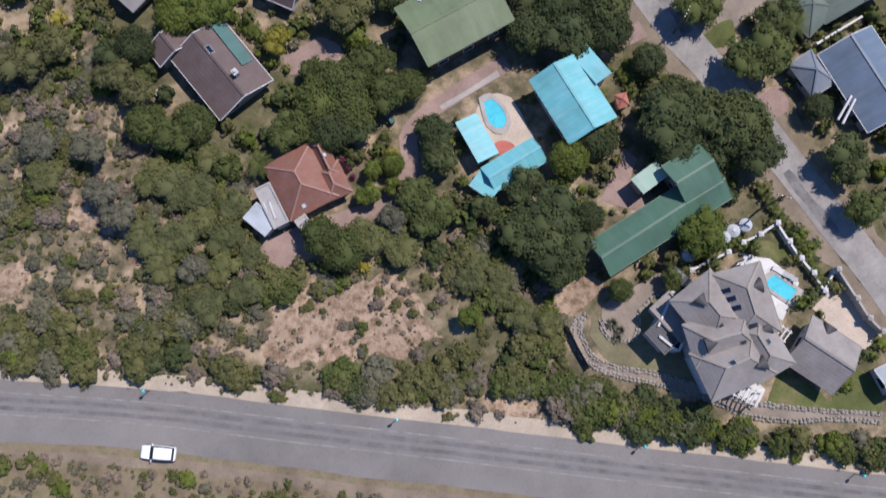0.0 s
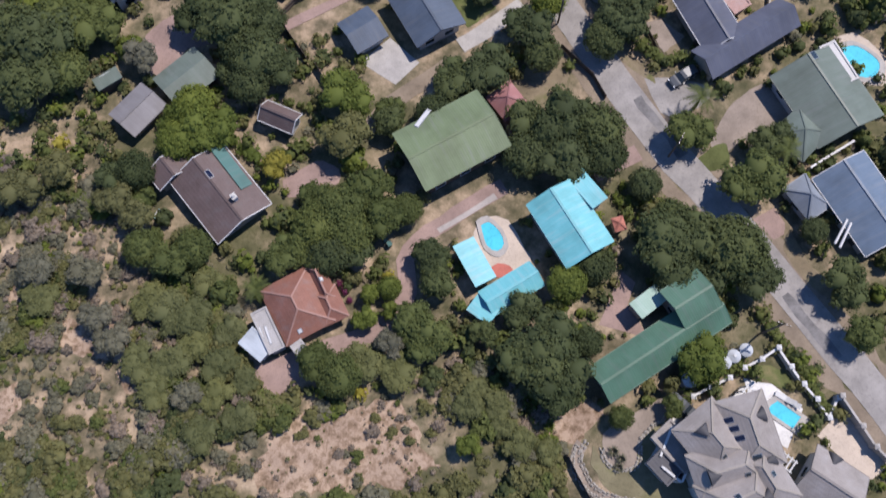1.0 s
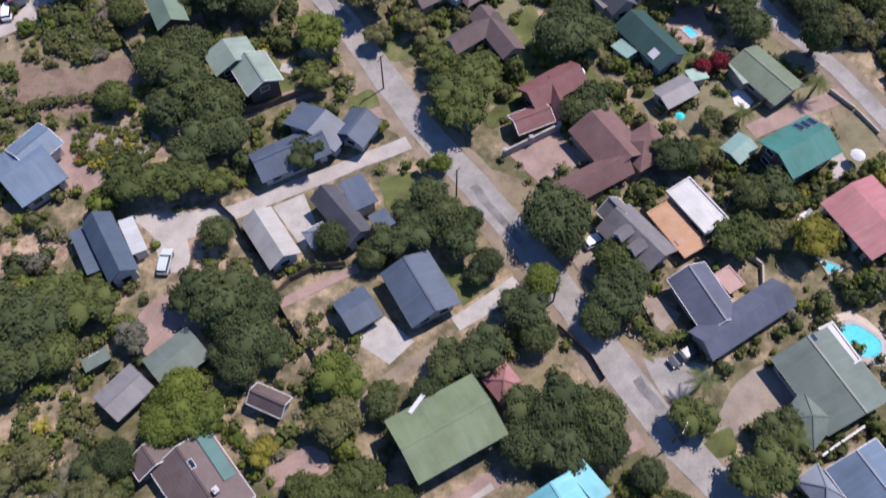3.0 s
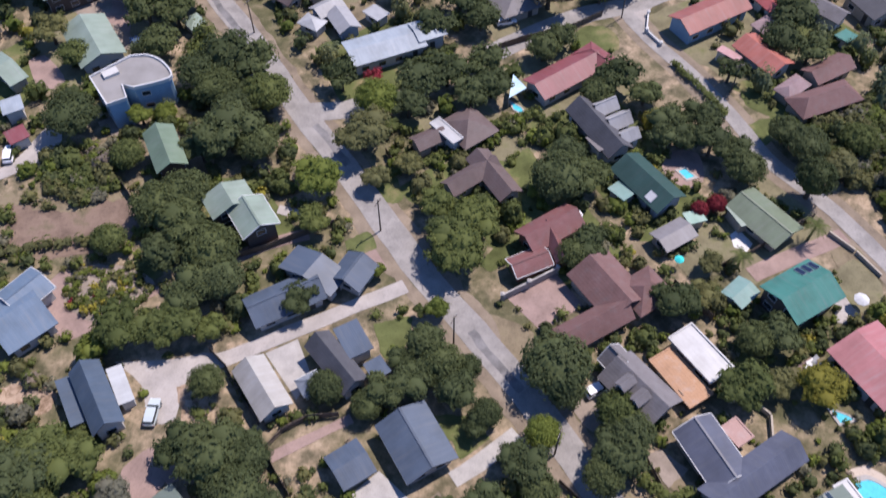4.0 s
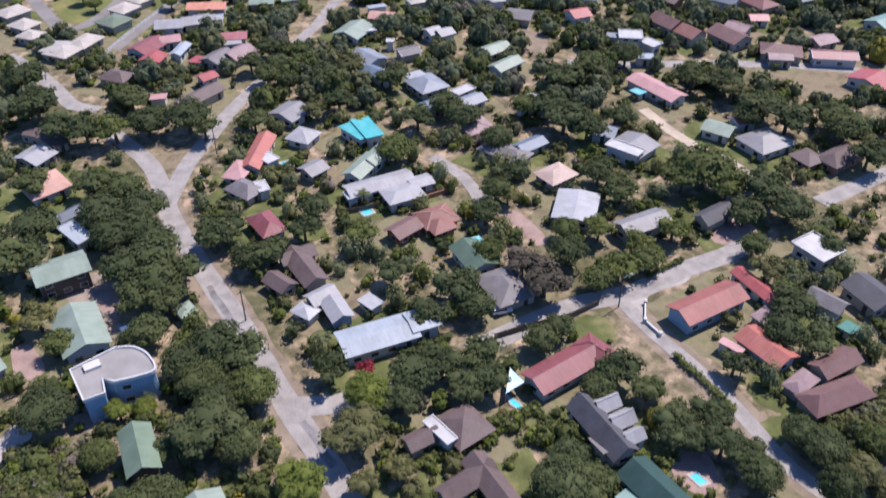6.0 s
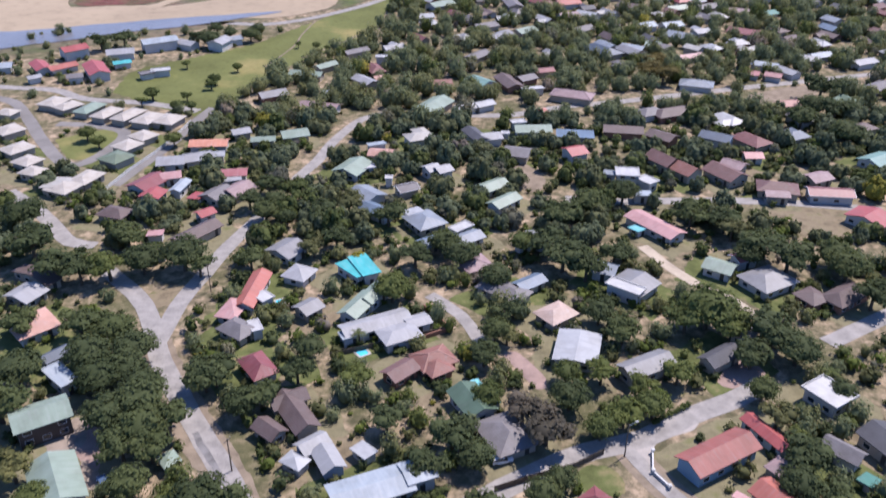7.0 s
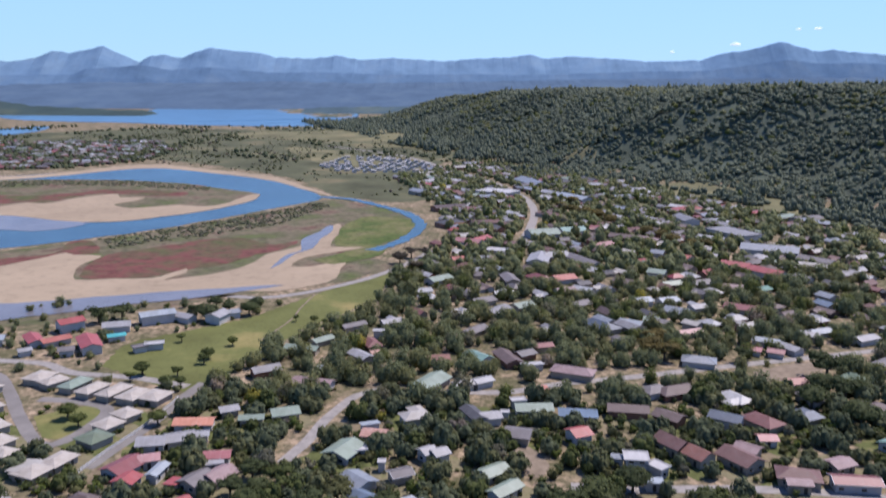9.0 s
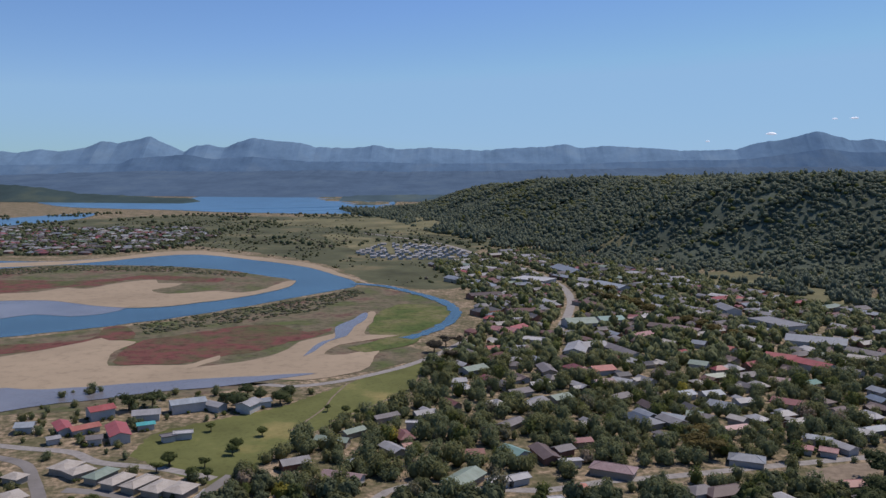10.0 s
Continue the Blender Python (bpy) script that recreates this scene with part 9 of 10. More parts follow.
def marsh_edge(x, y):
    """Loose trees on the flats beyond the river."""
    if ridge_height(x, y) > 0 or y < 1235 or y > 2200 - 0.1 * abs(x) or inside(WHITE_ROWS, x, y):
        return None
    n = noise.noise(Vector((x / 120, y / 200, 2)))
    return ((6, 3, 2, 0.5, 9, 0, 0, 0), 1.0) if n > 0.05 else None


BRUSH = [[(-231, 652), (-204, 684), (-161, 738), (-124, 796), (-95, 845), (-83, 817), (-111, 721), (-149, 673), (-189, 639), (-208, 614)], [(-528, 963), (-432, 1015), (-332, 1012), (-226, 957), (-223, 924), (-313, 960), (-408, 962), (-495, 906)]]
RIVERSIDE = [(-323, 584), (-245, 647), (-167, 746), (-91, 861), (7, 703), (22, 744), (-61, 896), (-88, 939), (-188, 1086), (-270, 1162), (-384, 1231), (-456, 1152), (-612, 1060)]


def brush(x, y):
    return ((8, 3, 7, 1, 1, 0, 0, 0), 1.0) if any(inside(b, x, y) for b in BRUSH) else None


def flats_bush(x, y):
    if ridge_height(x, y) > 0 or y < 780 + 0.25 * abs(x) or inside(WHITE_ROWS, x, y) or inside(QUARTER, x, y) or inside(RIVERSIDE, x, y) or x < -330 and y < 1150:
        return None
    n = noise.noise(Vector((x / 60, y / 130, 6)))
    return ((6, 2, 4, 1, 3, 0, 0, 0), 1.0) if n > -0.1 else None


items = scatter(2600, -960, -380, 1080, 1650, (1.8, 4.4), FIR, quarter, 0.8)
items += scatter(1200, -1100, 250, 1050, 2250, (1.6, 5.0), FIR, marsh_edge, 0.8)
items += scatter(1700, -700, 200, 880, 2000, (0.8, 2.6), FIR, flats_bush, 0.7)
items += scatter(2200, -560, 20, 400, 1100, (0.8, 2.6), FIR, brush, 0.3)
merged("far_trees", items, FIR, DISTANT, "far dark trees on the flats across the river", "trees")


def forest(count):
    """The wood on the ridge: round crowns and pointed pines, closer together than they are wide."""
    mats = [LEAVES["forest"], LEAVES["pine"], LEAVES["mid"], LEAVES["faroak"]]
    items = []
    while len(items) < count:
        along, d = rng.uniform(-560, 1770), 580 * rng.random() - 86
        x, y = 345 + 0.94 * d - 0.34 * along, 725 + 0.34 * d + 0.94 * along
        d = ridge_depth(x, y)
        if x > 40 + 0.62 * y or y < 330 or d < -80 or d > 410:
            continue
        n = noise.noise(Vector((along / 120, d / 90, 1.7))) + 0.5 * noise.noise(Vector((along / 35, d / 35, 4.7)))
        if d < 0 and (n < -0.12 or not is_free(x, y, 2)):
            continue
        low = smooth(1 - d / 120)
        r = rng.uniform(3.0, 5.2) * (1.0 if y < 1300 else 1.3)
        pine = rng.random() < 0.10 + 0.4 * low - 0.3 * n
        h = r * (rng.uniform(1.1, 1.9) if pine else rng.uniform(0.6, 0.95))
        # Pines gather at the foot; paler crowns above imitate the sunlit upper slope.
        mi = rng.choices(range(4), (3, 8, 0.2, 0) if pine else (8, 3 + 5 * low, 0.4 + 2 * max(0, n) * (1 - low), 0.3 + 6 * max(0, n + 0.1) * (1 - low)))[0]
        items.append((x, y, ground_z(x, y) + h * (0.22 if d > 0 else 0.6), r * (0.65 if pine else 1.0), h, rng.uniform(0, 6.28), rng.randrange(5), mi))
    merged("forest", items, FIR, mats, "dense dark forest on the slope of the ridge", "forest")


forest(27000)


def cloud(x, y, z, w, seed):
    """A small fair weather cloud far behind the mountains."""
    g = random.Random(seed)
    bm = bmesh.new()
    for i in range(9):
        t = (i / 8 - 0.5) * 2
        r = w * 0.16 * (1.2 - abs(t)) * g.uniform(0.8, 1.2)
        bmesh.ops.create_icosphere(bm, subdivisions=3, radius=1.0, matrix=pose(t * w * 0.42, g.uniform(-10, 10), r * 0.25) @ Matrix.Diagonal((r * 1.5, r, r * 0.62, 1)))
    for v in bm.verts:
        v.co *= 1 + 0.16 * noise.noise(v.co / 14)
    for f in bm.faces:
        f.smooth = True
    tagged(new("cloud", mesh_of(bm, "cloud", CLOUD)), "small white fair weather cloud over the mountains", "cloud", kind="structure").location = (x, y, z)


CLOUD = material("cloud_glow", (0.9, 0.9, 0.92), 1.0, spec=0.0)
# Emission stands in for sunlight scattered through the backlit cloud.
bsdf(CLOUD).inputs["Emission Color"].default_value = (0.80, 0.88, 1.0, 1)
bsdf(CLOUD).inputs["Emission Strength"].default_value = 0.42


# ---- smaller things ----
def loft(bm, sections):
    """Joins closed rings of points and caps both ends."""
    rings = [[bm.verts.new(p) for p in s] for s in sections]
    n = len(rings[0])
    for a, b in zip(rings, rings[1:]):
        for i in range(n):
            bm.faces.new((a[i], a[(i + 1) % n], b[(i + 1) % n], b[i]))
    bm.faces.new(rings[0])
    bm.faces.new(rings[-1])
    bmesh.ops.recalc_face_normals(bm, faces=bm.faces)
    return bm


def tube(bm, a, b, r0, r1=None, n=10):
    a, b = Vector(a), Vector(b)
    d = (b - a).normalized()
    s = d.orthogonal().normalized()
    t = d.cross(s)
    r1 = r0 if r1 is None else r1
    return loft(bm, [[p + (s * math.cos(k * 2 * math.pi / n) + t * math.sin(k * 2 * math.pi / n)) * r for k in range(n)] for p, r in ((a, r0), (b, r1))])


PAINT = {k: material("car_paint_" + k, c, 0.25, spec=0.6) for k, c in {"white": (0.75, 0.76, 0.77), "silver": (0.42, 0.47, 0.47), "blue": (0.06, 0.10, 0.18), "dark": (0.06, 0.065, 0.07)}.items()}
TYRE = material("tyre_rubber", (0.02, 0.02, 0.02), 0.9)
LAMP = material("headlamp_glass", (0.7, 0.72, 0.75), 0.1, spec=0.7)
TAIL = material("tail_lamp", (0.35, 0.02, 0.02), 0.3)


def car(x, y, yaw, paint, label):
    """A hatchback, nose towards +x before it is turned."""
    base = tagged(empty("car", x, y, ground_z(x, y) + 0.09, yaw), label, "car")
    bm = bmesh.new()
    secs = []
    for px, hw, z0, z1 in ((-2.15, 0.72, 0.45, 0.80), (-2.05, 0.84, 0.30, 0.92), (-1.4, 0.88, 0.22, 0.96), (0.3, 0.88, 0.22, 0.93), (1.2, 0.86, 0.22, 0.86), (1.9, 0.78, 0.28, 0.74), (2.12, 0.60, 0.42, 0.62)):
        secs.append([(px, -hw * 0.92, z0), (px, -hw, (z0 + z1) / 2), (px, -hw * 0.94, z1), (px, hw * 0.94, z1), (px, hw, (z0 + z1) / 2), (px, hw * 0.92, z0)])
    part("body", loft(bm, secs), PAINT[paint], base)
    bm = bmesh.new()
    secs = [[(px, -w0, 0.90), (px + dx, -w1, z), (px + dx, w1, z), (px, w0, 0.90)] for px, dx, w0, w1, z in ((-2.0, 0.25, 0.78, 0.66, 1.38), (-1.2, 0.0, 0.82, 0.68, 1.46), (0.05, -0.1, 0.82, 0.68, 1.44), (0.95, -0.6, 0.80, 0.66, 1.36))]
    part("cabin_glass", loft(bm, secs), GLASS, base, "dark tinted glass")
    bm = bmesh.new()
    secs = [[(px, -w, z), (px, -w * 0.9, z + 0.06), (px, w * 0.9, z + 0.06), (px, w, z)] for px, w, z in ((-1.85, 0.66, 1.36), (-1.1, 0.70, 1.45), (-0.1, 0.70, 1.43), (0.38, 0.67, 1.35))]
    part("roof", loft(bm, secs), PAINT[paint], base)
    for px in (-1.35, 1.35):
        for s in (-1, 1):
            bm = bmesh.new()
            tube(bm, (px, s * 0.70, 0.31), (px, s * 0.90, 0.31), 0.31, n=14)
            w = part("wheel", bm, TYRE, base)
            bm = bmesh.new()
            tube(bm, (px, s * 0.88, 0.31), (px, s * 0.915, 0.31), 0.19, n=10)
            part("rim", bm, METAL, w)
    for s in (-1, 1):
        bm = bmesh.new()
        box(bm, 1.92, s * 0.62 - 0.13, 0.56, 2.06, s * 0.62 + 0.13, 0.70)
        part("headlight", bm, LAMP, base)
        bm = bmesh.new()
        box(bm, -2.14, s * 0.68 - 0.1, 0.62, -2.06, s * 0.68 + 0.1, 0.84)
        part("tail_light", bm, TAIL, base)
        bm = bmesh.new()
        box(bm, 0.62, s * 0.98 - 0.1, 0.88, 0.76, s * 0.98 + 0.1, 1.02)
        part("mirror", bm, PAINT[paint], base)
    return base


CYAN = material("cyan_glass", (0.03, 0.55, 0.50), 0.2, spec=0.5)
BLUE = material("blue_glass", (0.03, 0.16, 0.65), 0.2, spec=0.5)


def marker_post(x, y):
    """A slim dark roadside post with two coloured ball caps."""
    base = tagged(empty("marker_post", x, y, ground_z(x, y)), "dark roadside post with cyan and blue ball caps", "post", "posts along the road")
    bm = bmesh.new()
    tube(bm, (0, 0, -0.2), (0, 0, 2.3), 0.06, 0.05, 8)
    part("pole", bm, DARK_TRIM, base)
    for z, r, mat in ((2.1, 0.17, BLUE), (2.45, 0.20, CYAN)):
        bm = bmesh.new()
        bmesh.ops.create_uvsphere(bm, u_segments=10, v_segments=6, radius=r, matrix=Matrix.Translation((0.05, 0, z)))
        part("ball_cap", bm, mat, base)


WOOD = speckled("pole_wood", (0.14, 0.11, 0.085), 0.9, (1.0, 8.0), 0.3, 0.4, 0.01)


def utility_pole(x, y, h, yaw, lamp=False):
    base = tagged(empty("utility_pole", x, y, ground_z(x, y), yaw), "tall weathered wooden pole beside the street", "pole", "poles along the street")
    bm = bmesh.new()
    tube(bm, (0, 0, -0.5), (0, 0, h), 0.15, 0.10, 9)
    part("pole", bm, WOOD, base)
    bm = bmesh.new()
    if lamp:
        tube(bm, (0, 0, h - 0.4), (1.5, 0, h + 0.1), 0.05, 0.04, 6)
        part("arm", bm, METAL, base)
        bm = bmesh.new()
        box(bm, 1.4, -0.14, h + 0.0, 2.1, 0.14, h + 0.16)
        part("lamp_head", bm, METAL, base, "grey street lamp head")
    else:
        box(bm, -0.9, -0.06, h - 0.6, 0.9, 0.06, h - 0.46)
        arm = part("crossarm", bm, WOOD, base)
        for k in (-0.75, -0.3, 0.3, 0.75):
            bm = bmesh.new()
            tube(bm, (k, 0, h - 0.46), (k, 0, h - 0.28), 0.05, 0.04, 6)
            part("insulator", bm, METAL, arm)


TANK_METAL = speckled("tank_metal", (0.40, 0.42, 0.43), 0.45, (0.6, 5.0), 0.2, 0.2, 0.01, 0.5)


def water_tank(x, y, r, h=2.0):
    """A round tank with rings and a low coned lid."""
    base = tagged(empty("water_tank", x, y, ground_z(x, y)), "round grey rain water tank with a coned lid", "tank", "tanks beside the house")
    n = 20
    ring = lambda rr, z: [(rr * math.cos(k * 2 * math.pi / n), rr * math.sin(k * 2 * math.pi / n), z) for k in range(n)]
    bm = bmesh.new()
    secs = [ring(r, -0.2)]
    for i in range(5):
        z = i * h / 5
        secs += [ring(r, z + 0.05), ring(r * 1.02, z + h / 10), ring(r, z + h / 5 - 0.05)]
    part("drum", loft(bm, secs), TANK_METAL, base)
    bm = bmesh.new()
    part("lid", loft(bm, [ring(r * 1.04, h - 0.02), ring(r * 1.0, h + 0.08), ring(r * 0.25, h + 0.35), ring(r * 0.22, h + 0.42)]), TANK_METAL, base)


def masonry_wall(points, label, mat, height=1.1, thick=0.28, pillars=True):
    """A garden wall in straight runs, with a square pillar and cap at each corner."""
    p0 = Vector(points[0])
    z0 = ground_z(*p0)
    base = tagged(empty("garden_wall", p0.x, p0.y, z0), label, "wall")
    for a, b in zip(points, points[1:]):
        a, b = Vector(a), Vector(b)
        d = b - a
        m = pose(a.x - p0.x, a.y - p0.y, 0, 0, 0, math.degrees(math.atan2(d.y, d.x)))
        bm = bmesh.new()
        box(bm, 0.1, -thick / 2, -0.6, d.length - 0.1, thick / 2, height, m)
        part("panel", bm, mat, base)
    if pillars:
        for a in points:
            bm = bmesh.new()
            m = Matrix.Translation((a[0] - p0.x, a[1] - p0.y, 0))
            sq = lambda r, z: [m @ Vector((sx * r, sy * r, z)) for sx, sy in ((-1, -1), (1, -1), (1, 1), (-1, 1))]
            part("pillar", loft(bm, [sq(0.24, -0.6), sq(0.24, height + 0.25), sq(0.33, height + 0.25), sq(0.33, height + 0.36), sq(0.05, height + 0.5)]), mat, base)
    for a, b in zip(points, points[1:]):
        claim_line([a, b], 1.0)


def post_fence(points, label, height=1.6, mat=None, rails=2, gap=2.4, post=0.06):
    """Posts with rails and close boards between them."""
    mat = mat or WOOD
    line = [Vector(p) for p in points]
    base = tagged(empty("fence", line[0].x, line[0].y, ground_z(*line[0])), label, "fence")
    z0 = ground_z(*line[0])
    bmp = bmesh.new()
    box(bmp, -post, -post, -0.4, post, post, height + 0.1)
    post_me = mesh_of(bmp, "post", mat)
    for a, b in zip(line, line[1:]):
        d = b - a
        k = max(1, round(d.length / gap))
        yaw = math.degrees(math.atan2(d.y, d.x))
        for i in range(k + 1):
            p = a.lerp(b, i / k)
            shared("post", post_me, base, pose(p.x - line[0].x, p.y - line[0].y, ground_z(p.x, p.y) - z0, 0, 0, yaw))
        m = pose(a.x - line[0].x, a.y - line[0].y, 0, 0, 0, yaw)
        dz = ground_z(*b) - z0
        for j in range(rails):
            bm = bmesh.new()
            box(bm, 0, -0.03, height * (j + 0.6) / rails - 0.06, d.length, 0.03, height * (j + 0.6) / rails + 0.06, m @ Matrix.Translation((0, 0, dz / 2)))
            part("rail", bm, mat, base)
        bm = bmesh.new()
        box(bm, 0.05, 0.03, 0.05, d.length - 0.05, 0.06, height - 0.05, m @ Matrix.Translation((0, 0, dz / 2)))
        part("boarding", bm, mat, base)


def stone_wall(points, label, height=0.5, size=0.44):
    """A dry wall of rough stones laid end to end in two courses."""
    line = spline(points, size)
    base = tagged(empty("retaining_wall", line[0].x, line[0].y, ground_z(*line[0])), label, "wall")
    z0 = ground_z(*line[0])
    for i, (a, b) in enumerate(zip(line, line[1:])):
        m = (a + b) / 2
        yaw = math.degrees(math.atan2(b.y - a.y, b.x - a.x))
        for row in (-0.14, 0.16):
            ox, oy = rng.uniform(-0.1, 0.1), row + rng.uniform(-0.09, 0.09)
            at = pose(m.x - line[0].x, m.y - line[0].y, ground_z(m.x, m.y) - z0 + 0.08, 0, 0, yaw) @ pose(ox, oy, rng.uniform(-0.06, 0.06), rng.uniform(-14, 14), rng.uniform(-14, 14), rng.uniform(-20, 20))
            shared("stone", STONES[rng.randrange(6)], base, at @ Matrix.Diagonal(((b - a).length * rng.uniform(0.5, 0.75), rng.uniform(0.15, 0.26), rng.uniform(0.2, 0.34), 1)))


def stone_mesh(seed):
    g = random.Random(seed)
    bm = bmesh.new()
    bmesh.ops.create_icosphere(bm, subdivisions=1, radius=1.0)
    for v in bm.verts:
        v.co *= g.uniform(0.8, 1.1)
    return mesh_of(bm, "stone", STONE)


STONES = [stone_mesh(i) for i in range(6)]


def hedge(points, width, height, tone, label):
    """A clipped hedge: a long core overgrown with leaves."""
    line = spline(points, width * 0.55)
    vs, fs, n0 = [], [], 0
    for p in line:
        v, f = SHRUB[rng.randrange(6)]
        a = rng.uniform(0, 6.28)
        c, s = math.cos(a), math.sin(a)
        r = width * 0.6 * rng.uniform(0.85, 1.1)
        vs.append(np.stack([(v[:, 0] * c - v[:, 1] * s) * r + p.x, (v[:, 0] * s + v[:, 1] * c) * r + p.y, v[:, 2] * height * 0.6 + ground_z(p.x, p.y) + height * 0.45], 1))
        fs.append(f + n0)
        n0 += len(v)
    me = mesh_from("hedge", np.concatenate(vs), np.concatenate(fs), LEAVES[tone])
    tagged(new("hedge", me), label, "hedge")


def palm(x, y, r, h):
    """A palm: ringed trunk and arching fronds with leaflets."""
    base = tagged(empty("palm_tree", x, y, ground_z(x, y), rng.uniform(0, 360)), "green palm tree with arching feathery fronds", "palm", "palms in the gardens")
    n = 10
    bm = bmesh.new()
    ring = lambda rr, z: [(rr * math.cos(k * 2 * math.pi / n) + 0.05 * z, rr * math.sin(k * 2 * math.pi / n), z) for k in range(n)]
    part("trunk", loft(bm, [ring(0.26, -0.3), ring(0.2, h * 0.3), ring(0.17, h * 0.7), ring(0.2, h)]), BARK, base)
    for i in range(13):
        a = i * 2.4
        up = 0.75 - 0.09 * (i % 9)
        bm = bmesh.new()
        prev = None
        for k in range(9):
            t = k / 8
            q = Vector((math.cos(a) * r * t, math.sin(a) * r * t, h + r * (up * t - 0.75 * t * t)))
            if prev is not None:
                side = Vector((-math.sin(a), math.cos(a), 0))
                w = r * 0.24 * math.sin(math.pi * min(0.97, 0.12 + t * 0.85))
                for s in (-1, 1):
                    for m0, m1 in ((0.0, 0.42), (0.5, 0.92)):
                        p0, p1 = prev.lerp(q, m0), prev.lerp(q, m1)
                        tip = (p0 + p1) / 2 + side * s * w + (q - prev) * 0.6 - Vector((0, 0, 0.10 * w))
                        bm.faces.new([bm.verts.new(p) for p in (p0, p1, tip)])
            prev = q
        part("frond", bm, LEAVES["mid"], base).location = (0.05 * h, 0, 0)


def aloe(x, y, r, tone):
    """A rosette of thick pointed leaves."""
    base = tagged(empty("aloe", x, y, ground_z(x, y), rng.uniform(0, 360)), "large rosette of pointed succulent leaves on sandy soil", "succulent", "succulents in the garden")
    for i in range(14):
        a, up = i * 2.4, 0.25 + 0.06 * (i % 12)
        d = Vector((math.cos(a), math.sin(a), 0))
        s = Vector((-d.y, d.x, 0)) * r * 0.13
        bm = bmesh.new()
        mid = d * r * 0.5 + Vector((0, 0, r * up + 0.15))
        tip = d * r + Vector((0, 0, r * up * 0.9 + 0.1))
        root = d * r * 0.08 + Vector((0, 0, 0.08))
        v = [bm.verts.new(p) for p in (root - s * 0.7, root + s * 0.7, mid + s, tip, mid - s, mid - Vector((0, 0, 0.12 * r)))]
        for f in ((0, 1, 2, 4), (4, 2, 3), (0, 4, 5), (1, 0, 5), (2, 1, 5), (3, 2, 5), (4, 3, 5)):
            bm.faces.new([v[k] for k in f])
        part("leaf", bm, LEAVES[tone], base)


def lounger(x, y, yaw):
    base = tagged(empty("sun_lounger", x, y, ground_z(x, y) + 0.06, yaw), "white plastic sun lounger on the paving", "lounger", "loungers beside the pool")
    bm = bmesh.new()
    box(bm, -0.95, -0.32, 0.28, 0.45, 0.32, 0.36)
    part("seat", bm, TRIM, base)
    bm = bmesh.new()
    box(bm, 0.0, -0.32, -0.04, 0.75, 0.32, 0.04, pose(0.45, 0, 0.34, 0, -35, 0))
    part("backrest", bm, TRIM, base)
    for sx in (-0.85, 0.35):
        for sy in (-0.27, 0.27):
            bm = bmesh.new()
            box(bm, sx - 0.03, sy - 0.03, -0.03, sx + 0.03, sy + 0.03, 0.28)
            part("leg", bm, TRIM, base)


SAIL = speckled("sail_cloth", (0.45, 0.62, 0.70), 0.8, (0.5, 4.0), 0.1, 0.1, 0.01)


def shade_sail(points, label):
    """A stretched sail on three steel posts."""
    c = sum((Vector(p) for p in points), Vector((0, 0))) / len(points)
    base = tagged(empty("shade_sail", c.x, c.y, ground_z(c.x, c.y)), label, "sail")
    bm = bmesh.new()
    tops = [Vector((p[0] - c.x, p[1] - c.y, 2.6 + 0.5 * (i % 2))) for i, p in enumerate(points)]
    mid = bm.verts.new(sum(tops, Vector()) / len(tops) - Vector((0, 0, 0.3)))
    vs = [bm.verts.new(p) for p in tops]
    lo = [bm.verts.new(p - Vector((0, 0, 0.03))) for p in tops]
    ml = bm.verts.new(mid.co - Vector((0, 0, 0.03)))
    for i in range(len(vs)):
        j = (i + 1) % len(vs)
        bm.faces.new((vs[i], vs[j], mid))
        bm.faces.new((lo[j], lo[i], ml))
        bm.faces.new((vs[j], vs[i], lo[i], lo[j]))
    part("cloth", bm, SAIL, base)
    for p in tops:
        bm = bmesh.new()
        tube(bm, (p.x, p.y, -0.2), (p.x, p.y, p.z + 0.1), 0.05, n=8)
        part("post", bm, METAL, base)


def pergola(x, y, yaw, L, W, h, slats, label):
    """Four posts, two beams and a row of slats across them."""
    base = tagged(empty("pergola", x, y, ground_z(x, y), yaw), label, "pergola")
    for sx in (-1, 1):
        for sy in (-1, 1):
            bm = bmesh.new()
            box(bm, sx * (L / 2 - 0.2) - 0.09, sy * (W / 2 - 0.2) - 0.09, -0.2, sx * (L / 2 - 0.2) + 0.09, sy * (W / 2 - 0.2) + 0.09, h)
            part("post", bm, TRIM, base)
        bm = bmesh.new()
        box(bm, -L / 2, sx * (W / 2 - 0.2) - 0.07, h, L / 2, sx * (W / 2 - 0.2) + 0.07, h + 0.2)
        part("beam", bm, TRIM, base)
    bm = bmesh.new()
    box(bm, -0.09, -W / 2, h + 0.2, 0.09, W / 2, h + 0.32)
    slat = mesh_of(bm, "slat", TRIM)
    for i in range(slats):
        shared("slat", slat, base, pose(-L / 2 + (i + 0.5) * L / slats, 0, 0))


def flue(x, y, z, yaw):
    base = tagged(empty("flue_pipe", x, y, z, yaw), "long white pipe lying beside the blue roof", "pipe", "white pipes beside the roof")
    bm = bmesh.new()
    tube(bm, (-1.9, 0, 0.25), (1.9, 0, 0.25), 0.17, n=12)
    part("tube", bm, TRIM, base)


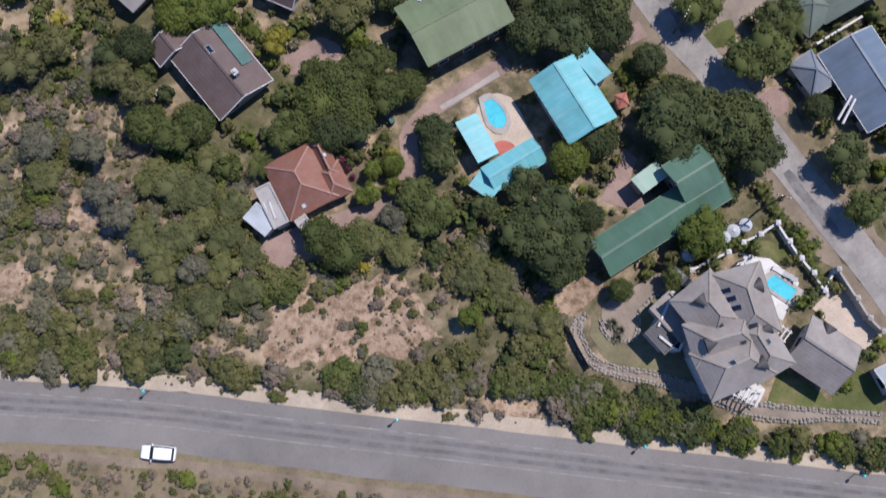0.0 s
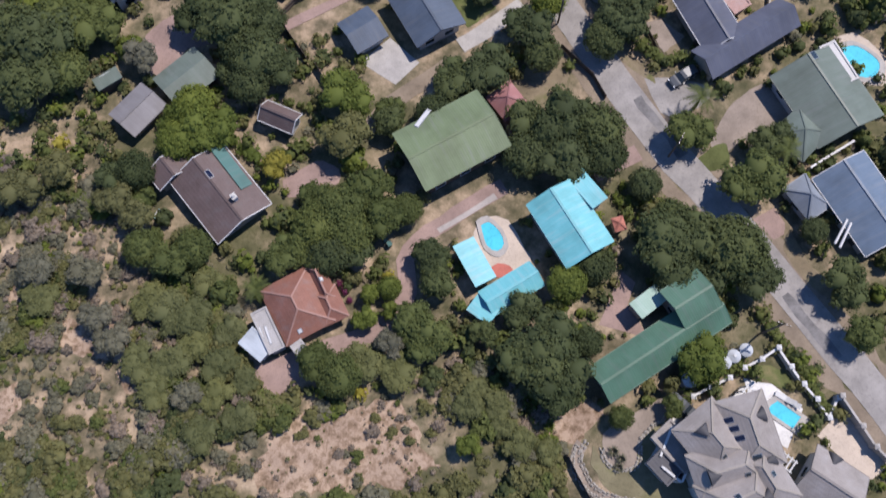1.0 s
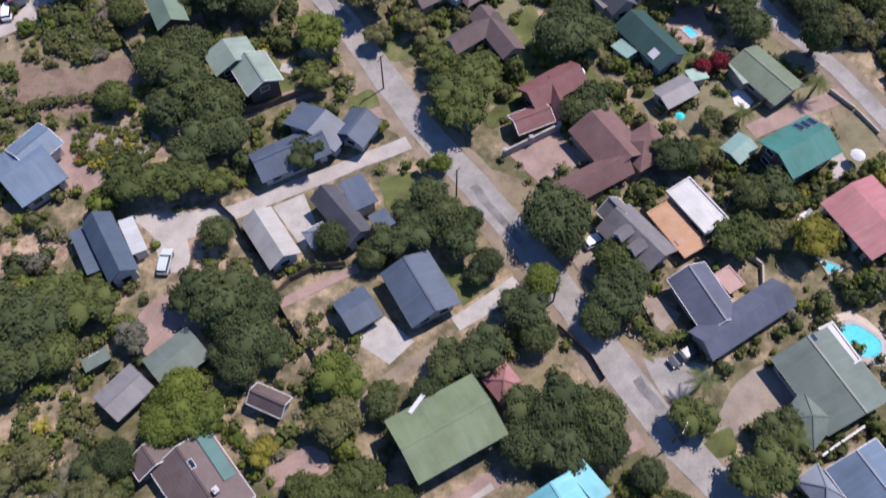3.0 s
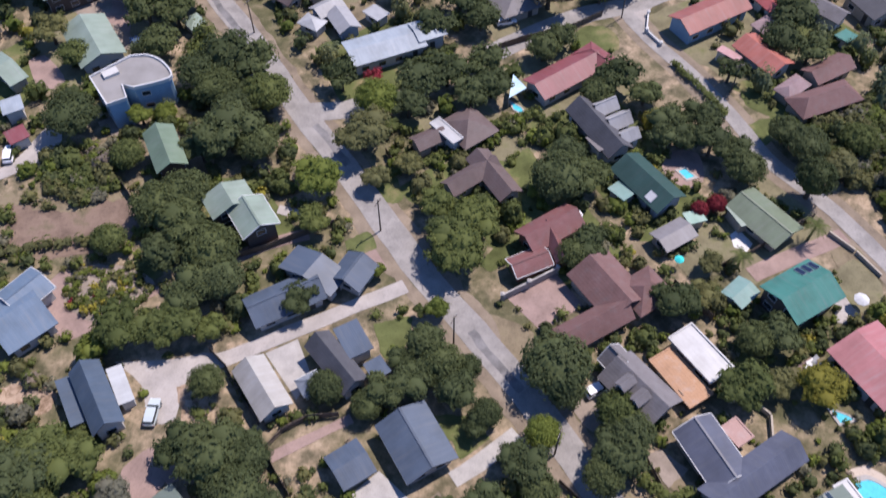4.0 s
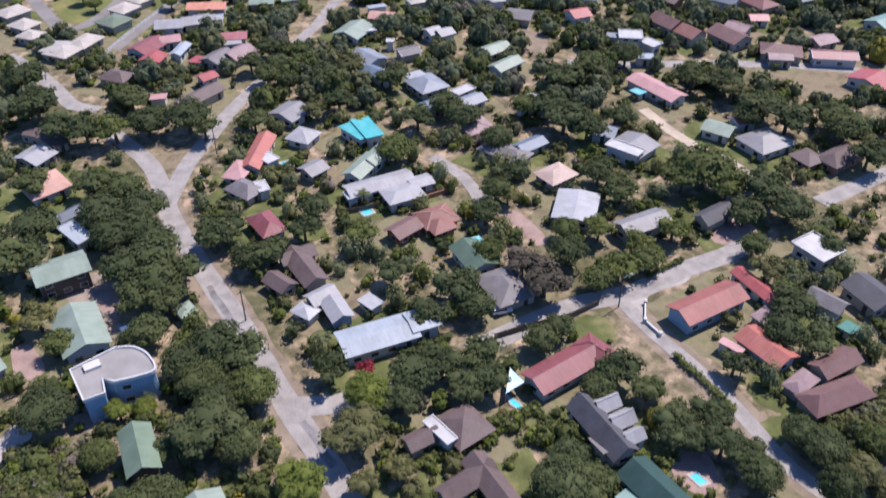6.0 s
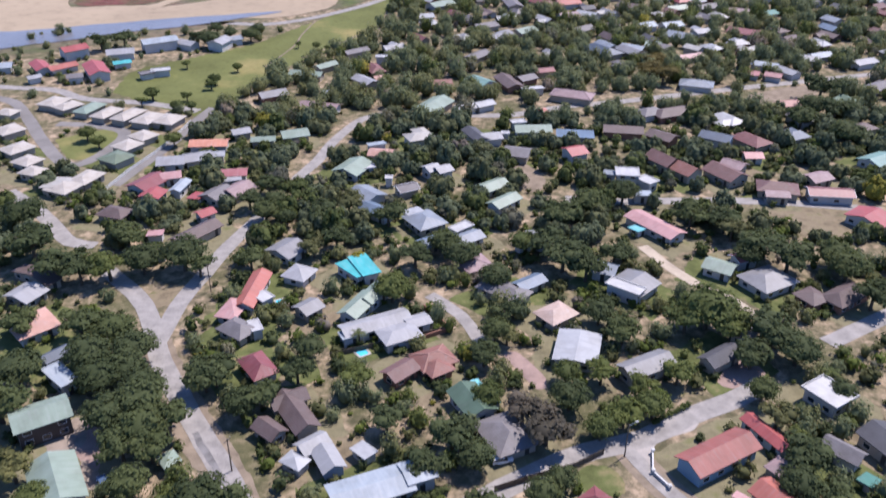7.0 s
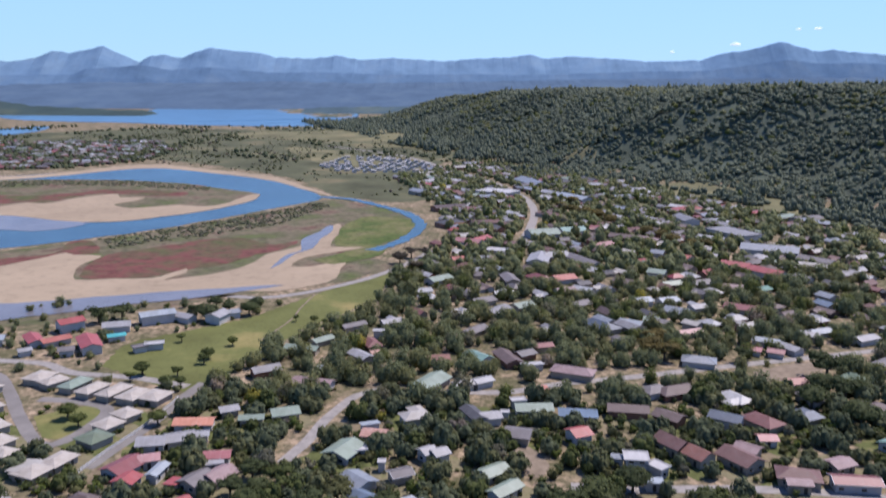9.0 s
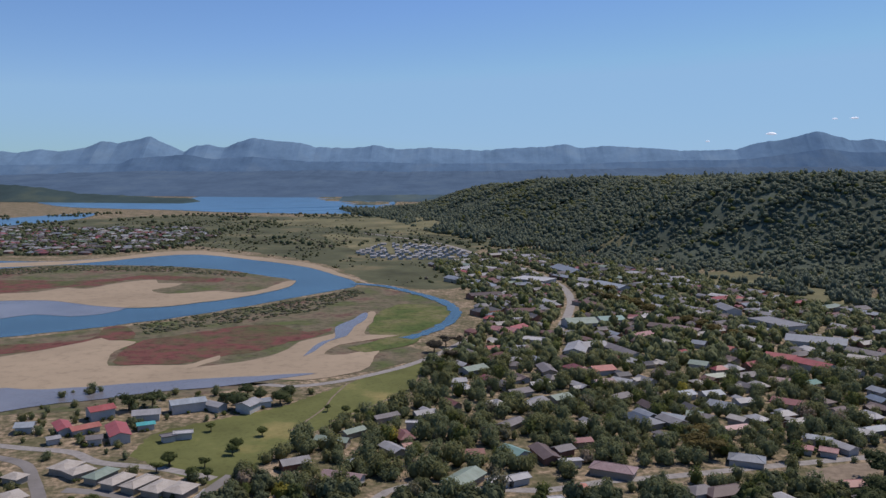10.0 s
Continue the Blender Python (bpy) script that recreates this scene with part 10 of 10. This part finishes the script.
def small_boat(x, y, yaw):
    """An open dinghy: a hull with a raised rim, two thwarts."""
    base = tagged(empty("dinghy", x, y, ground_z(x, y), yaw), "small open dinghy with a teal rim lying in a yard", "boat")
    bm = bmesh.new()
    secs = []
    for u, w in ((-1.3, 0.5), (-0.6, 0.62), (0.2, 0.6), (0.9, 0.4), (1.4, 0.06)):
        secs.append([(u, -w, 0.5), (u, -w * 0.7, 0.12), (u, 0, 0.02), (u, w * 0.7, 0.12), (u, w, 0.5), (u, w * 0.88, 0.5), (u, w * 0.6, 0.2), (u, 0, 0.12), (u, -w * 0.6, 0.2), (u, -w * 0.88, 0.5)])
    part("hull", loft(bm, secs), TRIM, base)
    for s in (-1, 1):
        bm = bmesh.new()
        for (u0, w0), (u1, w1) in zip(((-1.3, 0.5), (-0.6, 0.62), (0.2, 0.6), (0.9, 0.4)), ((-0.6, 0.62), (0.2, 0.6), (0.9, 0.4), (1.4, 0.06))):
            tube(bm, (u0, s * w0, 0.52), (u1, s * w1, 0.52), 0.05, n=6)
        part("rim", bm, ROOFS["tealpale"], base)
    for u in (-0.7, 0.2):
        bm = bmesh.new()
        box(bm, u - 0.12, -0.54, 0.38, u + 0.12, 0.54, 0.42)
        part("thwart", bm, ROOFS["brown"], base)


def wheelie_bin(x, y, yaw):
    base = tagged(empty("wheelie_bin", x, y, ground_z(x, y), yaw), "green plastic wheelie bin beside the drive", "bin", "bins beside the drive")
    bm = bmesh.new()
    ring = lambda w, d, z: [(-w, -d, z), (w, -d, z), (w, d, z), (-w, d, z)]
    part("body", loft(bm, [ring(0.22, 0.24, 0.08), ring(0.29, 0.34, 1.0)]), ROOFS["teal"], base)
    bm = bmesh.new()
    part("lid", loft(bm, [ring(0.31, 0.38, 1.0), ring(0.30, 0.36, 1.07)]), ROOFS["dkteal"], base)
    for s in (-1, 1):
        bm = bmesh.new()
        tube(bm, (s * 0.24, 0.26, 0.1), (s * 0.3, 0.26, 0.1), 0.1, n=10)
        part("wheel", bm, DARK_TRIM, base)


def parasol(x, y, r, mat, label):
    base = tagged(empty("parasol", x, y, ground_z(x, y)), label, "parasol")
    bm = bmesh.new()
    tube(bm, (0, 0, 0), (0, 0, 2.4), 0.03, n=8)
    part("pole", bm, METAL, base)
    n = 8
    ring = lambda rr, z: [(rr * math.cos(k * 2 * math.pi / n), rr * math.sin(k * 2 * math.pi / n), z) for k in range(n)]
    bm = bmesh.new()
    part("canopy", loft(bm, [ring(r, 1.95), ring(r, 2.02), ring(r * 0.5, 2.28), ring(0.05, 2.45)]), mat, base)


def flower_bush(x, y, r):
    v, f = SMALL[rng.randrange(5)]
    me = mesh_from("bougainvillea", v * (r, r, r * 1.2), f, LEAVES["pink"])
    ob = tagged(new("bougainvillea", me), "pink flowering bougainvillea against the tiled house", "bush", "flowering bushes at the house")
    ob.matrix_basis = pose(x, y, ground_z(x, y) + r * 0.9)


# ---- the road's shoulder, verges and worn markings ----
MAIN = [(-72.9, -3.2), (-59.4, -4.8), (-37.7, -6.8), (-20.2, -9.3), (-0.5, -12.0), (21.2, -15.1), (53.0, -19.5), (68.7, -21.6)]
ribbon("road_shoulder", MAIN, 1.5, ASPHALT, 0.075, "pale patched asphalt shoulder", "road", shift=3.6, ragged=0.2)
ribbon("verge", MAIN, 2.2, SAND_LANE, 0.045, "bare sandy roadside verge", "verge", shift=5.2, ragged=0.7)
ribbon("verge", MAIN, 1.6, DRY_GRASS, 0.045, "dry grass strip beside the asphalt", "verge", shift=-3.7, ragged=0.4)
ribbon("verge", MAIN, 1.3, VERGE, 0.050, "pale sandy edge beside the road", "verge", shift=-4.6, ragged=0.6)
ribbon("verge", MAIN, 9.0, DRY_GRASS, 0.03, "dry grass below the roadside", "verge", shift=-9.0, ragged=0.8)
FADED = speckled("faded_line", (0.235, 0.225, 0.212), 0.9, (0.8, 5.0), 0.35, 0.2, 0.01)
ribbon("road_line", MAIN, 0.16, FADED, 0.082, "faded pale centre seam", "marking", shift=0.1)
ribbon("road_line", MAIN, 0.16, FADED, 0.085, "faded pale edge seam", "marking", shift=2.75)
for k in (-1.9, -0.9, 0.95, 2.0):
    ribbon("tyre_track", MAIN, 0.55, ASPHALT_DARK if k > 0 else ASPHALT, 0.0775 + 0.001 * k, "darker worn wheel track on asphalt", "marking", shift=k, ragged=0.2)

PATCH = speckled("patched_asphalt", (0.175, 0.168, 0.165), 0.9, (0.5, 3.0), 0.4, 0.3, 0.02, 0.2)
ribbon("verge", STREET, 2.2, VERGE, 0.034, "bare sandy verge beside the street", "verge", shift=3.3, ragged=0.9, step=1.5)
ribbon("verge", STREET, 1.6, VERGE, 0.036, "sandy kerbless verge beside the street", "verge", shift=-3.0, ragged=0.8, step=1.5)
for i, (k, at) in enumerate(((0.9, 2), (-1.1, 5), (0.4, 8), (-0.6, 12), (1.0, 15))):
    ribbon("road_patch", STREET[at:at + 2], 1.3, PATCH, 0.078 + 0.001 * i, "darker patched strip of asphalt", "marking", shift=k, ragged=0.5, step=1.5)


def on_roof(x, y):
    """The height of the roof over a spot, and its slope."""
    deps = bpy.context.evaluated_depsgraph_get()
    z = 40.0
    for _ in range(8):
        ok, place, normal, _, ob, _ = scene.ray_cast(deps, Vector((x, y, z)), Vector((0, 0, -1)))
        if not ok:
            return ground_z(x, y) + 3, Vector((0, 0, 1))
        if ob.name.startswith("roof"):
            return place.z, normal
        z = place.z - 0.02
    return ground_z(x, y) + 3, Vector((0, 0, 1))


def panel_at(x, y, w, h, mat, name, label, category, twist=0.0):
    """A skylight or panel laid flat on the roof below it."""
    z, n = on_roof(x, y)
    base = tagged(empty(name, x, y, z), label, category)
    base.matrix_basis = Matrix.Translation((x, y, z)) @ n.to_track_quat("Z", "Y").to_matrix().to_4x4() @ pose(0, 0, 0, 0, 0, twist)
    bm = bmesh.new()
    box(bm, -w / 2, -h / 2, -0.05, w / 2, h / 2, 0.09)
    part("frame", bm, METAL, base)
    bm = bmesh.new()
    box(bm, -w / 2 + 0.06, -h / 2 + 0.06, 0.09, w / 2 - 0.06, h / 2 - 0.06, 0.11)
    part("glass", bm, mat, base)


def eyebrow(x, y):
    """A half-round dark vent with a rim, which rises out of the tiles."""
    z, n = on_roof(x, y)
    down = Vector((n.x, n.y, 0)).normalized() if n.xy.length > 0.05 else Vector((0, -1, 0))
    turn = math.degrees(math.atan2(down.y, down.x))
    base = tagged(empty("eyebrow_vent", x, y, z), "dark half-round eyebrow vent in the villa roof", "vent", "vents of the villa roof")
    base.matrix_basis = pose(x, y, z, 0, 0, turn)
    bm = bmesh.new()
    k = 10
    front = [(0.55, 1.0 * math.cos(math.pi * i / k), -0.25 + 0.62 * math.sin(math.pi * i / k)) for i in range(k + 1)]
    back = [bm.verts.new((-0.9, 0, 0.42))]
    ring = [bm.verts.new(p) for p in front]
    for p, q in zip(ring, ring[1:]):
        bm.faces.new((p, q, back[0]))
    part("hood", bm, ROOFS["charcoal"], base, "dark curved hood")
    bm = bmesh.new()
    bm.faces.new([bm.verts.new((p[0] - 0.02, p[1] * 0.97, p[2] - 0.02)) for p in front])
    part("grille", bm, DARK_TRIM, base)


bpy.context.view_layer.update()
car(-35.2, -10.2, 174, "white", "white hatchback parked on the road verge")
car(-37.8, 71.2, 86, "silver", "silver grey hatchback on the cobbled yard")
car(34.9, 54.6, -149, "dark", "dark blue hatchback parked at the garage")
car(25.3, 73.3, 28, "white", "white car beside the grey dormer house")
car(17.8, 155.5, 14, "white", "white car parked on the cross street")
car(-55.3, 150.8, 123, "blue", "dark blue car beside the sage roof")
car(-72.1, 121.6, 99, "white", "white car on the pale court")
car(30.2, 9.4, -44, "dark", "dark car beside the villa hedge")
marker_post(-6.0, -6.9)
marker_post(-36.8, -2.7)
marker_post(23.8, -10.9)
marker_post(49.7, -14.9)
utility_pole(18.1, 63.7, 8.0, 60, False)
utility_pole(41.0, 18.3, 9.0, -20, False)
utility_pole(4.9, 81.4, 8.0, 60, False)
utility_pole(-6.4, 103.2, 8.0, 60, False)
utility_pole(-32.7, 154.1, 8.0, 60, False)
utility_pole(-50.7, 218.4, 8.0, 60, False)
utility_pole(41.3, 156.6, 8.0, 20, True)
utility_pole(58.5, 134.5, 7.0, 20, False)
utility_pole(31.9, 43.0, 7.0, 60, False)
water_tank(31.1, 12.6, 0.95)
water_tank(35.7, 14.6, 0.8)
water_tank(36.9, 15.4, 0.85)
water_tank(38.5, 16.1, 0.85)
masonry_wall([(38.3, 14.0), (40.6, 15.0), (42.9, 16.4), (44.2, 14.0), (45.5, 11.8), (46.9, 9.9), (48.1, 7.6), (49.6, 10.0)], "white plastered villa wall with square pillars", TRIM)
masonry_wall([(31.5, 10.6), (33.8, 11.7), (36.3, 12.8)], "white plastered wall beside water tanks", TRIM)
masonry_wall([(49.7, 10.2), (51.7, 6.5), (53.0, 4.0), (54.5, 2.3)], "pale boundary wall of the drive court", CONCRETE, 1.8)
masonry_wall([(12.6, 89.1), (16.9, 91.4), (21.6, 94.0)], "pale wall round the brick court", CONCRETE, 1.6)
masonry_wall([(50.3, 40.4), (53.2, 42.1), (56.9, 44.2)], "white wall beside the grey green villa", TRIM, 1.4, pillars=False)
masonry_wall([(46.8, 157.3), (45.6, 152.0), (47.7, 148.0)], "low white wall on the street corner", TRIM, 0.8)
masonry_wall([(3.0, 209.5), (9.4, 199.8), (0.3, 194.9)], "brown wall round a small lawn", WALLS["brick"], 1.3, pillars=False)
ribbon("terrace_path", [(17.5, 5.3), (16.6, 3.8), (17.0, 1.9), (18.4, -0.4), (21.3, -1.8), (26.2, -2.9), (31.7, -4.6), (36.6, -6.6), (42.6, -7.6), (48.2, -7.9), (53.8, -8.4)], 1.5, GRAVEL, 0.05, "brown gravel strip between the terrace walls", "path", ragged=0.2, step=1.5)
stone_wall([(18.1, 5.5), (17.2, 4.2), (17.4, 2.4), (18.6, 0.1), (21.4, -1.3), (26.3, -2.2), (31.8, -4.0), (35.9, -5.5), (37.9, -6.7)], "curved upper terrace wall of pale stones")
stone_wall([(16.9, 5.1), (16.1, 3.5), (16.6, 1.3), (18.2, -0.8), (21.3, -2.3), (26.2, -3.5), (31.7, -5.2), (37.1, -7.6), (42.6, -8.4), (48.2, -8.3), (53.8, -8.9)], "long lower terrace wall of pale stones")
stone_wall([(35.9, -5.7), (42.8, -6.8), (48.3, -7.4), (53.9, -7.8)], "straight stone terrace wall below the lawn")
stone_wall([(19.9, 4.8), (20.2, 3.0), (21.6, 2.0), (23.8, 2.2), (24.6, 3.6), (24.7, 5.4), (26.2, 7.0), (28.5, 8.4), (29.0, 10.0)], "curving pale kerb of a garden bed")
post_fence([(15.4, 4.0), (16.6, 1.3), (17.9, -1.3)], "grey weathered timber fence above the scrub", 1.4)
post_fence([(-21.4, 64.9), (-19.5, 61.7), (-17.4, 58.5)], "dark timber garden fence", 1.6)
post_fence([(31.7, 10.5), (29.3, 10.9), (27.2, 11.6)], "dark fence beside the villa", 1.6)
post_fence([(-31.1, 81.0), (-28.3, 78.1), (-25.4, 72.9), (-22.8, 69.2)], "dark fence beside the cream roof", 1.6)
post_fence([(-31.5, 97.3), (-25.2, 99.6), (-18.2, 102.8), (-12.9, 105.0)], "dark boundary fence along a brick drive", 1.6)
post_fence([(-51.9, 115.7), (-48.4, 110.6)], "dark timber fence beside dry grass", 1.6)
post_fence([(46.6, 93.8), (52.8, 96.6), (60.5, 101.4), (64.9, 103.6)], "dark fence between gardens", 1.6)
post_fence([(39.5, 91.1), (44.1, 84.5)], "brown fence behind the white annex", 1.8)
post_fence([(15.8, 147.7), (21.6, 150.1), (31.0, 153.3), (37.3, 157.1)], "dark fence along the cross street", 1.6)
post_fence([(-5.8, 120.4), (-3.8, 116.4), (0.1, 117.6)], "brown fence round a garden", 1.6)
post_fence([(30.0, 64.0), (32.4, 56.9)], "low timber fence beside a brown bed", 1.1)
post_fence([(18.3, 59.7), (22.3, 55.3), (23.9, 51.8)], "weathered timber fence along the verge", 1.3)
post_fence([(-21.6, 65.2), (-19.3, 67.9), (-16.1, 69.7), (-11.6, 70.1)], "dark timber fence along a brick path", 1.6)
masonry_wall([(43.5, 70.9), (46.4, 71.3), (48.9, 68.6), (48.3, 65.3)], "pale brown wall round a small garden", WALLS["cream"], 1.0, pillars=False)
masonry_wall([(66.7, 100.7), (69.9, 96.7), (72.5, 91.8)], "low brown wall beside the lane", WALLS["cream"], 0.9, pillars=False)
hedge([(4.5, 118.6), (10.1, 121.1), (16.4, 125.3)], 1.4, 1.5, "bright", "yellow green clipped hedge between two lawns")
hedge([(49.0, 165.6), (53.5, 168.6), (57.6, 171.2)], 1.4, 1.4, "mid", "clipped hedge in front of the orange roof")
post_fence([(56.4, 90.7), (53.3, 88.7)], "short timber fence beside the lawn", 1.2)
post_fence([(-17.4, 189.7), (-5.7, 194.1), (7.7, 199.1)], "brown timber fence between lawns", 1.5)
post_fence([(-16.2, 57.6), (-13.8, 53.2)], "dark fence beside the bushes", 1.5)
post_fence([(-97.1, 280.0), (-94.1, 294.3), (-89.9, 308.5), (-87.3, 320.3), (-84.7, 339.5)], "white fence along the river street", 1.3, TRIM)
hedge([(27.7, 61.8), (30.8, 58.6), (33.1, 57.2), (35.1, 57.6)], 2.2, 1.6, "mid", "clipped green hedge beside the street")
hedge([(42.3, 19.2), (44.5, 15.9), (46.5, 11.9), (47.9, 9.0)], 1.8, 1.4, "mid", "long clipped hedge beside the street")
hedge([(-4.7, 115.1), (1.1, 117.6), (9.2, 123.4), (14.5, 126.8), (19.8, 128.8)], 1.8, 1.6, "mid", "long hedge between two brown houses")
hedge([(-68.4, 99.2), (-63.3, 100.8), (-57.0, 101.8), (-53.5, 102.3)], 2.6, 1.8, "olive", "rough hedge at the field edge")
hedge([(-28.4, 48.1), (-26.0, 45.5), (-24.0, 44.2)], 2.4, 1.4, "bright", "bright clipped hedge beside the brown house")
hedge([(6.9, 147.9), (2.4, 145.5), (-2.0, 144.0)], 2.0, 1.6, "dark", "hedge behind the white hall")
hedge([(-39.8, 208.6), (-33.1, 211.1), (-30.7, 214.6)], 1.5, 1.5, "dark", "clipped dark hedge beside a pool")
hedge([(49.3, 141.8), (53.2, 134.7), (56.0, 128.6)], 2.0, 1.5, "mid", "hedge along the lane")
palm(36.1, 50.0, 2.6, 4.5)
palm(-23.0, 25.3, 2.2, 3.0)
palm(63.0, 99.5, 2.4, 4.0)
palm(50.3, 94.2, 2.2, 3.5)
palm(-9.1, 134.9, 2.0, 3.5)
palm(-11.5, 194.2, 2.4, 3.5)
palm(-4.8, 125.1, 1.8, 3.0)
palm(46.6, 42.3, 2.4, 4.0)
palm(-37.9, 254.5, 2.6, 4.5)
palm(89.0, 177.2, 2.4, 4.0)
aloe(11.1, 10.8, 1.1, "bright")
aloe(12.5, 9.9, 1.3, "bright")
aloe(13.4, 8.8, 1.2, "mid")
aloe(12.0, 8.4, 1.0, "bright")
aloe(10.7, 9.4, 1.0, "mid")
aloe(13.5, 7.4, 0.9, "bright")
aloe(21.2, 4.2, 0.9, "grey")
aloe(22.1, 3.3, 0.8, "grey")
aloe(21.7, 2.3, 0.8, "grey")
aloe(6.3, 15.7, 0.9, "bright")
aloe(7.7, 14.6, 0.9, "mid")
aloe(-23.4, 26.7, 1.0, "bright")
flower_bush(-15.5, 28.6, 0.54)
flower_bush(-14.0, 27.6, 0.42)
flower_bush(-12.1, 25.6, 0.48)
flower_bush(-14.6, 28.1, 0.54)
flower_bush(-13.2, 27.9, 0.48)
flower_bush(-12.6, 26.2, 0.54)
flower_bush(-11.8, 25.1, 0.6)
flower_bush(-11.3, 24.1, 0.54)
lounger(56.7, 76.4, 30)
lounger(57.4, 75.8, 30)
lounger(57.2, 77.1, 30)
lounger(42.9, 10.3, -35)
lounger(43.5, 10.0, -35)
lounger(44.0, 9.6, -35)
pergola(36.5, -4.9, -29, 3.4, 2.0, 2.6, 6, "white timber pergola beside the villa")
pergola(40.5, 3.2, -40, 4.6, 1.8, 2.6, 8, "white slatted pergola over the pool side")
pergola(38.4, 10.5, -41, 2.8, 1.2, 2.6, 6, "narrow white pergola above the pool terrace")
masonry_wall([(26.2, 3.4), (28.0, 7.0), (29.6, 5.7)], "white parapet of the villa balcony", TRIM, 3.3, pillars=False)
masonry_wall([(26.2, 2.4), (28.5, 0.4), (29.1, 1.5)], "white parapet round the villa stair", TRIM, 3.3, pillars=False)
shade_sail([(16.5, 131.3), (17.7, 137.0), (20.0, 133.9)], "pale blue triangular shade sail in a garden")
parasol(40.8, 94.8, 0.8, CYAN, "turquoise parasol beside a dry lawn")
parasol(67.0, 86.6, 1.2, TRIM, "round white garden table")
parasol(25.7, 104.2, 1.1, TRIM, "white parasol on a lawn")
for x, y in ((33.9, 7.4), (34.4, 6.4), (34.9, 5.3)):
    panel_at(x, y, 0.7, 1.2, SOLAR, "skylight", "blue tinted skylight in the tiled villa roof", "skylight", 0)
for x, y in ((32.8, 3.2), (35.3, 1.2), (33.6, -1.2), (38.2, 1.2)):
    panel_at(x, y, 0.7, 0.7, GLASS, "skylight", "small dark skylight in the villa roof", "skylight", 0)
panel_at(36.6, 3.0, 1.2, 1.2, GLASS, "skylight", "square dark roof light of the villa", "skylight", 0)
for x, y in ((30.6, 6.2), (37.6, 7.9), (38.3, 2.8), (37.2, -1.4), (31.2, 1.0), (47.1, 2.6)):
    eyebrow(x, y)
panel_at(-29.4, 40.7, 1.3, 0.7, SOLAR, "skylight", "blue skylight in the brown roof", "skylight", 0)
panel_at(-1.3, 47.5, 3.2, 0.7, TRIM, "skylight", "long white roof light on the olive roof", "skylight", 28)
panel_at(57.6, 90.1, 0.9, 1.9, SOLAR, "solar_panel", "dark solar panel on the teal roof", "solar panel", 0)
panel_at(58.7, 90.5, 0.9, 1.9, SOLAR, "solar_panel", "dark solar panel on the teal roof", "solar panel", 0)
panel_at(59.8, 91.0, 0.9, 1.9, SOLAR, "solar_panel", "dark solar panel on the teal roof", "solar panel", 0)
panel_at(60.9, 91.5, 0.9, 1.9, SOLAR, "solar_panel", "dark solar panel on the teal roof", "solar panel", 0)
panel_at(38.1, 106.7, 1.6, 1.6, TRIM, "skylight", "pale roof light on the dark green roof", "skylight", 0)
panel_at(-17.2, 19.8, 0.6, 0.6, TRIM, "roof_vent", "small white vent on the tiled roof", "vent", 0)
panel_at(-14.6, 26.2, 0.6, 0.6, TRIM, "roof_vent", "small white vent on the tiled roof", "vent", 0)
panel_at(-21.2, 19.4, 0.35, 2.4, TRIM, "roof_light", "narrow white strip on the carport roof", "roof light", 20)
panel_at(-22.0, 19.5, 0.3, 2.0, TRIM, "roof_light", "narrow white strip on the carport roof", "roof light", 20)
panel_at(51.6, 55.4, 1.2, 1.0, GLASS, "skylight", "dark skylight in the grey green roof", "skylight", 0)
flue(52.3, 31.0, 5.5, 57)
flue(52.8, 30.5, 5.5, 59)
small_boat(-36.4, 35.8, -52)
wheelie_bin(-6.7, 32.1, 30)
wheelie_bin(-6.1, 31.4, 30)
cloud(2221, 4900, 418, 52, 1)
cloud(2111, 4900, 414, 34, 2)
cloud(1757, 4900, 326, 70, 3)
cloud(1400, 4900, 282, 30, 4)
